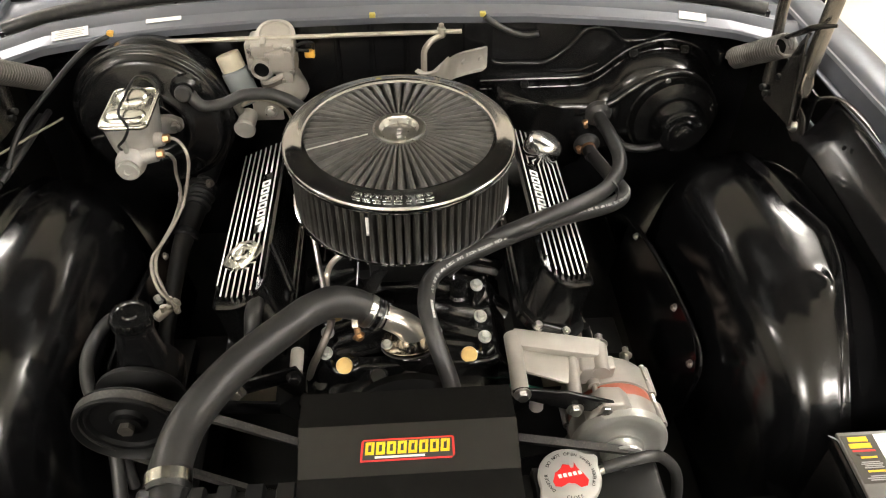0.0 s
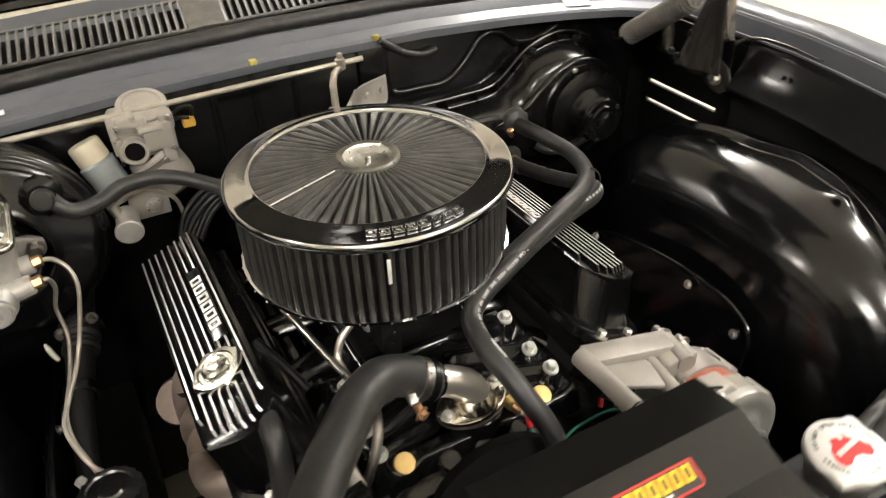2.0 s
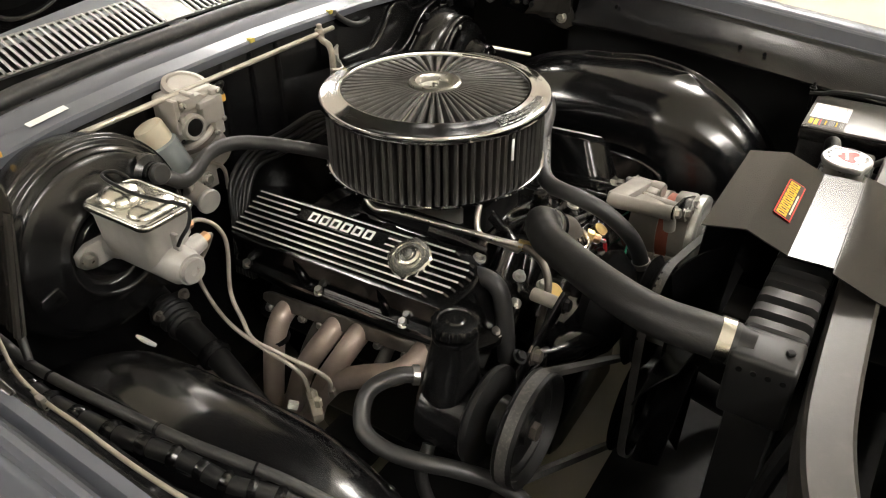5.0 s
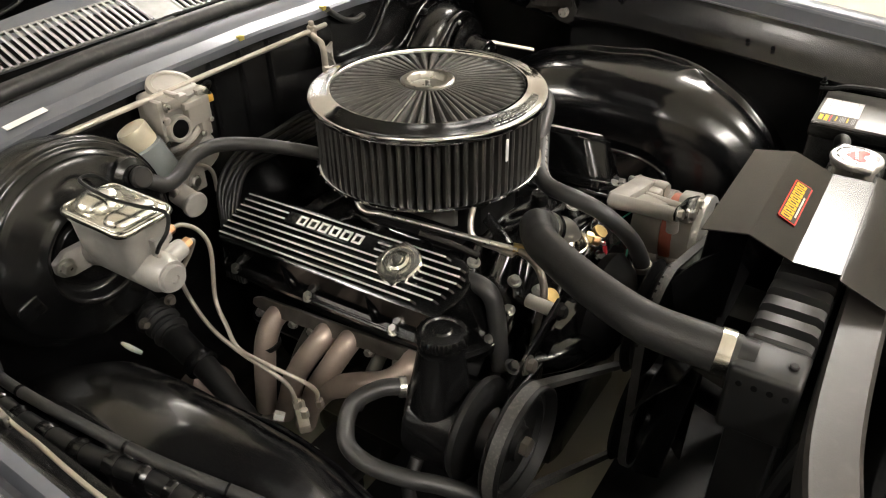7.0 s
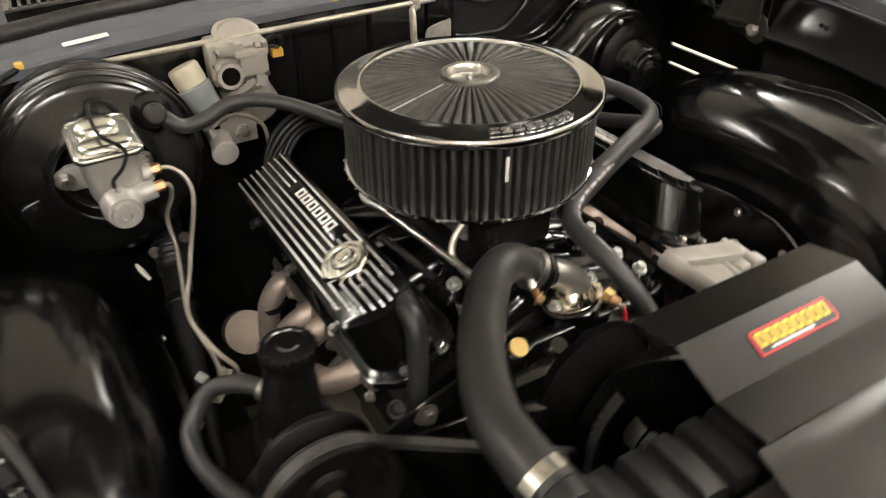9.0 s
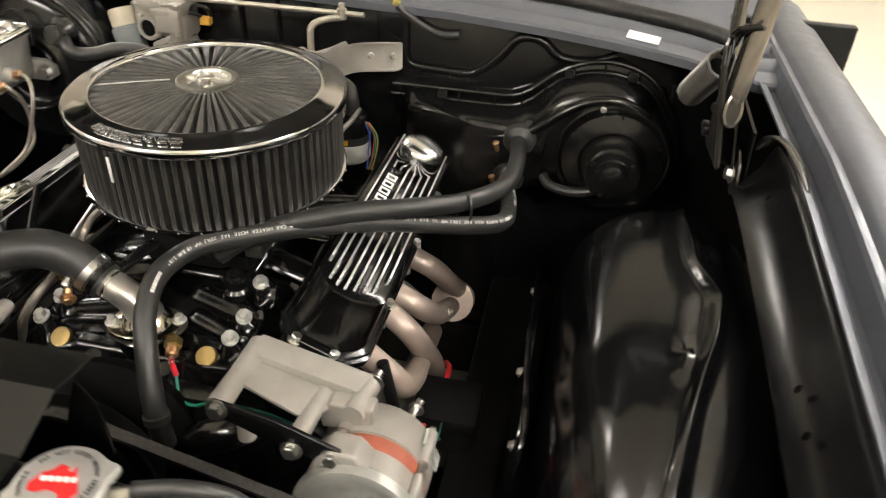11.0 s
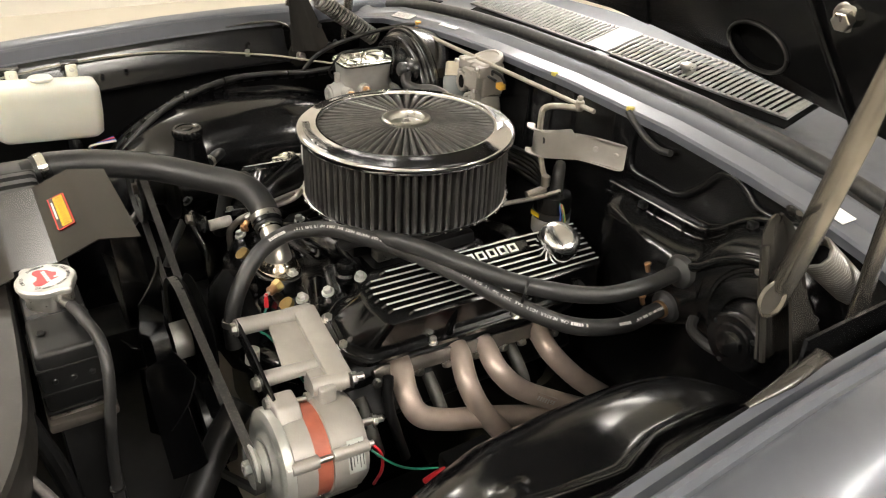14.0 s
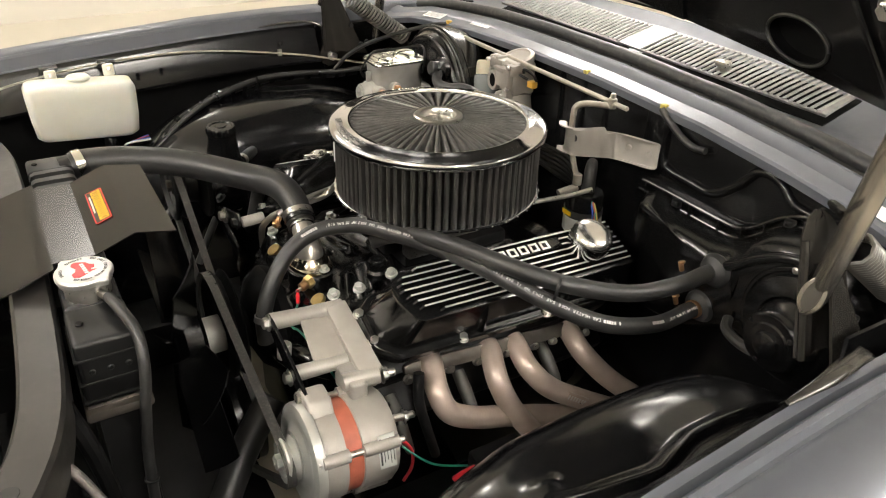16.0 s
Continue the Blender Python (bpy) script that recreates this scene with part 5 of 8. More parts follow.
def bracket_pt(u, v):
    line = spline([(0.040, 0.240, 0), (0.052, 0.232, 0), (0.070, 0.240, 0), (0.090, 0.272, 0), (0.110, 0.300, 0), (0.135, 0.318, 0), (0.172, 0.336, 0)], 4)
    p = line[min(int(u * (len(line) - 1)), len(line) - 1)]
    prof = [(-0.012, 0.0), (-0.003, 0.0), (0, -0.003), (0, -0.045), (-0.003, -0.048), (-0.012, -0.048)]
    o, dz = prof[min(int(v * 5 + 0.5), 5)]
    zt = 0.884 - 0.012 * u
    return (p.x + o * 0.7, p.y + o, zt + dz)


part("bracket", sheet(bracket_pt, 24, 5, 0.0022), "castpale", link, "bent pale metal bracket", 30)
for at in ((0.125, 0.311, 0.853), (0.158, 0.327, 0.850)):
    part("rivet", cyl(at, (0.5, -0.85, 0), 0.0055, 0.004, 14), "castpale", link)
# black disc stands in for the shade of the bracket hole
part("hole", cyl((0.068, 0.238, 0.862), (-0.3, -1, 0), 0.006, 0.0022, 14, 0.0004), "black_ink", link)
part("lower_lever", tube([(0.052, 0.245, 0.838), (0.075, 0.235, 0.815), (0.10, 0.225, 0.802)], 0.006, 8, 4, 0.5), "line", link)
part("ball_joint", join(cyl((0.10, 0.225, 0.79), (0, 0, 1), 0.008, 0.02, 14), tube([(0.10, 0.225, 0.785), (0.095, 0.19, 0.778)], 0.007, 10)), "line", link)

# tapes and stickers on the cowl
for x in (-0.040, 0.162):
    y, z = lip_at(x)
    solo("tape_tab", box((x, y + 0.004, z + 0.0035), (0.011, 0.010, 0.008), 0.0015), "yellow", "small yellow tape tab on the cowl edge", "tape", "tape tabs")
solo("tape_tab", box((-0.505, 0.318, 0.926), (0.011, 0.012, 0.009), 0.002), "amber", "small amber clip on the cowl edge", "tape", "tape tabs")
def on_cowl(x, w, d, k0, tilt, name, mat, label):
    y, z = lip_at(x)
    dydx = (lip_at(x + 0.03)[0] - lip_at(x - 0.03)[0]) / 0.06
    dzdx = (lip_at(x + 0.03)[1] - lip_at(x - 0.03)[1]) / 0.06
    X = Vector((1, dydx, dzdx)).normalized()
    Y = Vector((0, 0.968, 0.25)); Y = (Y - X * X.dot(Y)).normalized()
    m = Matrix((X, Y, X.cross(Y))).transposed().to_4x4()
    t = thing(name, (x, y + k0, z), label, "sticker")
    part("paper", box((x, y + k0, z + 0.0096 + (k0 - 0.019) * 0.25), (w, d, 0.0008), 0.0, m), mat, t)
    return t, m
ta, mt = on_cowl(-0.575, 0.062, 0.024, 0.022, 0, "label_sticker", "white", "white printed sticker on the painted cowl")
for i in range(4):
    y, z = lip_at(-0.575)
    part("printed_line", box((-0.575, y + 0.015 + i * 0.005, z + 0.0094 + i * 0.0013), (0.05 - 0.008 * (i % 2), 0.0016, 0.0006), 0.0, mt), "grey_ink", ta)
on_cowl(-0.414, 0.062, 0.010, 0.022, 0, "label_sticker", "white", "narrow white sticker on the painted cowl")
on_cowl(0.552, 0.050, 0.022, 0.024, 0, "label_sticker", "white", "plain white sticker on the painted cowl")

# ---- brake booster and master cylinder ----
def booster():
    t = thing("brake_booster", (-0.445, 0.33, 0.80), "large black round brake booster on the firewall", "brake booster")
    c, ax = (-0.445, 0.318, 0.791), (0, -1, 0.03)
    part("rear_shell", lathe([(0, 0), (0.12, 0), (0.132, 0.006), (0.138, 0.03), (0.1385, 0.055), (0.142, 0.058), (0.1435, 0.062), (0.1425, 0.067), (0.138, 0.069)], c, ax, 72), "booster", t)
    part("front_shell", lathe([(0.1395, 0.064), (0.1385, 0.072), (0.1355, 0.0745), (0.1315, 0.0745), (0.1285, 0.078), (0.1265, 0.083), (0.1245, 0.0885), (0.121, 0.0915), (0.112, 0.0940), (0.095, 0.0985), (0.080, 0.1025), (0.074, 0.1045), (0.0710, 0.1075), (0.0675, 0.1085), (0.0640, 0.1070), (0.0620, 0.1030), (0.0605, 0.0930), (0.057, 0.0890), (0.042, 0.0880), (0.039, 0.091), (0.038, 0.108), (0.034, 0.110), (0.0, 0.110)], c, ax, 80), "booster", t, "", 50)
    # pressed pads round the face
    for a, r0, r1, w in ((3.42, 0.086, 0.120, 0.030), (0.75, 0.084, 0.121, 0.046), (5.35, 0.088, 0.119, 0.028)):
        mrot = Matrix.Translation((c[0], 0, c[2])) @ Matrix.Rotation(-a, 4, "Y")
        bm = prism([(r0, -w / 2), (r1 - 0.004, -w / 2), (r1, -w / 4), (r1, w / 4), (r1 - 0.004, w / 2), (r0, w / 2)], 0.012, Matrix(((1, 0, 0, 0), (0, 0, -1, 0.2285), (0, 1, 0, 0), (0, 0, 0, 1))) , 0.0045, 3)
        bmesh.ops.transform(bm, matrix=mrot, verts=bm.verts[:])
        part("pressed_pad", bm, "booster", t, "", 60)
    part("port_boss", lathe([(0, 0), (0.027, 0.0), (0.026, 0.010), (0.021, 0.014), (0.018, 0.016), (0.018, 0.024), (0.0, 0.024)], (-0.369, 0.226, 0.866), (0, -1, 0.1), 30), "satin", t)
    part("check_valve", lathe([(0, 0), (0.0135, 0), (0.0145, 0.003), (0.0145, 0.012), (0.012, 0.015), (0.0, 0.016)], (-0.367, 0.206, 0.870), (-0.1, -1, 0.2), 26), "rubber", t, "black rubber check valve")
    return t


booster()


def master_cylinder():
    t = thing("master_cylinder", (-0.445, 0.14, 0.79), "cast alloy brake master cylinder with a plated lid and wire bail", "master cylinder")
    yx = 0.145
    part("bore", lathe([(0, 0), (0.026, 0), (0.027, 0.01), (0.024, 0.02), (0.024, 0.125), (0.021, 0.13), (0.020, 0.140), (0.0, 0.141)], (-0.446, 0.205, 0.812), (0, -1, 0), 32), "alloy", t)
    part("bore_plug", lathe([(0, 0), (0.0165, 0), (0.0175, 0.003), (0.016, 0.008), (0.006, 0.009), (0.005, 0.006), (0, 0.006)], (-0.446, 0.068, 0.811), (0, -1, 0), 24), "alloy", t)
    bm = bmesh.new()
    rings = []
    for z, w, d, dy in ((0.805, 0.050, 0.100, 0.004), (0.822, 0.060, 0.106, 0.002), (0.850, 0.068, 0.108, 0), (0.866, 0.070, 0.110, 0), (0.870, 0.075, 0.114, 0), (0.876, 0.075, 0.114, 0)):
        ring = []
        for sx, sy in ((1, 1), (-1, 1), (-1, -1), (1, -1)):
            for a in (0, 30, 60, 90):
                ang = radians({(1, 1): 0, (-1, 1): 90, (-1, -1): 180, (1, -1): 270}[(sx, sy)] + a)
                r = 0.016
                ring.append(bm.verts.new((-0.444 + sx * (w / 2 - r) + r * math.cos(ang), yx + dy + sy * (d / 2 - r) + r * math.sin(ang), z)))
        rings.append(ring)
    for a, b in zip(rings, rings[1:]):
        for k in range(16):
            bm.faces.new((a[k], a[(k + 1) % 16], b[(k + 1) % 16], b[k]))
    bm.faces.new(rings[-1]); bm.faces.new(rings[0][::-1])
    part("reservoir", bm, "alloy", t, "", 40)
    def oblong(hx, hy, r, n=7):
        pts = []
        for q, (sx, sy) in enumerate(((1, 1), (-1, 1), (-1, -1), (1, -1))):
            for k in range(n):
                a = radians(90 * q + 90 * k / (n - 1))
                pts.append((sx * (hx - r) + r * math.cos(a), sy * (hy - r) + r * math.sin(a)))
        return pts
    def loft(cx, cy, rows):
        bm = bmesh.new()
        rings = [[bm.verts.new((cx + x, cy + y, z)) for x, y in oblong(hx, hy, r)] for hx, hy, r, z in rows]
        for a, b in zip(rings, rings[1:]):
            for k in range(len(a)):
                bm.faces.new((a[k], a[(k + 1) % len(a)], b[(k + 1) % len(a)], b[k]))
        bm.faces.new(rings[-1]); bm.faces.new(rings[0][::-1])
        return bm
    lid = part("lid", loft(-0.444, yx, [(0.0395, 0.0595, 0.014, 0.8745), (0.0405, 0.0605, 0.015, 0.8765), (0.0400, 0.0600, 0.0145, 0.8800), (0.0385, 0.0585, 0.013, 0.8815)]), "lidzinc", t, "shiny plated pressed lid", 60)
    part("lid_dome", lathe([(0.0285, 0.8812), (0.0278, 0.8835), (0.0250, 0.8880), (0.0200, 0.8912), (0.0120, 0.8930), (0.0, 0.8935)], (-0.446, yx + 0.0285, 0), n=36), "lidzinc", lid, "raised round dome", 70)
    part("lid_dome", loft(-0.444, yx - 0.0285, [(0.0330, 0.0200, 0.0185, 0.8812), (0.0322, 0.0192, 0.018, 0.8835), (0.0295, 0.0165, 0.0155, 0.8865), (0.0260, 0.0130, 0.012, 0.8880), (0.0100, 0.0050, 0.0045, 0.8884)]), "lidzinc", lid, "raised oblong dome", 70)
    part("lid_bead", tube([(-0.444 + x, yx + y, 0.8816) for x, y in oblong(0.0365, 0.0565, 0.012) + oblong(0.0365, 0.0565, 0.012)[:1]], 0.0016, 8, 1), "lidzinc", lid)
    part("bail_wire", tube([(-0.450, 0.076, 0.845), (-0.449, 0.068, 0.858), (-0.436, 0.066, 0.872), (-0.428, 0.074, 0.889), (-0.446, 0.10, 0.899), (-0.449, 0.15, 0.897), (-0.444, 0.205, 0.900), (-0.425, 0.207, 0.898), (-0.41, 0.202, 0.88), (-0.408, 0.195, 0.85)], 0.0024, 8, 6), "matt", t, "black wire bail")
    part("rib", box((-0.446, 0.084, 0.833), (0.006, 0.012, 0.05), 0.002), "alloy", t)
    part("flange", prism([(-0.062, -0.008), (-0.045, -0.018), (0.045, -0.018), (0.062, -0.008), (0.062, 0.008), (0.045, 0.018), (-0.045, 0.018), (-0.062, 0.008)], 0.012, Matrix.Translation((-0.446, 0.212, 0.806)) @ Matrix.Rotation(radians(90), 4, "X"), 0.003), "alloy", t)
    for x in (-0.497, -0.396):
        part("nut", bolt((x, 0.199, 0.806), (0, -1, 0), 0.0085, 0.010), "steel", t)
    for y, z, x in ((0.128, 0.829, -0.398), (0.094, 0.822, -0.402)):
        part("outlet_boss", lathe([(0, 0), (0.0135, 0), (0.012, 0.024), (0.011, 0.026), (0, 0.026)], (x - 0.026, y, z - 0.005), (1, 0, 0.15), 20), "alloy", t)
        part("tube_nut", lathe([(0, 0), (0.0075, 0), (0.0075, 0.010), (0.004, 0.012), (0, 0.012)], (x, y, z - 0.001), (1, 0, 0.15), 6), "copper", t, "copper tube nut")
    return t


master_cylinder()
solo_tube("brake_line", [(-0.392, 0.128, 0.829), (-0.376, 0.124, 0.828), (-0.362, 0.112, 0.815), (-0.360, 0.100, 0.788), (-0.379, 0.087, 0.727), (-0.394, 0.055, 0.704), (-0.408, 0.023, 0.693), (-0.416, -0.035, 0.700), (-0.402, -0.080, 0.682), (-0.386, -0.084, 0.654), (-0.384, -0.080, 0.634)], 0.0029, "line", "bare steel brake pipe from the master cylinder", "brake pipe", "brake pipes")
solo_tube("brake_line", [(-0.396, 0.094, 0.822), (-0.386, 0.095, 0.82), (-0.384, 0.11, 0.795), (-0.394, 0.127, 0.756), (-0.393, 0.117, 0.716), (-0.402, 0.07, 0.693), (-0.414, -0.003, 0.692), (-0.412, -0.040, 0.684), (-0.405, -0.056, 0.664), (-0.400, -0.060, 0.632)], 0.0029, "line", "bare steel brake pipe from the master cylinder", "brake pipe", "brake pipes")


def brake_junction():
    t = thing("brake_junction", (-0.43, -0.10, 0.63), "cast brake junction block on the chassis rail", "junction block")
    ax = Matrix.Rotation(radians(-38), 4, "Z")
    part("block", box((-0.404, -0.070, 0.618), (0.015, 0.050, 0.013), 0.003, ax), "line", t)
    for dx, dy in ((0.005, 0.015), (-0.002, -0.004), (0.022, -0.008)):
        part("tube_nut", cyl((-0.404 + dx, -0.075 + dy, 0.624), (0, 0.1, 1), 0.0058, 0.012, 6, 0.001), "line", t)
    part("plug", cyl((-0.418, -0.053, 0.619), (-0.5, 0.7, 0.3), 0.007, 0.014, 6, 0.001), "plated", t)


brake_junction()

# steering shaft and boot
ss = thing("steering_shaft", (-0.40, 0.1, 0.5), "black steering shaft with a ribbed rubber coupling", "steering shaft")
part("column_tube", tube([(-0.366, 0.34, 0.664), (-0.375, 0.285, 0.655), (-0.383, 0.242, 0.646)], 0.019, 16, 3), "matt", ss)
for k, (q, r) in enumerate(((0.0, 0.021), (0.10, 0.026), (0.20, 0.024), (0.31, 0.027), (0.42, 0.024), (0.53, 0.026), (0.64, 0.021))):
    part("boot_ring", lathe([(0.0, -0.006), (r - 0.005, -0.006), (r, -0.001), (r, 0.002), (r - 0.005, 0.006), (0.0, 0.006)], (-0.383 - 0.018 * q, 0.238 - 0.095 * q, 0.645 - 0.020 * q), (-0.18, -0.96, -0.2), 24), "wire_black", ss, "ribbed rubber coupling ring")
part("coupling_flange", prism([(-0.030, -0.012), (-0.018, -0.026), (0.018, -0.026), (0.030, -0.012), (0.030, 0.012), (0.018, 0.026), (-0.018, 0.026), (-0.030, 0.012)], 0.008, axis_matrix((-0.384, 0.232, 0.643), (-0.18, -0.96, -0.2)), 0.002), "matt", ss)
part("shaft", tube([(-0.395, 0.178, 0.632), (-0.402, 0.135, 0.624), (-0.409, 0.093, 0.616), (-0.418, 0.03, 0.585), (-0.43, -0.06, 0.53), (-0.435, -0.11, 0.48)], [0.021, 0.019, 0.017, 0.015, 0.014, 0.014], 16, 4), "matt", ss)
part("collar", lathe([(0.0, 0), (0.022, 0), (0.024, 0.003), (0.024, 0.014), (0.021, 0.017), (0, 0.017)], (-0.404, 0.124, 0.622), (-0.15, -0.95, -0.25), 20), "satin", ss)
for dx, dy, dz in ((-0.026, -0.006, 0.004), (0.020, -0.010, 0.018)):
    part("pinch_bolt", bolt((-0.386 + dx, 0.222 + dy, 0.648 + dz), (-0.18, -0.96, 0.1), 0.006, 0.009), "flangesteel", ss)
solo("wire_terminal", tube([(-0.440, 0.240, 0.625), (-0.437, 0.233, 0.620), (-0.433, 0.225, 0.614), (-0.428, 0.216, 0.608)], [0.002, 0.0042, 0.0042, 0.003], 10, 3), "creambottle", "cream bullet terminal on a black wire", "wire terminal")

solo_tube("drain_tube", [(0.165, 0.330, 0.932), (0.180, 0.331, 0.920), (0.211, 0.333, 0.901), (0.240, 0.333, 0.892), (0.268, 0.332, 0.895)], 0.0058, "rubber", "short black drain tube hanging on the firewall", "drain tube")

# ---- front of the engine ----
def letters(text, size, m, mat, parent, name="printed_letter"):
    cu = bpy.data.curves.new(name, "FONT")
    cu.body = text
    cu.size = size
    cu.align_x, cu.align_y = "CENTER", "CENTER"
    cu.extrude = 0.0002
    tmp = bpy.data.objects.new(name, cu)
    me = bpy.data.meshes.new_from_object(tmp)
    bpy.data.objects.remove(tmp)
    me.transform(m)
    me.materials.clear()
    me.materials.append(M[mat])
    ob = new(name, me)
    ob.parent = parent
    ob.location = -origin_of(parent)
    return ob


def alternator():
    t = thing("alternator", (0.305, -0.30, 0.53), "cast alloy alternator with a rust-red winding band and plated fan", "alternator")
    c = Vector((0.300, 0, 0.604))
    at = lambda y: (c.x, y, c.z)
    part("front_housing", lathe([(0.02, 0), (0.058, 0), (0.066, 0.006), (0.067, 0.02), (0.067, 0.034), (0.060, 0.036)], at(-0.372), (0, 1, 0), 48), "castpale", t)
    part("winding_band", lathe([(0.0615, 0), (0.0635, 0.001), (0.0635, 0.023), (0.0615, 0.024)], at(-0.338), (0, 1, 0), 48), "coil", t, "rust-red insulated stator band")
    part("rear_housing", lathe([(0.060, 0), (0.067, 0.001), (0.067, 0.045), (0.062, 0.053), (0.045, 0.057), (0.0, 0.058)], at(-0.316), (0, 1, 0), 48), "castpale", t)
    for a in (0.5, 2.05, 3.6, 5.2):
        p = lambda y, r: (c.x + r * math.cos(a), y, c.z + r * math.sin(a))
        part("housing_lug", tube([p(-0.372, 0.066), p(-0.336, 0.066)], 0.009, 12, 2), "castpale", t)
        part("housing_lug", tube([p(-0.316, 0.066), p(-0.266, 0.066)], 0.009, 12, 2), "castpale", t)
        part("through_bolt", tube([p(-0.378, 0.067), p(-0.258, 0.067)], 0.0042, 10, 2), "steel", t)
    part("fan", lathe([(0.022, 0.012), (0.034, 0.012), (0.040, 0.007), (0.048, 0.006), (0.056, 0.009), (0.064, 0.009), (0.0695, 0.006), (0.0710, 0.001), (0.0708, -0.006), (0.0690, -0.0065), (0.0685, -0.001), (0.060, 0.002), (0.0, 0.002)], at(-0.374), (0, -1, 0), 64), "satinzinc", t, "pale plated cooling fan")
    part("pulley", lathe([(0, 0), (0.030, 0.0), (0.031, 0.002), (0.024, 0.0085), (0.031, 0.015), (0.030, 0.018), (0.022, 0.018), (0.020, 0.015), (0.0, 0.015)], at(-0.387), (0, -1, 0), 36), "satinzinc", t)
    part("pulley_nut", join(cyl(at(-0.400), (0, -1, 0), 0.013, 0.004, 22), lathe([(0, 0), (0.0105, 0), (0.0105, 0.010), (0.009, 0.011), (0.005, 0.011), (0.0045, 0.008), (0, 0.008)], at(-0.403), (0, -1, 0), 6)), "satinzinc", t)
    # maker's label, as bars
    n = Vector((0.93, 0, 0.36)).normalized()
    m = Matrix((Vector((0, 1, 0)), n.cross(Vector((0, 1, 0))), n)).transposed().to_4x4()
    q = Vector((c.x, -0.284, c.z)) + n * 0.0673
    part("label_plate", box(q, (0.024, 0.046, 0.0012), 0.0004, m), "labelgrey", t, "small silver-grey data label")
    for i in range(5):
        part("printed_bar", box(q + m.to_3x3() @ Vector((-0.009 + 0.0045 * i, 0.0, 0.0008)), (0.0009 if i else 0.0022, 0.036 - 0.006 * (i % 3), 0.0005), 0.0, m), "black_ink", t)
    part("terminal", join(cyl((0.332, -0.262, 0.650), (0.2, 1, 0.1), 0.005, 0.03, 10), bolt((0.335, -0.248, 0.651), (0.2, 1, 0.1), 0.007, 0.006)), "steel", t)
    part("ear", prism([(-0.040, -0.016), (0.034, -0.016), (0.026, 0.006), (0.012, 0.022), (-0.016, 0.024), (-0.032, 0.008)], 0.034, Matrix.Translation((0.286, -0.336, 0.664)) @ Matrix.Rotation(radians(90), 4, "X"), 0.005, 3), "castpale", t)
    for a in np.linspace(0.3, 6.0, 12):
        # dark blocks paint the shade of the cooling slots
        part("slot_shade", box((c.x + 0.0525 * math.cos(a), -0.2595, c.z + 0.0525 * math.sin(a)), (0.012, 0.004, 0.005), 0.001, Matrix.Rotation(-a, 4, "Y")), "dark", t)
    t.rotation_euler = (radians(-4.5), 0, 0)
    return t


alternator()


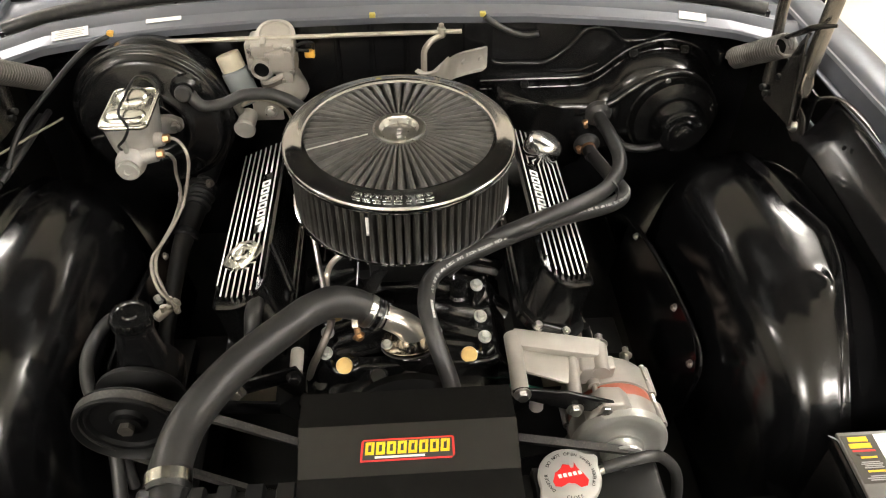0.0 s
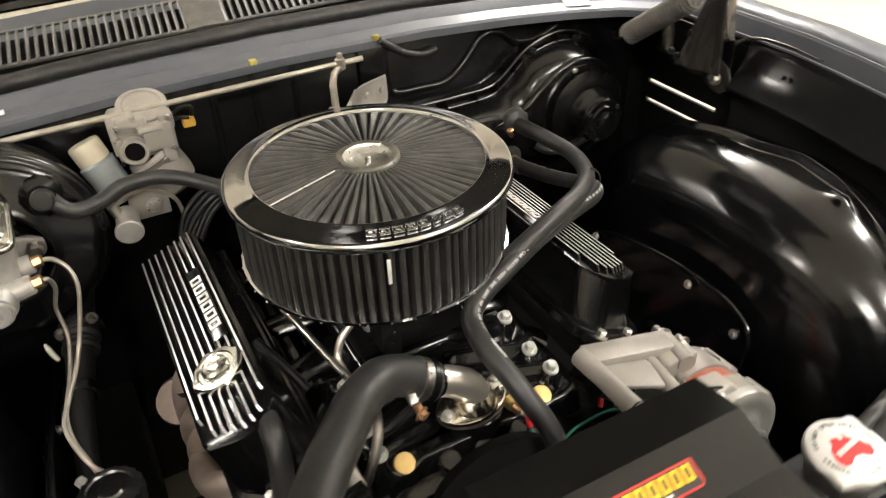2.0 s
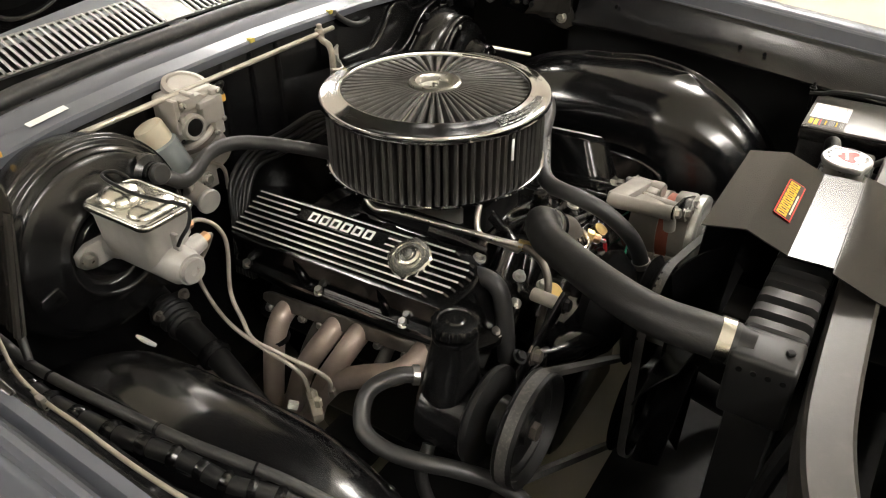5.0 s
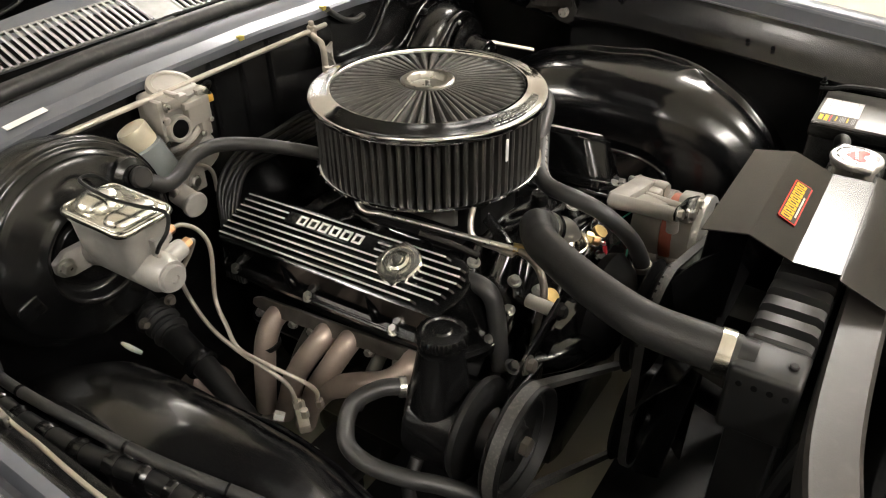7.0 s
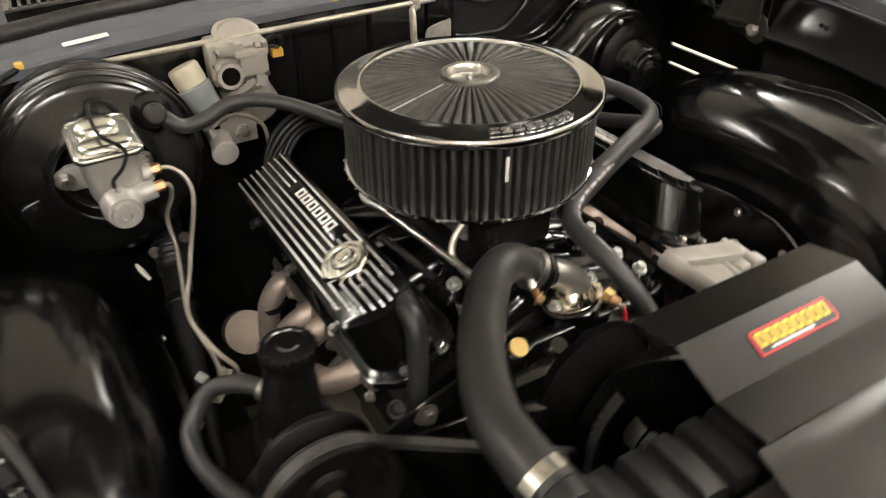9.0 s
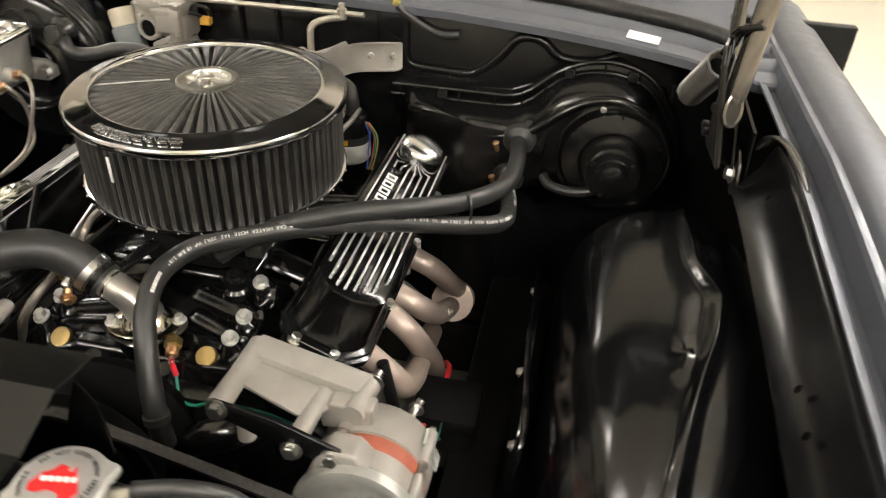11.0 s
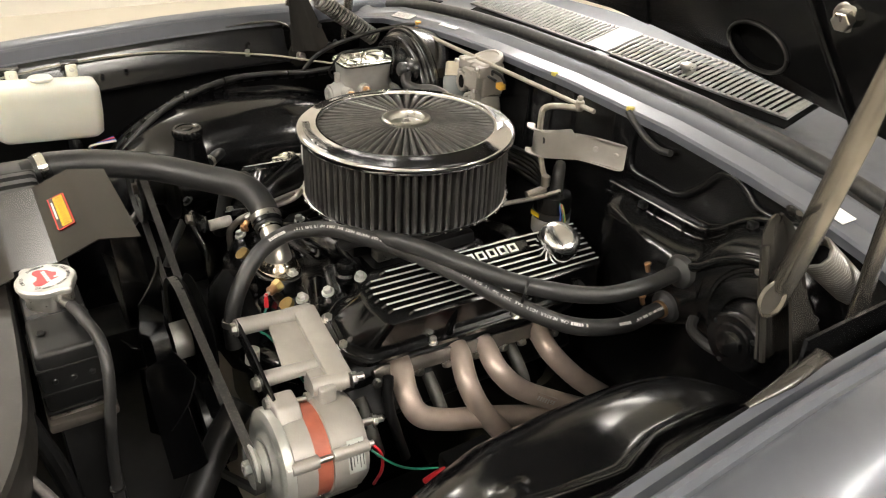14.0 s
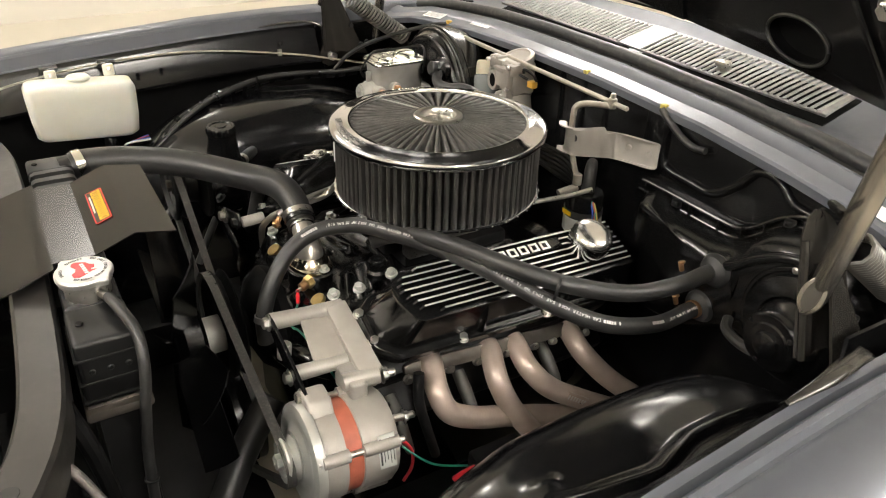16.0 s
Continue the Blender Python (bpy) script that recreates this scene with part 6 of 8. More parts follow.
def alternator_bracket():
    t = thing("alternator_bracket", (0.23, -0.29, 0.66), "pale cast alternator bracket with bolted bosses", "bracket")
    A0, A1 = Vector((0.150, -0.352, 0.722)), Vector((0.153, -0.246, 0.715))
    B0, B1 = Vector((0.230, -0.352, 0.686)), Vector((0.238, -0.274, 0.688))
    C0, C1 = Vector((0.278, -0.300, 0.687)), Vector((0.284, -0.250, 0.686))
    part("boss", tube([A0, A0.lerp(A1, 0.5), A1], [0.0125, 0.0115, 0.0130], 24, 3), "castpale", t)
    part("boss", tube([B0, B1], [0.0115, 0.0095], 20, 2), "castpale", t)
    part("boss", tube([C0, C1], 0.0125, 22, 2), "castpale", t)
    def quad(a, b, c, d, th):
        bm = bmesh.new()
        f = bm.faces.new([bm.verts.new(p) for p in (a, b, c, d)])
        f.normal_update()
        nrm = f.normal.copy()
        g = bmesh.ops.extrude_face_region(bm, geom=[f])
        vs = [v for v in g["geom"] if isinstance(v, bmesh.types.BMVert)]
        bmesh.ops.translate(bm, verts=vs, vec=nrm * th)
        bmesh.ops.bevel(bm, geom=bm.edges[:], offset=0.0025, segments=2, profile=0.5, affect="EDGES")
        return bm
    part("web_plate", quad(A0 + Vector((0.004, 0.040, -0.006)), B0 + Vector((0.004, 0.032, -0.002)), Vector((0.266, -0.268, 0.680)), A1 + Vector((0.006, -0.018, -0.006)), 0.006), "castpale", t, "recessed web of the casting")
    part("rear_rail", quad(A1 + Vector((-0.002, -0.026, 0.013)), C1 + Vector((-0.004, -0.026, 0.012)), C1 + Vector((0.004, 0.006, 0.012)), A1 + Vector((0.002, 0.006, 0.013)), -0.020), "castpale", t)
    part("rib", quad(B1 + Vector((-0.004, -0.006, 0.010)), C1 + Vector((-0.030, -0.018, 0.012)), C1 + Vector((-0.030, -0.018, -0.004)), B1 + Vector((-0.004, -0.006, -0.006)), 0.005), "castpale", t, "triangular stiffening rib")
    part("foot", prism([(-0.034, 0.004), (0.016, 0.004), (0.016, -0.018), (0.008, -0.030), (-0.044, -0.036), (-0.046, -0.016)], 0.024, Matrix.Translation((0.284, -0.272, 0.690)) @ Matrix.Rotation(radians(90), 4, "X"), 0.004, 3), "castpale", t)
    m = Matrix(((1, 0, 0, 0), (0, 0, -1, -0.350), (0, 1, 0, 0), (0, 0, 0, 1)))
    d = Vector((0.122, -0.042)).normalized()
    nn = Vector((-d.y, d.x)) * 0.0125
    a, b = Vector((0.146, 0.725)), Vector((0.281, 0.679))
    out = [a + nn * 0.8, Vector((0.21, 0.705)) + nn * 1.25, b + nn, b + d * 0.008, b - nn, Vector((0.22, 0.698)) - nn * 1.25, a - nn * 0.8, a - d * 0.008]
    part("strap", prism([(p.x, p.y) for p in out], 0.005, m, 0.0012), "satin", t, "black adjusting strap")
    for x, z in ((0.152, 0.723), (0.229, 0.682), (0.273, 0.681)):
        part("bolt", bolt((x, -0.355, z), (0, -1, 0.15), 0.0085, 0.008), "steel", t)
    part("bolt", join(bolt((0.286, -0.246, 0.686), (0.15, 1, 0), 0.009, 0.008), cyl((0.286, -0.247, 0.686), (0.15, 1, 0), 0.006, 0.020, 12)), "steel", t)
    part("spacer", cyl((0.176, -0.345, 0.675), (0, 0.1, 1), 0.010, 0.024, 16), "castpale", t)


alternator_bracket()


def pulley_belt(name, loops, w, label):
    """A belt round (x, z, radius, side) pulleys at one y."""
    y, rims = loops
    hull = []
    for x, z, r in rims:
        for k in range(48):
            a = 2 * math.pi * k / 48
            hull.append((x + r * math.cos(a), z + r * math.sin(a)))
    pts = sorted(set(hull))
    def half(ps):
        out = []
        for p in ps:
            while len(out) > 1 and (out[-1][0] - out[-2][0]) * (p[1] - out[-2][1]) - (out[-1][1] - out[-2][1]) * (p[0] - out[-2][0]) <= 0:
                out.pop()
            out.append(p)
        return out[:-1]
    ring = half(pts) + half(pts[::-1])
    bm = bmesh.new()
    n = len(ring)
    vs = []
    for i in range(n):
        p, q = Vector(ring[i - 1]), Vector(ring[(i + 1) % n])
        d = (q - p).normalized()
        nr = Vector((d.y, -d.x))
        o = Vector(ring[i])
        vs.append([bm.verts.new((o.x + nr.x * h, y + dy, o.y + nr.y * h)) for dy, h in ((-w / 2, 0), (w / 2, 0), (w / 2 * 0.7, -0.008), (-w / 2 * 0.7, -0.008))])
    for i in range(n):
        a, b = vs[i], vs[(i + 1) % n]
        for k in range(4):
            bm.faces.new((a[k], a[(k + 1) % 4], b[(k + 1) % 4], b[k]))
    return solo(name, bm, "belt", label, "drive belt", "drive belts")


pulley_belt("drive_belt", (-0.3955, [(0.300, 0.604, 0.0315), (0.0, 0.635, 0.087), (0.0, 0.446, 0.086)]), 0.0125, "worn grey alternator drive belt")
pulley_belt("drive_belt", (-0.364, [(-0.374, 0.715, 0.0685), (0.0, 0.446, 0.083)]), 0.0125, "worn grey power steering drive belt")


def steering_pump():
    t = thing("steering_pump", (-0.37, -0.30, 0.63), "black power steering pump with a ribbed filler cap and pulley", "steering pump")
    part("can", lathe([(0, 0), (0.036, 0), (0.045, 0.006), (0.048, 0.02), (0.048, 0.062), (0.051, 0.064), (0.051, 0.070), (0.0, 0.072)], (-0.372, -0.232, 0.690), (0.02, -1, 0), 40), "satin", t)
    part("neck", tube([(-0.374, -0.262, 0.700), (-0.371, -0.263, 0.752), (-0.367, -0.263, 0.800)], [0.042, 0.033, 0.0255], 30, 4, 0.9), "satin", t)
    part("neck_rim", lathe([(0.020, 0), (0.0262, 0), (0.0270, 0.003), (0.0262, 0.006), (0.020, 0.006)], (-0.3665, -0.263, 0.797), (0.03, 0, 1), 32), "satin", t)
    part("filler_cap", lathe([(0, 0), (0.025, 0), (0.0272, 0.003), (0.0272, 0.012), (0.0255, 0.015), (0.021, 0.0155), (0.0195, 0.0138), (0.011, 0.0142), (0.009, 0.016), (0, 0.016)], (-0.3662, -0.263, 0.805), (0.03, 0, 1), 144, lambda a, i: 1 + 0.045 * max(-0.3, math.cos(20 * a)) if i in (1, 2, 3, 4) else 1), "plastic", t, "black ribbed cap")
    part("front_plate", lathe([(0, 0), (0.058, 0), (0.061, 0.004), (0.061, 0.010), (0.055, 0.014), (0.03, 0.020), (0.022, 0.05), (0, 0.05)], (-0.370, -0.304, 0.704), (0.0, -1, 0), 40), "matt", t)
    part("pulley", lathe([(0.0, 0.0), (0.060, 0.0), (0.066, 0.0), (0.068, 0.002), (0.060, 0.010), (0.068, 0.018), (0.0675, 0.023), (0.0655, 0.024), (0.0630, 0.021), (0.0600, 0.012), (0.0560, 0.011), (0.0535, 0.014), (0.0510, 0.014), (0.0480, 0.008), (0.0250, 0.006), (0.0200, 0.010), (0.0190, 0.016), (0.0, 0.016)], (-0.374, -0.352, 0.715), (0.0, -1, 0), 56), "matt", t)
    part("pulley_nut", lathe([(0, 0), (0.011, 0), (0.011, 0.008), (0, 0.009)], (-0.374, -0.368, 0.715), (0, -1, 0), 6), "flangesteel", t)
    for p, q in (((-0.16, -0.302, 0.725), (-0.325, -0.302, 0.668)), ((-0.20, -0.30, 0.645), (-0.32, -0.30, 0.66))):
        a, b = Vector(p), Vector(q)
        d = (b - a)
        part("bracket_arm", box((a + b) / 2, (d.length + 0.02, 0.006, 0.026), 0.002, Matrix.Rotation(-math.atan2(d.z, d.x), 4, "Y")), "satin", t)
    part("bolt", bolt((-0.243, -0.306, 0.696), (0, -1, 0.1), 0.009, 0.009), "flangesteel", t, "plated bracket bolt")
    part("washer", cyl((-0.243, -0.302, 0.696), (0, -1, 0.1), 0.0145, 0.003, 20, 0.0005), "flangesteel", t)
    part("spacer", cyl((-0.158, -0.298, 0.72), (0, 1, 0.05), 0.0095, 0.04, 18), "castpale", t, "pale spacer tube")
    part("bolt", bolt((-0.158, -0.306, 0.722), (0, -1, 0.1), 0.0085, 0.008), "matt", t)
    part("bolt", bolt((-0.275, -0.300, 0.715), (0, -0.6, 0.8), 0.007, 0.007), "matt", t)
    return t


steering_pump()
hose("steering_hose", [(-0.385, -0.225, 0.735), (-0.405, -0.205, 0.738), (-0.435, -0.188, 0.728), (-0.462, -0.200, 0.703), (-0.468, -0.235, 0.694), (-0.456, -0.278, 0.687), (-0.436, -0.31, 0.675), (-0.41, -0.36, 0.65), (-0.40, -0.42, 0.60)], 0.0098, "black power steering return hose in a loop", ((0.02, 0.008, "steel"),))
hose("steering_hose", [(-0.41, -0.255, 0.66), (-0.435, -0.26, 0.63), (-0.44, -0.29, 0.57), (-0.43, -0.33, 0.50)], 0.008, "thin black power steering pressure hose")

# cooling fan
def fan():
    t = thing("cooling_fan", (0, -0.455, 0.62), "black engine cooling fan behind the radiator", "fan")
    part("hub", lathe([(0, 0), (0.05, 0), (0.055, 0.006), (0.05, 0.03), (0.03, 0.04), (0, 0.042)], (0, -0.42, 0.62), (0, -1, 0), 36), "satin", t)
    part("spacer", cyl((0, -0.385, 0.62), (0, -1, 0), 0.03, 0.04), "alloy", t)
    for k in range(7):
        a0 = 2 * math.pi * k / 7 + 0.2
        def at(u, v):
            r = lerp(0.045, 0.20, u)
            a = a0 + lerp(-0.22, 0.22, v) * (1.0 - 0.25 * u)
            return (r * math.cos(a), -0.448 + lerp(-0.022, 0.022, v) + 0.006 * math.sin(math.pi * v), 0.62 + r * math.sin(a))
        part("blade", sheet(at, 8, 6, 0.002), "satin", t)


fan()


def radiator():
    t = thing("radiator", (0, -0.565, 0.34), "black painted radiator with a ribbed top tank", "radiator")
    x0, x1 = -0.236, 0.186
    sec = [(-0.534, 0.742), (-0.534, 0.835), (-0.536, 0.842), (-0.542, 0.845), (-0.566, 0.8455), (-0.590, 0.845), (-0.596, 0.842), (-0.598, 0.835), (-0.598, 0.742)]
    ribs = (-0.212, -0.182, -0.150, -0.117, -0.083, -0.045, 0.0, 0.045, 0.085, 0.12)
    xs = sorted(set([x0, x0 + 0.004, x1 - 0.004, x1] + [r + d for r in ribs for d in (-0.0075, -0.005, 0.005, 0.0075)]))
    bm = bmesh.new()
    rings = []
    for x in xs:
        k = 1.0
        dz = 0.0
        for r in ribs:
            if abs(x - r) < 0.0055:
                dz = -0.009
        end = 0.004 if x in (x0, x1) else 0.0
        rings.append([bm.verts.new((x, y + (0.003 if y > -0.566 else -0.003) * (-end / 0.004 if end else 0) + (0.003 if dz and y < -0.566 else -0.003 if dz and y > -0.566 else 0), z + (dz if z > 0.80 else 0) - (end if z > 0.80 else 0))) for y, z in sec])
    for a, b in zip(rings, rings[1:]):
        for k in range(len(sec) - 1):
            bm.faces.new((a[k], a[k + 1], b[k + 1], b[k]))
    bm.faces.new(rings[0]); bm.faces.new(rings[-1][::-1])
    part("top_tank", bm, "tank", t, "", 30)
    part("core", box((-0.025, -0.566, 0.55), (0.44, 0.05, 0.38), 0.003), "matt", t)
    part("bottom_tank", box((-0.025, -0.566, 0.33), (0.44, 0.066, 0.07), 0.01), "tank", t)
    for x, sx in ((-0.262, -1), (0.224, 1)):
        part("side_bracket", box((x - sx * 0.008, -0.566, 0.56), (0.032, 0.050, 0.40), 0.004), "matt", t)
        part("end_cap", box((x, -0.566, 0.804), (0.056 if sx < 0 else 0.078, 0.066, 0.080), 0.006, None, 3), "tank", t)
        for dy, z in ((-0.02, 0.8462), (0.022, 0.8462)):
            part("rivet", cyl((x, -0.566 + dy, z - 0.002), (0, 0, 1), 0.0045, 0.003, 12, 0.001), "matt", t)
        if sx > 0:
            part("seam_strip", box((x + 0.0285, -0.566, 0.745), (0.003, 0.066, 0.016), 0.001), "steel", t)
    for z in (0.822, 0.790, 0.765):
        part("end_moulding", box((0.224, -0.566, z), (0.081, 0.071, 0.004), 0.0018), "tank", t)
    for y in (-0.585, -0.566, -0.547):
        part("rivet", cyl((0.2625, y, 0.806), (1, 0, 0), 0.0035, 0.003, 10, 0.001), "tank", t)
    part("side_plate", box((0.226, -0.566, 0.742), (0.076, 0.074, 0.014), 0.004), "flangesteel", t, "dull bare solder flange")
    for y in (-0.588, -0.574, -0.560, -0.546):
        # dark discs paint the shade of the end holes
        part("end_hole_shade", cyl((-0.2903, y, 0.828), (-1, 0, 0), 0.0032, 0.0014, 12, 0.0003), "dark", t)
    part("hose_neck", tube([(-0.258, -0.55, 0.828), (-0.260, -0.51, 0.833)], 0.0225, 20, 2), "tank", t)
    part("filler_neck", lathe([(0, 0), (0.026, 0), (0.026, 0.022), (0.030, 0.024), (0.030, 0.028), (0, 0.028)], (0.159, -0.5665, 0.838), (0, 0, 1), 30), "steel", t, "bright filler neck")
    part("overflow_pipe", tube([(0.18, -0.556, 0.853), (0.205, -0.548, 0.856)], 0.005, 10), "steel", t)
    return t


rad_unit = radiator()
hose("overflow_hose", [(0.200, -0.549, 0.856), (0.236, -0.543, 0.861), (0.268, -0.533, 0.845), (0.292, -0.535, 0.81), (0.300, -0.545, 0.75), (0.298, -0.552, 0.68), (0.292, -0.555, 0.58), (0.29, -0.555, 0.48)], 0.0064, "thin black overflow hose from the radiator neck", ((0.75, 0.003, "wire_black"),))


def radiator_cap():
    c = Vector((0.159, -0.5665, 0.866))
    ears = lambda a, i: 1.0 + (0.22 * max(0, math.cos(2 * (a - 0.6))) ** 14 if i in (1, 2, 3, 4) else 0)
    t = part("radiator_cap", lathe([(0, 0), (0.0305, 0), (0.0325, 0.003), (0.0325, 0.007), (0.031, 0.009), (0.027, 0.0098), (0, 0.0102)], c, (0, 0, 1), 64, ears), "brushed", rad_unit, "silver pressure cap with a red printed shape")
    top = c + Vector((0, 0, 0.0104))
    out = [(-0.019, -0.006), (-0.015, 0.004), (-0.009, 0.008), (-0.006, 0.013), (0.001, 0.012), (0.002, 0.0085), (0.005, 0.0085), (0.0065, 0.0145), (0.009, 0.008), (0.014, 0.002), (0.0185, -0.006), (0.016, -0.012), (0.009, -0.0135), (0.004, -0.009), (-0.003, -0.008), (-0.011, -0.012), (-0.017, -0.011)]
    part("printed_map", prism([(x * 0.98, y) for x, y in out], 0.0003, Matrix.Translation(top + Vector((0, 0, -0.0002))), 0), "red_ink", t, "red printed shape")
    for k in range(5):
        part("printed_mark", box(top + Vector((-0.0105 + 0.0052 * k, -0.0005 + 0.0008 * k, 0.0003)), (0.0036, 0.0042, 0.0003), 0, Matrix.Rotation(0.15, 4, "Z")), "white", t)
    for word, mid, inward in (("DO NOT OPEN WHEN HOT", 72, 1), ("DANGER", 198, 1), ("CLOSE", 272, -1), ("OPEN", 345, -1)):
        n = len(word)
        for k, ch in enumerate(word):
            if ch == " ":
                continue
            a = radians(mid - inward * (k - (n - 1) / 2) * 8.2)
            p = top + Vector((0.0245 * math.cos(a), 0.0245 * math.sin(a), 0.0))
            letters(ch, 0.0048, Matrix.Translation(p) @ Matrix.Rotation(a - inward * math.pi / 2, 4, "Z"), "black_ink", t)
    return t


radiator_cap()


# cover panel with its sticker
def cover_panel():
    t = thing("radiator_cover", (0, -0.55, 0.85), "folded black radiator cover panel with a red and yellow sticker", "cover panel")
    def run(sec, xa, xb, taper=0.0):
        n = len(sec) - 1
        def at(u, v):
            k = min(int(u * n + 1e-6), n - 1)
            f = u * n - k
            w = taper * u
            return (lerp(xa - w, xb + w, v), lerp(sec[k][0], sec[k + 1][0], f), lerp(sec[k][1], sec[k + 1][1], f))
        return sheet(at, n * 2, 4, 0.0016)
    part("rear_fold", run([(-0.449, 0.875), (-0.4985, 0.8845)], -0.119, 0.112), "panel", t)
    part("sticker_face", run([(-0.4985, 0.8845), (-0.548, 0.8655)], -0.1185, 0.1125), "panel", t)
    part("top_face", run([(-0.548, 0.8655), (-0.597, 0.8660)], -0.1185, 0.112), "panel", t)
    part("front_fold", run([(-0.596, 0.8665), (-0.598, 0.867), (-0.640, 0.853), (-0.668, 0.847)], -0.128, 0.125, 0.012), "panel", t)
    f0, f1 = Vector((0, -0.4985, 0.8845)), Vector((0, -0.548, 0.8655))
    Y = (f0 - f1).normalized()
    m = Matrix((Vector((1, 0, 0)), Y, Vector((1, 0, 0)).cross(Y))).transposed().to_4x4()
    c = (f0 + f1) / 2 + m.to_3x3() @ Vector((-0.005, -0.0012, 0.0012))
    sh = lambda pts, h, z: prism(pts, h, Matrix.Translation(c + m.to_3x3() @ Vector((0, 0, z))) @ m, 0)
    st = part("sticker", sh([(-0.0495, -0.0115), (0.046, -0.0115), (0.0495, -0.008), (0.0495, 0.0105), (0.047, 0.0115), (-0.045, 0.0115), (-0.0475, 0.009)], 0.0003, 0), "red_ink", t, "red sticker with yellow block shapes")
    part("sticker_field", sh([(-0.0472, -0.0097), (0.0472, -0.0097), (0.0472, 0.0097), (-0.0448, 0.0097)], 0.0002, 0.0003), "black_ink", st)
    # yellow block shapes, one for each character of the mark
    for k in range(8):
        x = -0.0395 + k * 0.01125
        w = 0.0047
        lo = -0.0045
        for pts in ([(-w, lo), (-w + 0.0028, lo), (-w + 0.0043, 0.0085), (-w + 0.0012, 0.0085)], [(w - 0.003, lo), (w - 0.0002, lo), (w + 0.001, 0.0085), (w - 0.002, 0.0085)], [(-w + 0.003, 0.0056), (w - 0.003, 0.0056), (w - 0.002, 0.0085), (-w + 0.003, 0.0085)], [(-w + 0.002, lo), (w - 0.002, lo), (w - 0.002, lo + 0.003), (-w + 0.002, lo + 0.003)]):
            part("sticker_block", sh([(x + a, b) for a, b in pts], 0.0002, 0.0005), "yellow_ink", st)
    part("sticker_bar", sh([(-0.034, -0.0083), (0.018, -0.0083), (0.018, -0.0062), (-0.034, -0.0062)], 0.0002, 0.0005), "white", st)
    return t


cover_panel()


# upper radiator support bar
def support_bar():
    t = thing("support_bar", (0, -0.64, 0.80), "worn black upper radiator support bar", "support bar")
    mid = [(-0.72, -0.775), (-0.62, -0.745), (-0.52, -0.706), (-0.44, -0.664), (-0.37, -0.645), (-0.28, -0.636), (-0.1, -0.632), (0.1, -0.632), (0.28, -0.637), (0.37, -0.648), (0.44, -0.672), (0.52, -0.712), (0.62, -0.745), (0.72, -0.775)]
    line = spline([(x, y, 0.840) for x, y in mid], 4)
    prof = [(0.027, -0.05), (0.027, -0.005), (0.0235, 0.0), (-0.0135, 0.0), (-0.018, -0.005), (-0.020, -0.05)]
    def at(u, v):
        i = min(int(v * (len(line) - 1) + 0.5), len(line) - 1)
        d = (line[min(i + 1, len(line) - 1)] - line[max(i - 1, 0)]).normalized()
        nr = Vector((-d.y, d.x, 0))
        o, h = prof[min(int(u * 5 + 0.5), 5)]
        return line[i] + nr * o + Vector((0, 0, h))
    part("bar", sheet(at, 5, len(line) - 1, 0.002), "bar", t, "", 30)
    for x in (-0.447, 0.447):
        # black disc stands in for the shade of the bar's hole
        part("hole", cyl((x, -0.672, 0.8388), (0, 0, 1), 0.009, 0.0018, 20, 0.0003), "black_ink", t)
    part("front_panel", sheet(lambda u, v: (lerp(-0.72, 0.72, v), -0.80 + 0.05 * math.sin(math.pi * v), lerp(0.80, 0.35, u)), 4, 12, 0.003), "matt", t)
    for s in (1, -1):
        part("side_panel", sheet(lambda u, v: (s * lerp(0.29, 0.70, v), -0.63 - 0.09 * v, lerp(0.80, 0.36, u)), 6, 10, 0.003), "matt", t)
        part("strut", tube([(s * 0.30, -0.62, 0.80), (s * 0.31, -0.60, 0.70), (s * 0.315, -0.585, 0.50)], 0.010, 10, 4), "matt", t)
    return t


support_bar()
solo("earth_strap", tube([(0.365, -0.645, 0.806), (0.373, -0.637, 0.80), (0.395, -0.62, 0.785), (0.422, -0.602, 0.76), (0.445, -0.575, 0.72), (0.46, -0.55, 0.66)], 0.0052, 12, 8), "braid", "braided grey sleeve with coloured wires at its end", "wire sleeve")
for k, mt2 in enumerate(("red", "blue")):
    solo("wire", tube([(0.366 + 0.004 * k, -0.644, 0.806 + 0.003 * k), (0.358 + 0.006 * k, -0.652, 0.810)], 0.003, 8), mt2, "short coloured wire end at the sleeve", "wire", "sleeve wires")


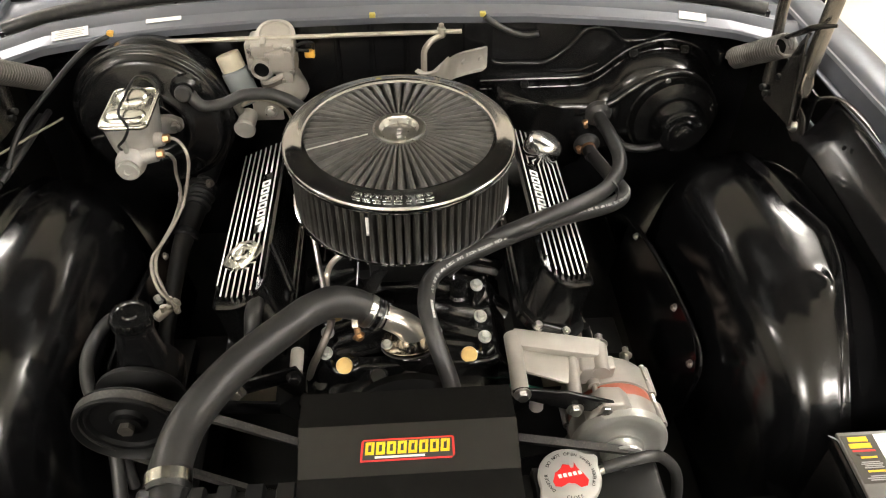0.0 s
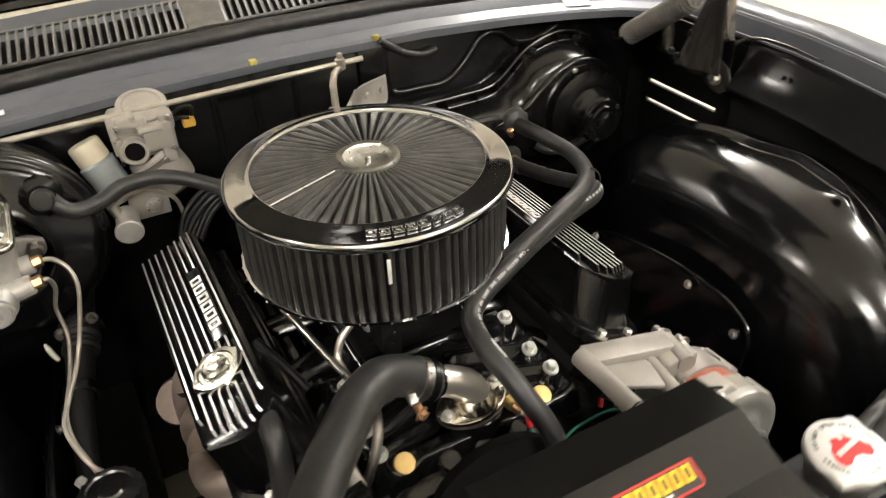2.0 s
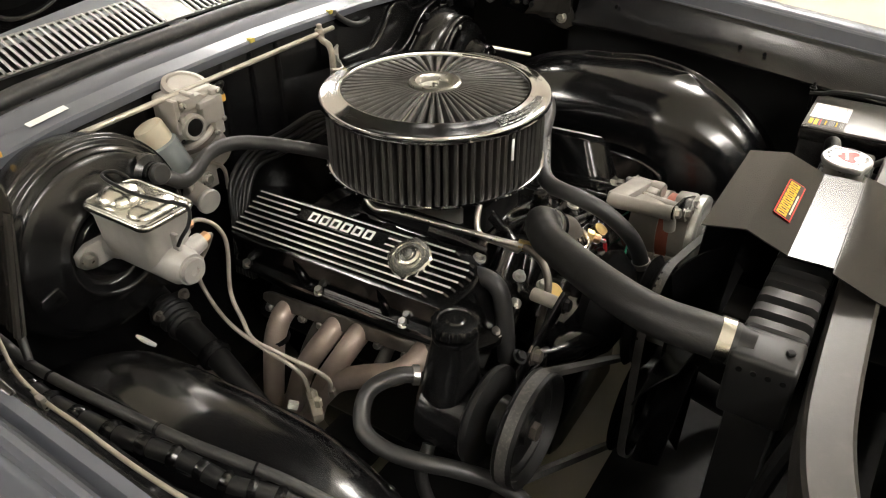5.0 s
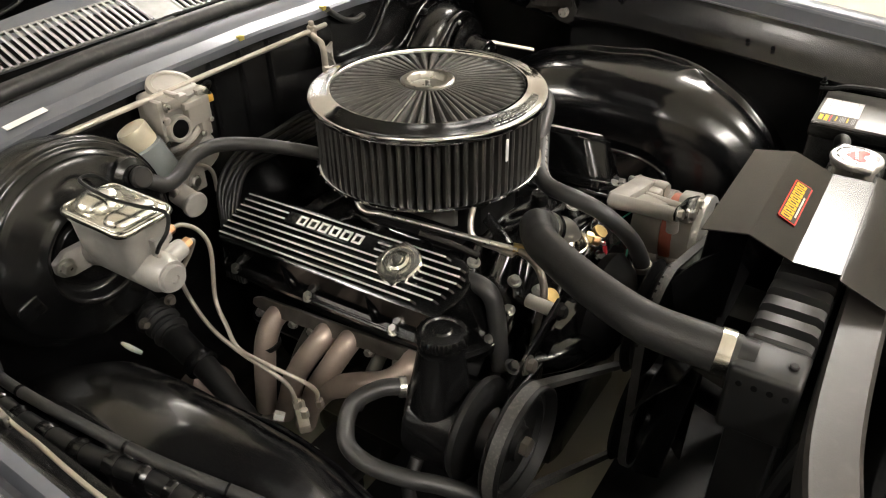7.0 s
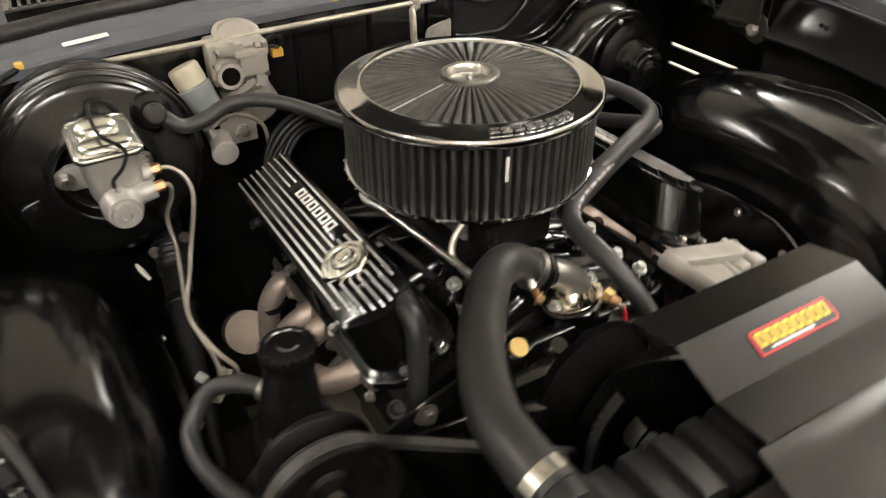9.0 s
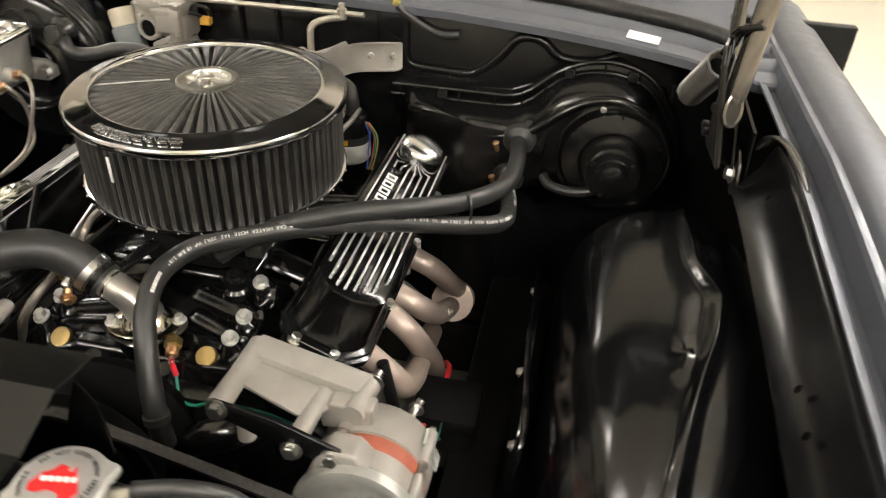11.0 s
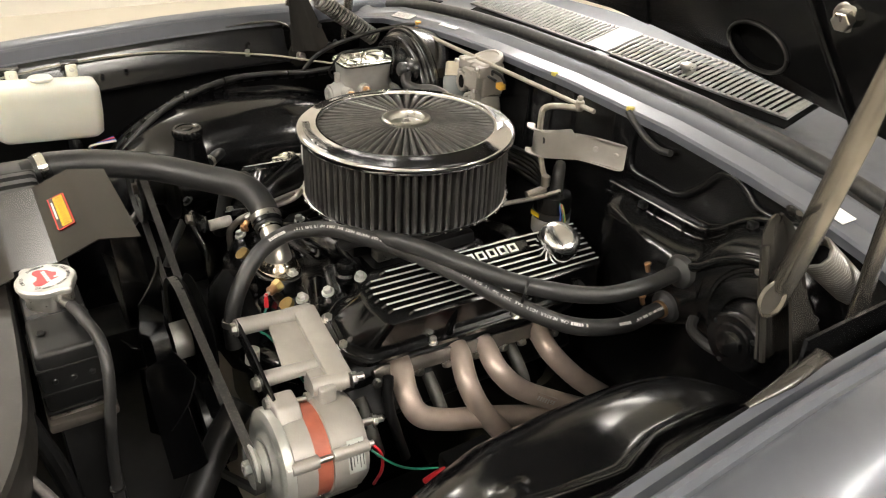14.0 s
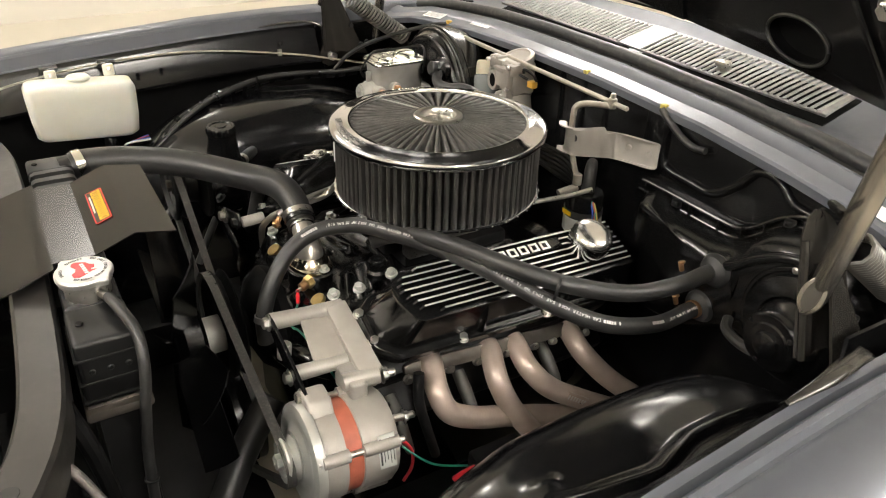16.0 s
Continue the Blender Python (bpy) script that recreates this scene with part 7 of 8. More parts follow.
# ---- along the sides ----
def washer_bottle():
    t = thing("washer_bottle", (-0.635, -0.47, 0.74), "cream translucent plastic washer bottle with a flat cap", "washer bottle")
    bm = bmesh.new()
    rows = [(0.742, 0.178, 0.055), (0.750, 0.194, 0.066), (0.785, 0.202, 0.072), (0.828, 0.206, 0.072), (0.844, 0.206, 0.072), (0.854, 0.197, 0.062), (0.857, 0.172, 0.045)]
    rings = []
    for z, ly, lx in rows:
        ring = []
        for q in range(4):
            sx, sy = ((1, 1), (-1, 1), (-1, -1), (1, -1))[q]
            for a in (0, 22, 45, 68, 90):
                ang = radians(q * 90 + a)
                r = 0.018
                ring.append(bm.verts.new((-0.640 + sx * (lx / 2 - r) + r * math.cos(ang), -0.469 + sy * (ly / 2 - r) + r * math.sin(ang), z - 0.06 * sy * ly / 2)))
        rings.append(ring)
    for a, b in zip(rings, rings[1:]):
        for k in range(20):
            bm.faces.new((a[k], a[(k + 1) % 20], b[(k + 1) % 20], b[k]))
    bm.faces.new(rings[0][::-1]); bm.faces.new(rings[-1])
    part("tank", bm, "creambottle", t, "", 50)
    part("cap", cyl((-0.640, -0.468, 0.859), (0, 0.05, 1), 0.023, 0.008, 30, 0.003), "creambottle", t)
    for y in (-0.515, -0.405):
        part("lug", box((-0.672, y, 0.862), (0.010, 0.022, 0.026), 0.004), "creambottle", t)
        part("screw", cyl((-0.667, y, 0.865), (1, 0, 0.3), 0.005, 0.004, 12), "steel", t)
        part("mount_tab", box((-0.690, y, 0.874), (0.030, 0.034, 0.004), 0.001), "gloss", t)
    part("pump", tube([(-0.635, -0.435, 0.742), (-0.633, -0.432, 0.72), (-0.63, -0.43, 0.69)], [0.010, 0.016, 0.014], 14, 3), "plastic", t, "black washer pump")
    part("pump_plug", box((-0.628, -0.43, 0.712), (0.014, 0.02, 0.016), 0.003), "white", t)
    return t


washer_bottle()


def battery():
    t = thing("battery", (0.60, -0.60, 0.60), "black car battery with a printed top label and hold-down bar", "battery")
    x0, x1, y0, y1, z = 0.525, 0.694, -0.725, -0.465, 0.759
    cx, cy = (x0 + x1) / 2, (y0 + y1) / 2
    part("case", box((cx, cy, z - 0.115), (x1 - x0, y1 - y0, 0.19), 0.006), "plastic", t)
    part("lid", box((cx, cy, z - 0.014), (x1 - x0 + 0.006, y1 - y0 + 0.006, 0.026), 0.005), "plastic", t)
    part("lid_top", box((cx, cy, z), (x1 - x0 + 0.001, y1 - y0 + 0.001, 0.006), 0.002), "batlid", t, "scuffed grey lid top")
    flat = lambda name, xa, xb, ya, yb, h, mat, label="": part(name, box((x0 + (xa + xb) / 2, y1 - (ya + yb) / 2, z + h), (xb - xa, yb - ya, 0.0006), 0), mat, t, label)
    flat("top_label", 0.043, 0.118, 0.005, 0.070, 0.0034, "white", "white printed label")
    flat("label_field", 0.002, 0.043, 0.005, 0.070, 0.0034, "batfield", "dark printed label field")
    for ya, yb, xa, xb, ink in ((0.008, 0.0145, 0.009, 0.033, "yellow_ink"), (0.017, 0.0235, 0.007, 0.034, "yellow_ink"), (0.026, 0.0285, 0.008, 0.036, "red_ink"), (0.035, 0.0375, 0.014, 0.034, "yellow_ink"), (0.0535, 0.056, 0.014, 0.035, "yellow_ink")):
        flat("label_mark", xa, xb, ya, yb, 0.0042, ink)
    for ya, xa, xb in ((0.042, 0.012, 0.034), (0.0445, 0.010, 0.037), (0.047, 0.014, 0.035), (0.0495, 0.012, 0.036), (0.0605, 0.014, 0.034), (0.063, 0.009, 0.037), (0.0655, 0.012, 0.038)):
        flat("printed_bar", xa, xb, ya, ya + 0.0011, 0.0042, "grey_ink")
    for k in range(4):
        flat("printed_bar", 0.045, 0.115, 0.016 + 0.015 * k, 0.0168 + 0.015 * k, 0.0042, "grey_ink")
    part("hold_down", tube([(x1 - 0.030, y1 + 0.014, z + 0.012), (x1 - 0.030, y1 - 0.01, z + 0.016), (x1 - 0.028, y1 - 0.04, z + 0.024), (x1 - 0.028, cy, z + 0.026), (x1 - 0.030, y0 - 0.014, z + 0.012)], 0.010, 8, 4, 0.5), "matt", t, "black hold-down bar")
    part("hold_down_stud", join(cyl((x1 - 0.030, y1 + 0.010, z - 0.02), (0, 0, 1), 0.003, 0.056, 10), bolt((x1 - 0.030, y1 + 0.010, z + 0.022), (0, 0, 1), 0.005, 0.005)), "matt", t)
    part("lid_clip", tube([(x0 - 0.012, y1 - 0.004, z + 0.004), (x0 - 0.002, y1 - 0.010, z + 0.002), (x0 + 0.002, y1 - 0.018, z - 0.002)], 0.0008, 8, 4), "grey_ink", t)
    for x in (x0 + 0.03, x1 - 0.03):
        part("terminal", join(cyl((x, y0 + 0.03, z), (0, 0, 1), 0.010, 0.018, 16), box((x, y0 + 0.03, z + 0.012), (0.034, 0.026, 0.012), 0.003)), "brass" if x > cx else "steel", t)
    part("tray", box((cx - 0.01, cy + 0.01, z - 0.216), (0.24, 0.31, 0.012), 0.004), "matt", t)
    part("tray_lip", box((x0 - 0.035, cy + 0.02, z - 0.06), (0.05, 0.10, 0.008), 0.003), "matt", t)
    return t


battery()


def hinge(s):
    X = lambda x, y, z: (s * x, y, z)
    V3 = lambda x, y, z: Vector((s * x, y, z))
    t = part("hinge", sheet(lambda u, v: X(0.697 - 0.004 * v, lerp(0.08, 0.26, u), lerp(0.80 + 0.03 * u, 0.90, v)), 6, 4, 0.004), "satin", bonnet, "black hinge with a coil spring")
    part("mount_ear", prism([(0.0, -0.022), (0.02, -0.026), (0.036, -0.015), (0.040, 0.006), (0.030, 0.026), (0.008, 0.034), (-0.02, 0.030), (-0.02, -0.01)], 0.004, Matrix.Translation(X(0.686, 0.108, 0.83)) @ Matrix(((0, 0, -s, 0), (-1, 0, 0, 0), (0, 1, 0, 0), (0, 0, 0, 1))), 0.001), "hinge", t)
    part("bolt", bolt(X(0.682, 0.100, 0.830), (-s, 0, 0.15), 0.009, 0.009), "steel", t)
    # fluted pressed plate that carries the spring hook
    b0, b1, a0, a1 = V3(0.655, 0.074, 0.850), V3(0.624, 0.056, 1.018), V3(0.652, 0.165, 0.842), V3(0.640, 0.080, 1.022)
    def plate(u, v):
        p = a0.lerp(a1, u).lerp(b0.lerp(b1, u), v)
        if u > 0.8:
            mid = a0.lerp(a1, u).lerp(b0.lerp(b1, u), 0.5)
            p = mid + (p - mid) * math.sqrt(max(0.04, 1 - ((u - 0.8) / 0.2) ** 2))
        return p + Vector((-s * 0.2, -0.8, 0.3)) * 0.009 * (1 - 0.6 * u) * math.sin(2.5 * math.pi * v) ** 2
    part("pressed_plate", sheet(plate, 24, 30, 0.003), "hinge", t, "dark fluted hinge plate", 50)
    part("plate_edge", tube([a0, a0.lerp(a1, 0.5), a0.lerp(a1, 0.82)], 0.0035, 8, 3), "hinge", t)
    def web(u, v):
        p = V3(0.664, 0.185, 0.832).lerp(V3(0.652, 0.085, 0.97), u).lerp(V3(0.684, 0.10, 0.822).lerp(V3(0.660, 0.074, 0.955), u), v)
        return p + Vector((s * 0.3, -0.7, 0.4)) * 0.008 * (1 - u) * math.sin(2 * math.pi * v) ** 2
    part("web_plate", sheet(web, 12, 24, 0.003), "hinge", t, "dark ridged web plate", 50)
    part("plate_edge", tube([b0, b0.lerp(b1, 0.5), b0.lerp(b1, 0.82)], 0.0045, 8, 3), "hinge", t)
    # hollow raised arm with an open cut end
    arm = [X(0.652, 0.070, 0.928), X(0.656, 0.075, 0.97), X(0.664, 0.084, 1.05), X(0.673, 0.094, 1.14), X(0.681, 0.103, 1.22)]
    if s < 0:
        arm = arm[1:]
    part("raised_arm", tube(arm, [0.0090, 0.0100, 0.0108, 0.0108, 0.0108, 0.0108, 0.0108, 0.0108], 18, 6, 1.25), "arm", t, "worn raised hinge arm", 60)
    cut = V3(0.653, 0.0615, 0.934) if s > 0 else V3(0.656, 0.0668, 0.976)
    nz = Vector((s * 0.25, -0.85, 0.30)).normalized()
    nx = Vector((0.1 * s, 0.12, 1)).cross(nz).normalized()
    face = Matrix((nx, nz.cross(nx), nz)).transposed().to_4x4()
    oval = lambda k: [(0.0118 * k * math.cos(q), (0.021 + 0.0118 * (k - 1)) * math.sin(q)) for q in np.linspace(0, 2 * math.pi, 28, endpoint=False)]
    end = part("arm_end", prism(oval(1.05), 0.012, Matrix.Translation(cut - nz * 0.010) @ face, 0.001), "arm", t, "obliquely cut arm end")
    # flat dark oval paints the shade inside the hollow arm
    part("bore_shade", prism(oval(0.70), 0.0006, Matrix.Translation(cut + nz * 0.0019) @ face, 0), "hinge", end, "dark oval disc painting the shade of the open bore")
    part("rear_arm", tube([X(0.672, 0.211, 0.850), X(0.669, 0.215, 0.90), X(0.665, 0.220, 0.95), X(0.662, 0.224, 1.00), X(0.660, 0.226, 1.07), X(0.662, 0.222, 1.15)], 0.0115, 14, 5, 0.8), "arm", t)
    part("hook_arm", tube([X(0.640, 0.140, 0.976), X(0.642, 0.112, 0.998), X(0.640, 0.080, 1.022), X(0.646, 0.062, 1.034), X(0.660, 0.050, 1.040)], [0.006, 0.007, 0.008, 0.007, 0.004], 12, 5, 0.6), "hinge", t)
    for y, z in ((0.175, 0.862), (0.16, 0.858), (0.135, 0.905)):
        part("rivet", cyl(X(0.650, y, z), (-s, -0.2, 0.1), 0.006, 0.009, 12), "matt", t)
    a, b = V3(0.630, 0.271, 0.866), V3(0.640, 0.134, 0.965)
    d = b - a
    u = d.cross(Vector((0, 0, 1))).normalized()
    w = u.cross(d).normalized()
    n = 21
    coil = [a + d * (k / (n * 10)) + 0.0182 * (math.cos(2 * math.pi * k / 10) * u + math.sin(2 * math.pi * k / 10) * w) for k in range(n * 10 + 1)]
    part("spring", tube(coil, 0.0029, 8, 1), "springsteel", t, "dark coil spring")
    # dark rod in place of the shade between the turns
    part("spring_shade", tube([a, a.lerp(b, 0.85)], 0.0135, 14, 2), "dark", t)
    part("spring_hook", tube([b + w * 0.018, b + d * 0.06 + w * 0.012, b + d * 0.12 + w * 0.002, b + d * 0.10 - w * 0.008, b + d * 0.05 - w * 0.006], 0.0026, 8, 4), "springsteel", t)
    part("spring_hook", tube([a, a - d * 0.10, V3(0.612, 0.300, 0.855)], 0.003, 8, 3), "satin", t)
    part("spring_hanger", box(X(0.61, 0.315, 0.855), (0.012, 0.06, 0.03), 0.003), "satin", t)
    part("torn_flange", tube([X(0.706, 0.115, 0.862), X(0.712, 0.085, 0.892), X(0.720, 0.055, 0.905), X(0.727, 0.0, 0.906), X(0.728, -0.06, 0.902)], [0.004, 0.011, 0.008, 0.008, 0.003], 12, 6, 0.35), "hinge", t)
    return t


for s in (1, -1):
    hinge(s)

# left side loom, release cable
HARNESS = [(-0.640, 0.27, 0.80), (-0.643, 0.157, 0.802), (-0.648, 0.100, 0.800), (-0.650, 0.025, 0.806), (-0.646, -0.065, 0.810), (-0.636, -0.134, 0.804), (-0.622, -0.187, 0.794), (-0.608, -0.232, 0.782), (-0.592, -0.29, 0.755), (-0.58, -0.36, 0.70), (-0.575, -0.42, 0.64)]
LOOM = [(x - 0.015 - 0.003 * math.sin(60 * y), y - 0.006, z - 0.009) for x, y, z in HARNESS]
loom = thing("wiring_loom", LOOM[0], "taped black wiring loom along the inner fender", "wiring loom")
part("loom_body", tube(LOOM, 0.0095, 10, 6), "wire_black", loom, angle=70)
path = spline(LOOM, 6)
for k in range(5, len(path) - 3, 3):
    part("tape_wrap", tube([path[k], path[k].lerp(path[k + 1], 0.6), path[k + 1]], [0.0106, 0.0118 + 0.0010 * (k % 2), 0.0104], 12, 2), "plastic", loom, "shiny black tape wrap")
harness = thing("wiring_loom", HARNESS[0], "smooth grey-black sheathed loom lying on the taped loom", "wiring loom")
part("sheath", tube(HARNESS, 0.0058, 14, 6), "rubber", harness, angle=70)
path = spline(HARNESS, 6)
for k in (16, 27, 38):
    part("tie", tube([path[k], path[k].lerp(path[k + 1], 0.3)], 0.0066, 14, 2), "plastic", harness)
solo_tube("release_cable", [(-0.668, -0.70, 0.82), (-0.690, -0.60, 0.846), (-0.700, -0.48, 0.862), (-0.706, -0.366, 0.870), (-0.710, -0.26, 0.870), (-0.709, -0.187, 0.866), (-0.705, -0.135, 0.861), (-0.699, -0.080, 0.854), (-0.694, -0.026, 0.846), (-0.682, 0.04, 0.836), (-0.663, 0.10, 0.825), (-0.64, 0.16, 0.815), (-0.60, 0.23, 0.81)], 0.0022, "creamcable", "thin cream bonnet release cable", "cable")
solo("cable_clip", box((-0.697, -0.026, 0.847), (0.006, 0.010, 0.016), 0.001), "steel", "small plated clip holding the release cable", "clip")
solo_tube("speedo_cable", [(-0.508, 0.316, 0.922), (-0.535, 0.298, 0.916), (-0.560, 0.262, 0.905), (-0.588, 0.200, 0.886), (-0.618, 0.150, 0.862), (-0.636, 0.115, 0.836), (-0.648, 0.09, 0.806)], 0.0048, "wire_black", "black cable dropping from the cowl", "cable")
for k, (c2, dx) in enumerate((("blue", 0.0), ("red", 0.006), ("wire_black", 0.012), ("blue", 0.018), ("creambottle", 0.024))):
    solo_tube("wire", [(-0.600 + dx, -0.36, 0.735), (-0.595 + dx, -0.385 - dx, 0.730 + 0.2 * dx), (-0.600 + dx * 0.5, -0.41, 0.715), (-0.61, -0.43, 0.69)], 0.0022, c2, "coloured wire below the washer bottle", "wire", "washer wires")

# distributor and leads
def distributor():
    t = thing("distributor", (0.105, 0.24, 0.66), "black-capped distributor with an alloy body behind the engine", "distributor")
    c = Vector((0.108, 0.24, 0.70))
    part("body", lathe([(0, 0), (0.030, 0), (0.034, 0.006), (0.034, 0.030), (0.032, 0.034), (0, 0.034)], c, (0, 0, 1), 30), "alloy", t)
    part("cap", lathe([(0, 0.034), (0.033, 0.034), (0.0335, 0.04), (0.0325, 0.07), (0.030, 0.078), (0.02, 0.080), (0.0, 0.080)], c, (0, 0, 1), 30), "plastic", t)
    part("band", lathe([(0.0338, 0.036), (0.0342, 0.036), (0.0342, 0.048), (0.0338, 0.048)], c, (0, 0, 1), 30), "black_ink", t)
    part("sticker", box(c + Vector((-0.004, -0.0345, 0.042)), (0.022, 0.0012, 0.008), 0), "yellow_ink", t, "small yellow label")
    part("tower", tube([c + Vector((0.006, 0, 0.078)), c + Vector((0.006, 0, 0.100)), c + Vector((0.0, 0.006, 0.118)), c + Vector((-0.014, 0.02, 0.122))], [0.012, 0.011, 0.011, 0.009], 14, 4), "rubber", t)
    for k, (m3, dx) in enumerate((("blue", 0.028), ("red", 0.033), ("yellow", 0.036), ("green", 0.030))):
        part("wire", tube([c + Vector((dx, -0.01, 0.072)), c + Vector((dx + 0.010 + 0.002 * k, -0.012, 0.05)), c + Vector((dx + 0.006 + 0.003 * k, -0.01, 0.02)), c + Vector((dx, 0, -0.02))], 0.0012, 6, 4), m3, t)
    return t


distributor()
for k in range(6):
    dy = 0.012 * k
    solo_tube("spark_plug_lead", [(0.075, 0.248 + 0.003 * k, 0.775 - 0.003 * k), (0.02, 0.268 - 0.004 * k, 0.800 - 0.006 * k), (-0.07, 0.262 + 0.006 * (k % 2), 0.800 - 0.008 * k), (-0.15, 0.268 - 0.005 * (k % 3), 0.792 - 0.006 * k), (-0.200, 0.262 - 0.004 * k, 0.760 - 0.012 * k), (-0.222, 0.245 - 0.4 * dy, 0.70 - 0.006 * k), (-0.238, 0.235 - 0.6 * dy, 0.62)], 0.0042, "wire_black", "black ignition lead behind the air cleaner", "ignition lead", "ignition leads")

# rails, pipes and hoses round the intake
solo_tube("fuel_rail_pipe", [(-0.150, 0.03, 0.790), (-0.160, 0.005, 0.775), (-0.148, -0.03, 0.772), (-0.120, -0.18, 0.762), (-0.108, -0.215, 0.757)], 0.0045, "steel", "bright steel pipe beside the carburettor", "pipe")
solo("pipe_union", tube([(-0.108, -0.208, 0.757), (-0.098, -0.228, 0.752)], 0.008, 6, 2), "brass", "brass pipe union at the manifold", "pipe union")
solo_tube("fuel_pipe", [(-0.106, -0.212, 0.756), (-0.108, -0.232, 0.752), (-0.116, -0.254, 0.742), (-0.128, -0.268, 0.722), (-0.138, -0.270, 0.700), (-0.146, -0.268, 0.670), (-0.150, -0.268, 0.64)], 0.0056, "flangesteel", "dull bent steel fuel pipe down the front of the engine", "pipe", n=12)
solo_tube("breather_pipe", [(-0.215, -0.195, 0.765), (-0.217, -0.222, 0.768), (-0.218, -0.240, 0.755), (-0.222, -0.250, 0.72), (-0.232, -0.262, 0.66)], 0.0125, "rubber", "black breather pipe at the valve cover", "pipe")
solo("vent_stub", tube([(-0.196, -0.115, 0.797), (-0.180, -0.152, 0.785), (-0.165, -0.188, 0.770)], 0.0055, 10, 3), "satin", "black vent tube with a bright tip", "vent tube")
sender = thing("temperature_sender", (0.048, -0.255, 0.700), "copper temperature sender screwed into the manifold", "sender")
part("hexagon", lathe([(0, 0), (0.0105, 0), (0.0105, 0.010), (0.0085, 0.012), (0, 0.012)], (0.0465, -0.251, 0.704), (0.25, -0.72, -0.2), 6), "brass", sender, "worn brass hexagon")
part("body", lathe([(0, 0), (0.0075, 0), (0.0075, 0.009), (0.006, 0.011), (0, 0.011)], (0.050, -0.262, 0.701), (0.25, -0.72, -0.2), 18), "copper", sender)
part("stud", cyl((0.0535, -0.271, 0.698), (0.25, -0.72, -0.2), 0.003, 0.010, 10, 0.0004), "steel", sender)
solo("wire_terminal", join(tube([(0.0555, -0.277, 0.699), (0.0575, -0.279, 0.690)], 0.0028, 8), tube([(0.0575, -0.279, 0.690), (0.0600, -0.280, 0.677)], 0.0034, 10)), "red", "red insulated terminal on the sender", "wire terminal")
solo_tube("wire", [(0.060, -0.280, 0.677), (0.064, -0.288, 0.664), (0.074, -0.298, 0.657), (0.092, -0.302, 0.658), (0.112, -0.298, 0.662), (0.16, -0.290, 0.655), (0.20, -0.280, 0.63)], 0.0018, "green", "thin green sender wire", "wire")
solo_tube("battery_cable", [(0.322, 0.045, 0.455), (0.331, 0.020, 0.470), (0.332, -0.002, 0.473), (0.328, -0.050, 0.472), (0.322, -0.090, 0.474), (0.313, -0.115, 0.462), (0.30, -0.13, 0.44)], 0.0048, "red", "red battery cable low beside the exhaust header", "cable")
solo_tube("wire", [(0.338, -0.255, 0.625), (0.35, -0.235, 0.60), (0.345, -0.23, 0.56), (0.33, -0.235, 0.52)], 0.0024, "red", "red wire behind the alternator", "wire", "alternator wires")
solo_tube("wire", [(0.335, -0.257, 0.615), (0.36, -0.225, 0.585), (0.355, -0.19, 0.55), (0.35, -0.14, 0.52)], 0.0016, "green", "thin green alternator wire", "wire", "alternator wires")
solo_tube("dipstick_tube", [(0.28, -0.185, 0.66), (0.29, -0.19, 0.62), (0.295, -0.18, 0.57), (0.29, -0.16, 0.5)], 0.008, "matt", "dull black dipstick tube", "tube")

# chassis below
for s in (1, -1):
    solo("chassis_rail", box((s * 0.415, -0.16, 0.36), (0.12, 1.2, 0.12), 0.01), "matt", "black chassis rail beside the engine", "chassis rail", "chassis rails", "structure")
    solo("engine_mount", join(box((s * 0.345, -0.06, 0.47), (0.10, 0.09, 0.03), 0.006), box((s * 0.36, -0.06, 0.435), (0.06, 0.08, 0.05), 0.01)), "matt", "black engine mount on the chassis rail", "engine mount", "engine mounts")
solo("crossmember", box((0, -0.12, 0.24), (0.80, 0.20, 0.10), 0.02), "matt", "black front crossmember under the engine", "crossmember", kind="structure")
solo("steering_box", join(box((-0.42, -0.10, 0.46), (0.08, 0.13, 0.10), 0.015), cyl((-0.42, -0.16, 0.46), (0, -1, 0), 0.035, 0.03)), "matt", "black steering box on the chassis rail", "steering box")
solo("lower_firewall", box((0, 0.40, 0.25), (1.40, 0.014, 0.30), 0.002), "matt", "black lower firewall and toe board", "firewall", kind="structure")
solo("stone_tray", box((0, -0.585, 0.315), (1.38, 0.45, 0.008), 0.002), "matt", "black stone tray under the radiator", "stone tray", kind="structure")

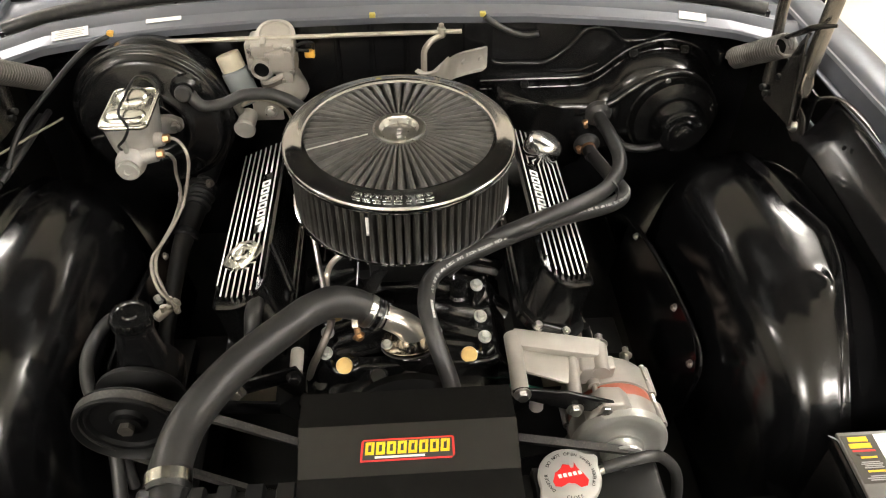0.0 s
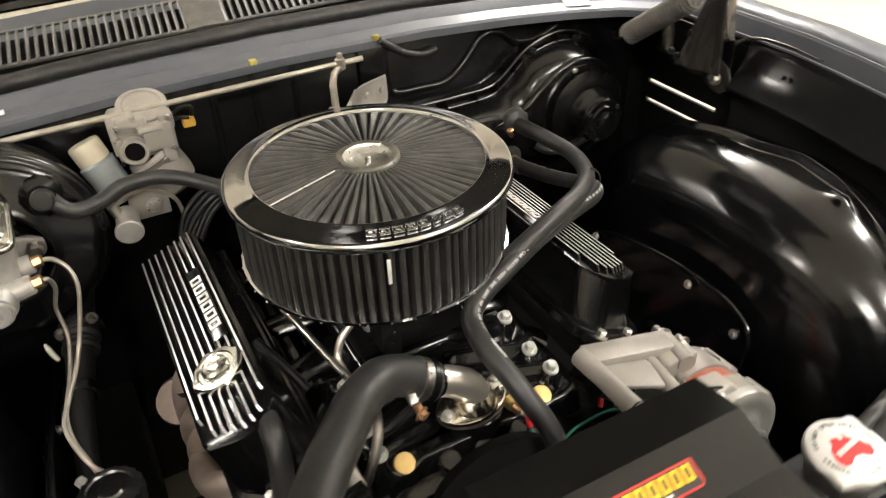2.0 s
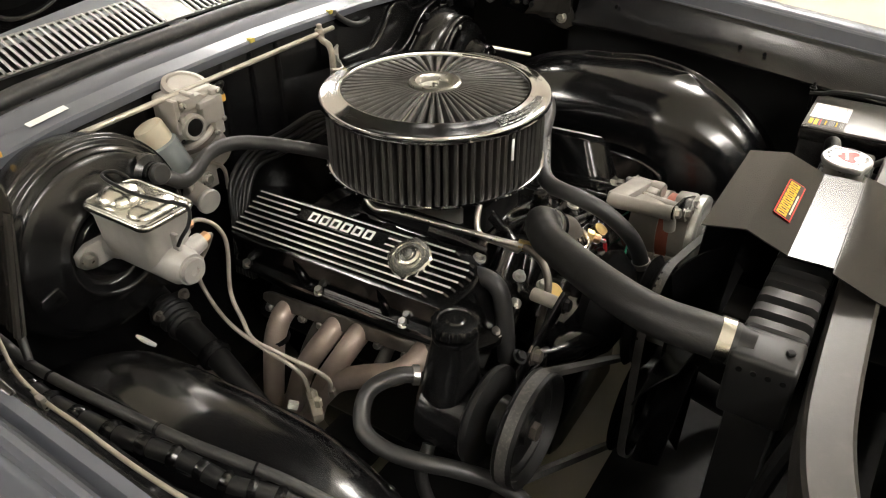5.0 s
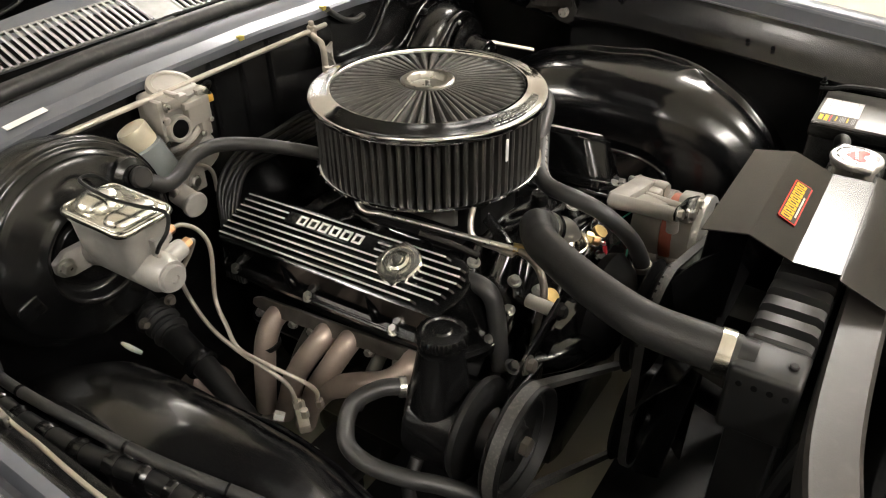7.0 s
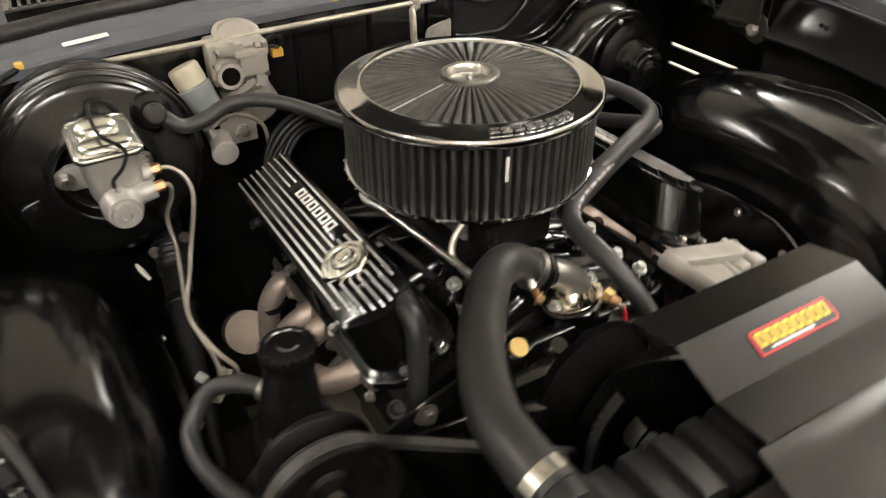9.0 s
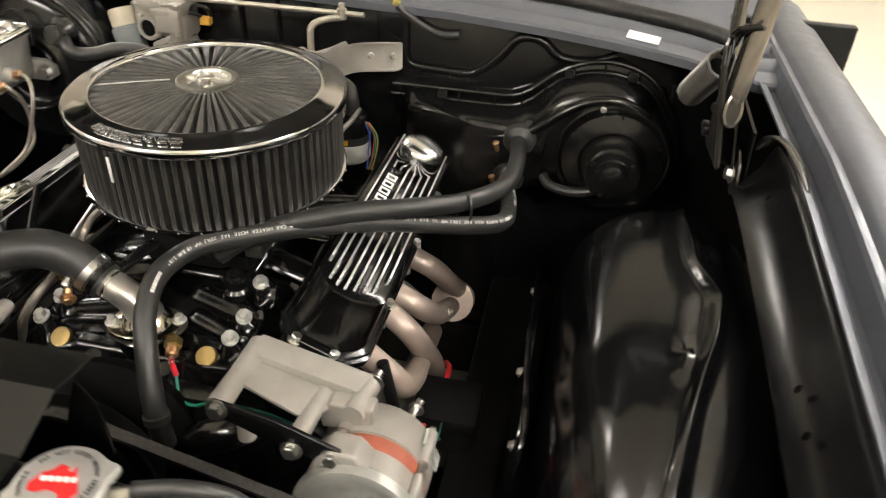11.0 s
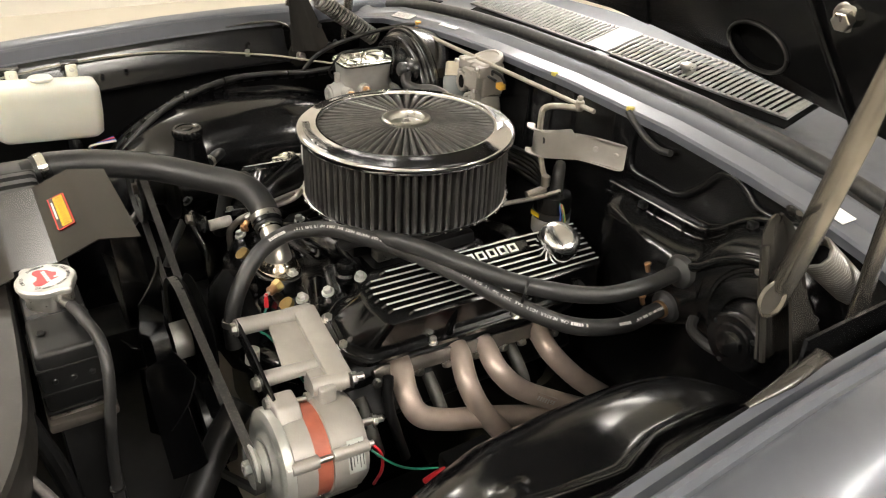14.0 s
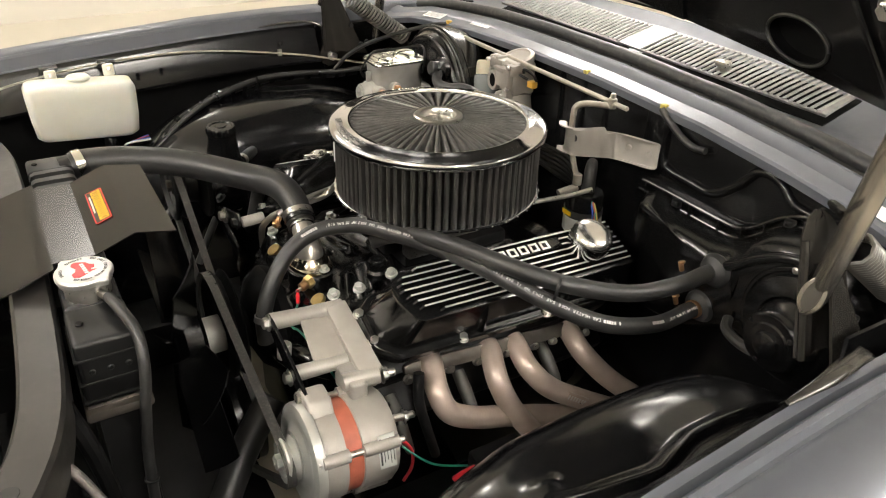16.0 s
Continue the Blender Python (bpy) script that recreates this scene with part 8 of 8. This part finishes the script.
# unseen underbody panels, added to keep the floor below in shade
solo("floor_pan", box((0, 1.25, 0.24), (1.70, 1.75, 0.03), 0.004), "matt", "unseen black floor pan behind the firewall, added to shade the floor", "floor pan", kind="structure")
for s in (1, -1):
    solo("sill", box((s * 0.86, 1.35, 0.28), (0.08, 1.6, 0.22), 0.02), "paint", "unseen gunmetal grey sill, added to shade the floor", "sill", "sills", "structure")
    solo("lower_closing_panel", box((s * 0.80, 0.50, 0.55), (0.20, 0.02, 0.74), 0.003), "matt", "unseen black closing panel behind the front wheel, added for shade", "closing panel", "closing panels", "structure")
solo("front_apron", sheet(lambda u, v: (lerp(-0.90, 0.90, v), -0.98 - 0.06 * math.sin(math.pi * v), lerp(0.76, 0.08, u)), 4, 12, 0.003), "paint", "unseen gunmetal grey front apron below the support bar, added for shade", "front apron", kind="structure")
solo("front_valance", box((0, -0.91, 0.20), (1.72, 0.16, 0.02), 0.004), "matt", "unseen black front valance panel, added for shade", "valance", kind="structure")
solo_tube("sway_bar", [(-0.52, -0.30, 0.30), (-0.40, -0.40, 0.29), (0.0, -0.41, 0.285), (0.40, -0.40, 0.29), (0.52, -0.30, 0.30)], 0.0125, "matt", "black anti-roll bar under the engine", "sway bar")
solo_tube("lower_radiator_hose", [(0.17, -0.535, 0.36), (0.16, -0.48, 0.38), (0.10, -0.40, 0.46), (0.07, -0.34, 0.52)], 0.024, "rubber", "thick black lower radiator hose", "hose", n=18)
for s in (1, -1):
    solo("control_arm", tube([(s * 0.30, -0.10, 0.26), (s * 0.50, -0.10, 0.25), (s * 0.72, -0.10, 0.24)], [0.05, 0.04, 0.03], 14, 3, 0.5), "matt", "black lower suspension arm", "control arm", "control arms")


def hose_print(line, start, text, owner):
    """Small letters along the top of a hose; an underscore stands for a plain bar."""
    far = 0.0
    where = []
    for a, b in zip(line, line[1:]):
        where.append((far, a, b))
        far += (b - a).length
    for k, ch in enumerate(text):
        if ch == " ":
            continue
        s0 = start + 0.0041 * k
        for f, a, b in where:
            if f <= s0 < f + (b - a).length:
                d = (b - a).normalized()
                out = Vector((0.62, -0.30, 0.72))
                out = (out - d * out.dot(d)).normalized()
                m = Matrix((d, out.cross(d), out)).transposed().to_4x4()
                p = a.lerp(b, (s0 - f) / (b - a).length) + out * 0.01265
                if ch == "_":
                    part("printed_bar", box(p, (0.0034, 0.0044, 0.0004), 0, m), "print", owner)
                else:
                    letters(ch, 0.0062, Matrix.Translation(p) @ m, "print", owner)


for start in (-0.086, 0.216, 0.518):
    hose_print(lineB, start, "_ _____ CAR HEATER HOSE SAE 20R3 WP 10 BAR 5/8\"   _______", heatB)
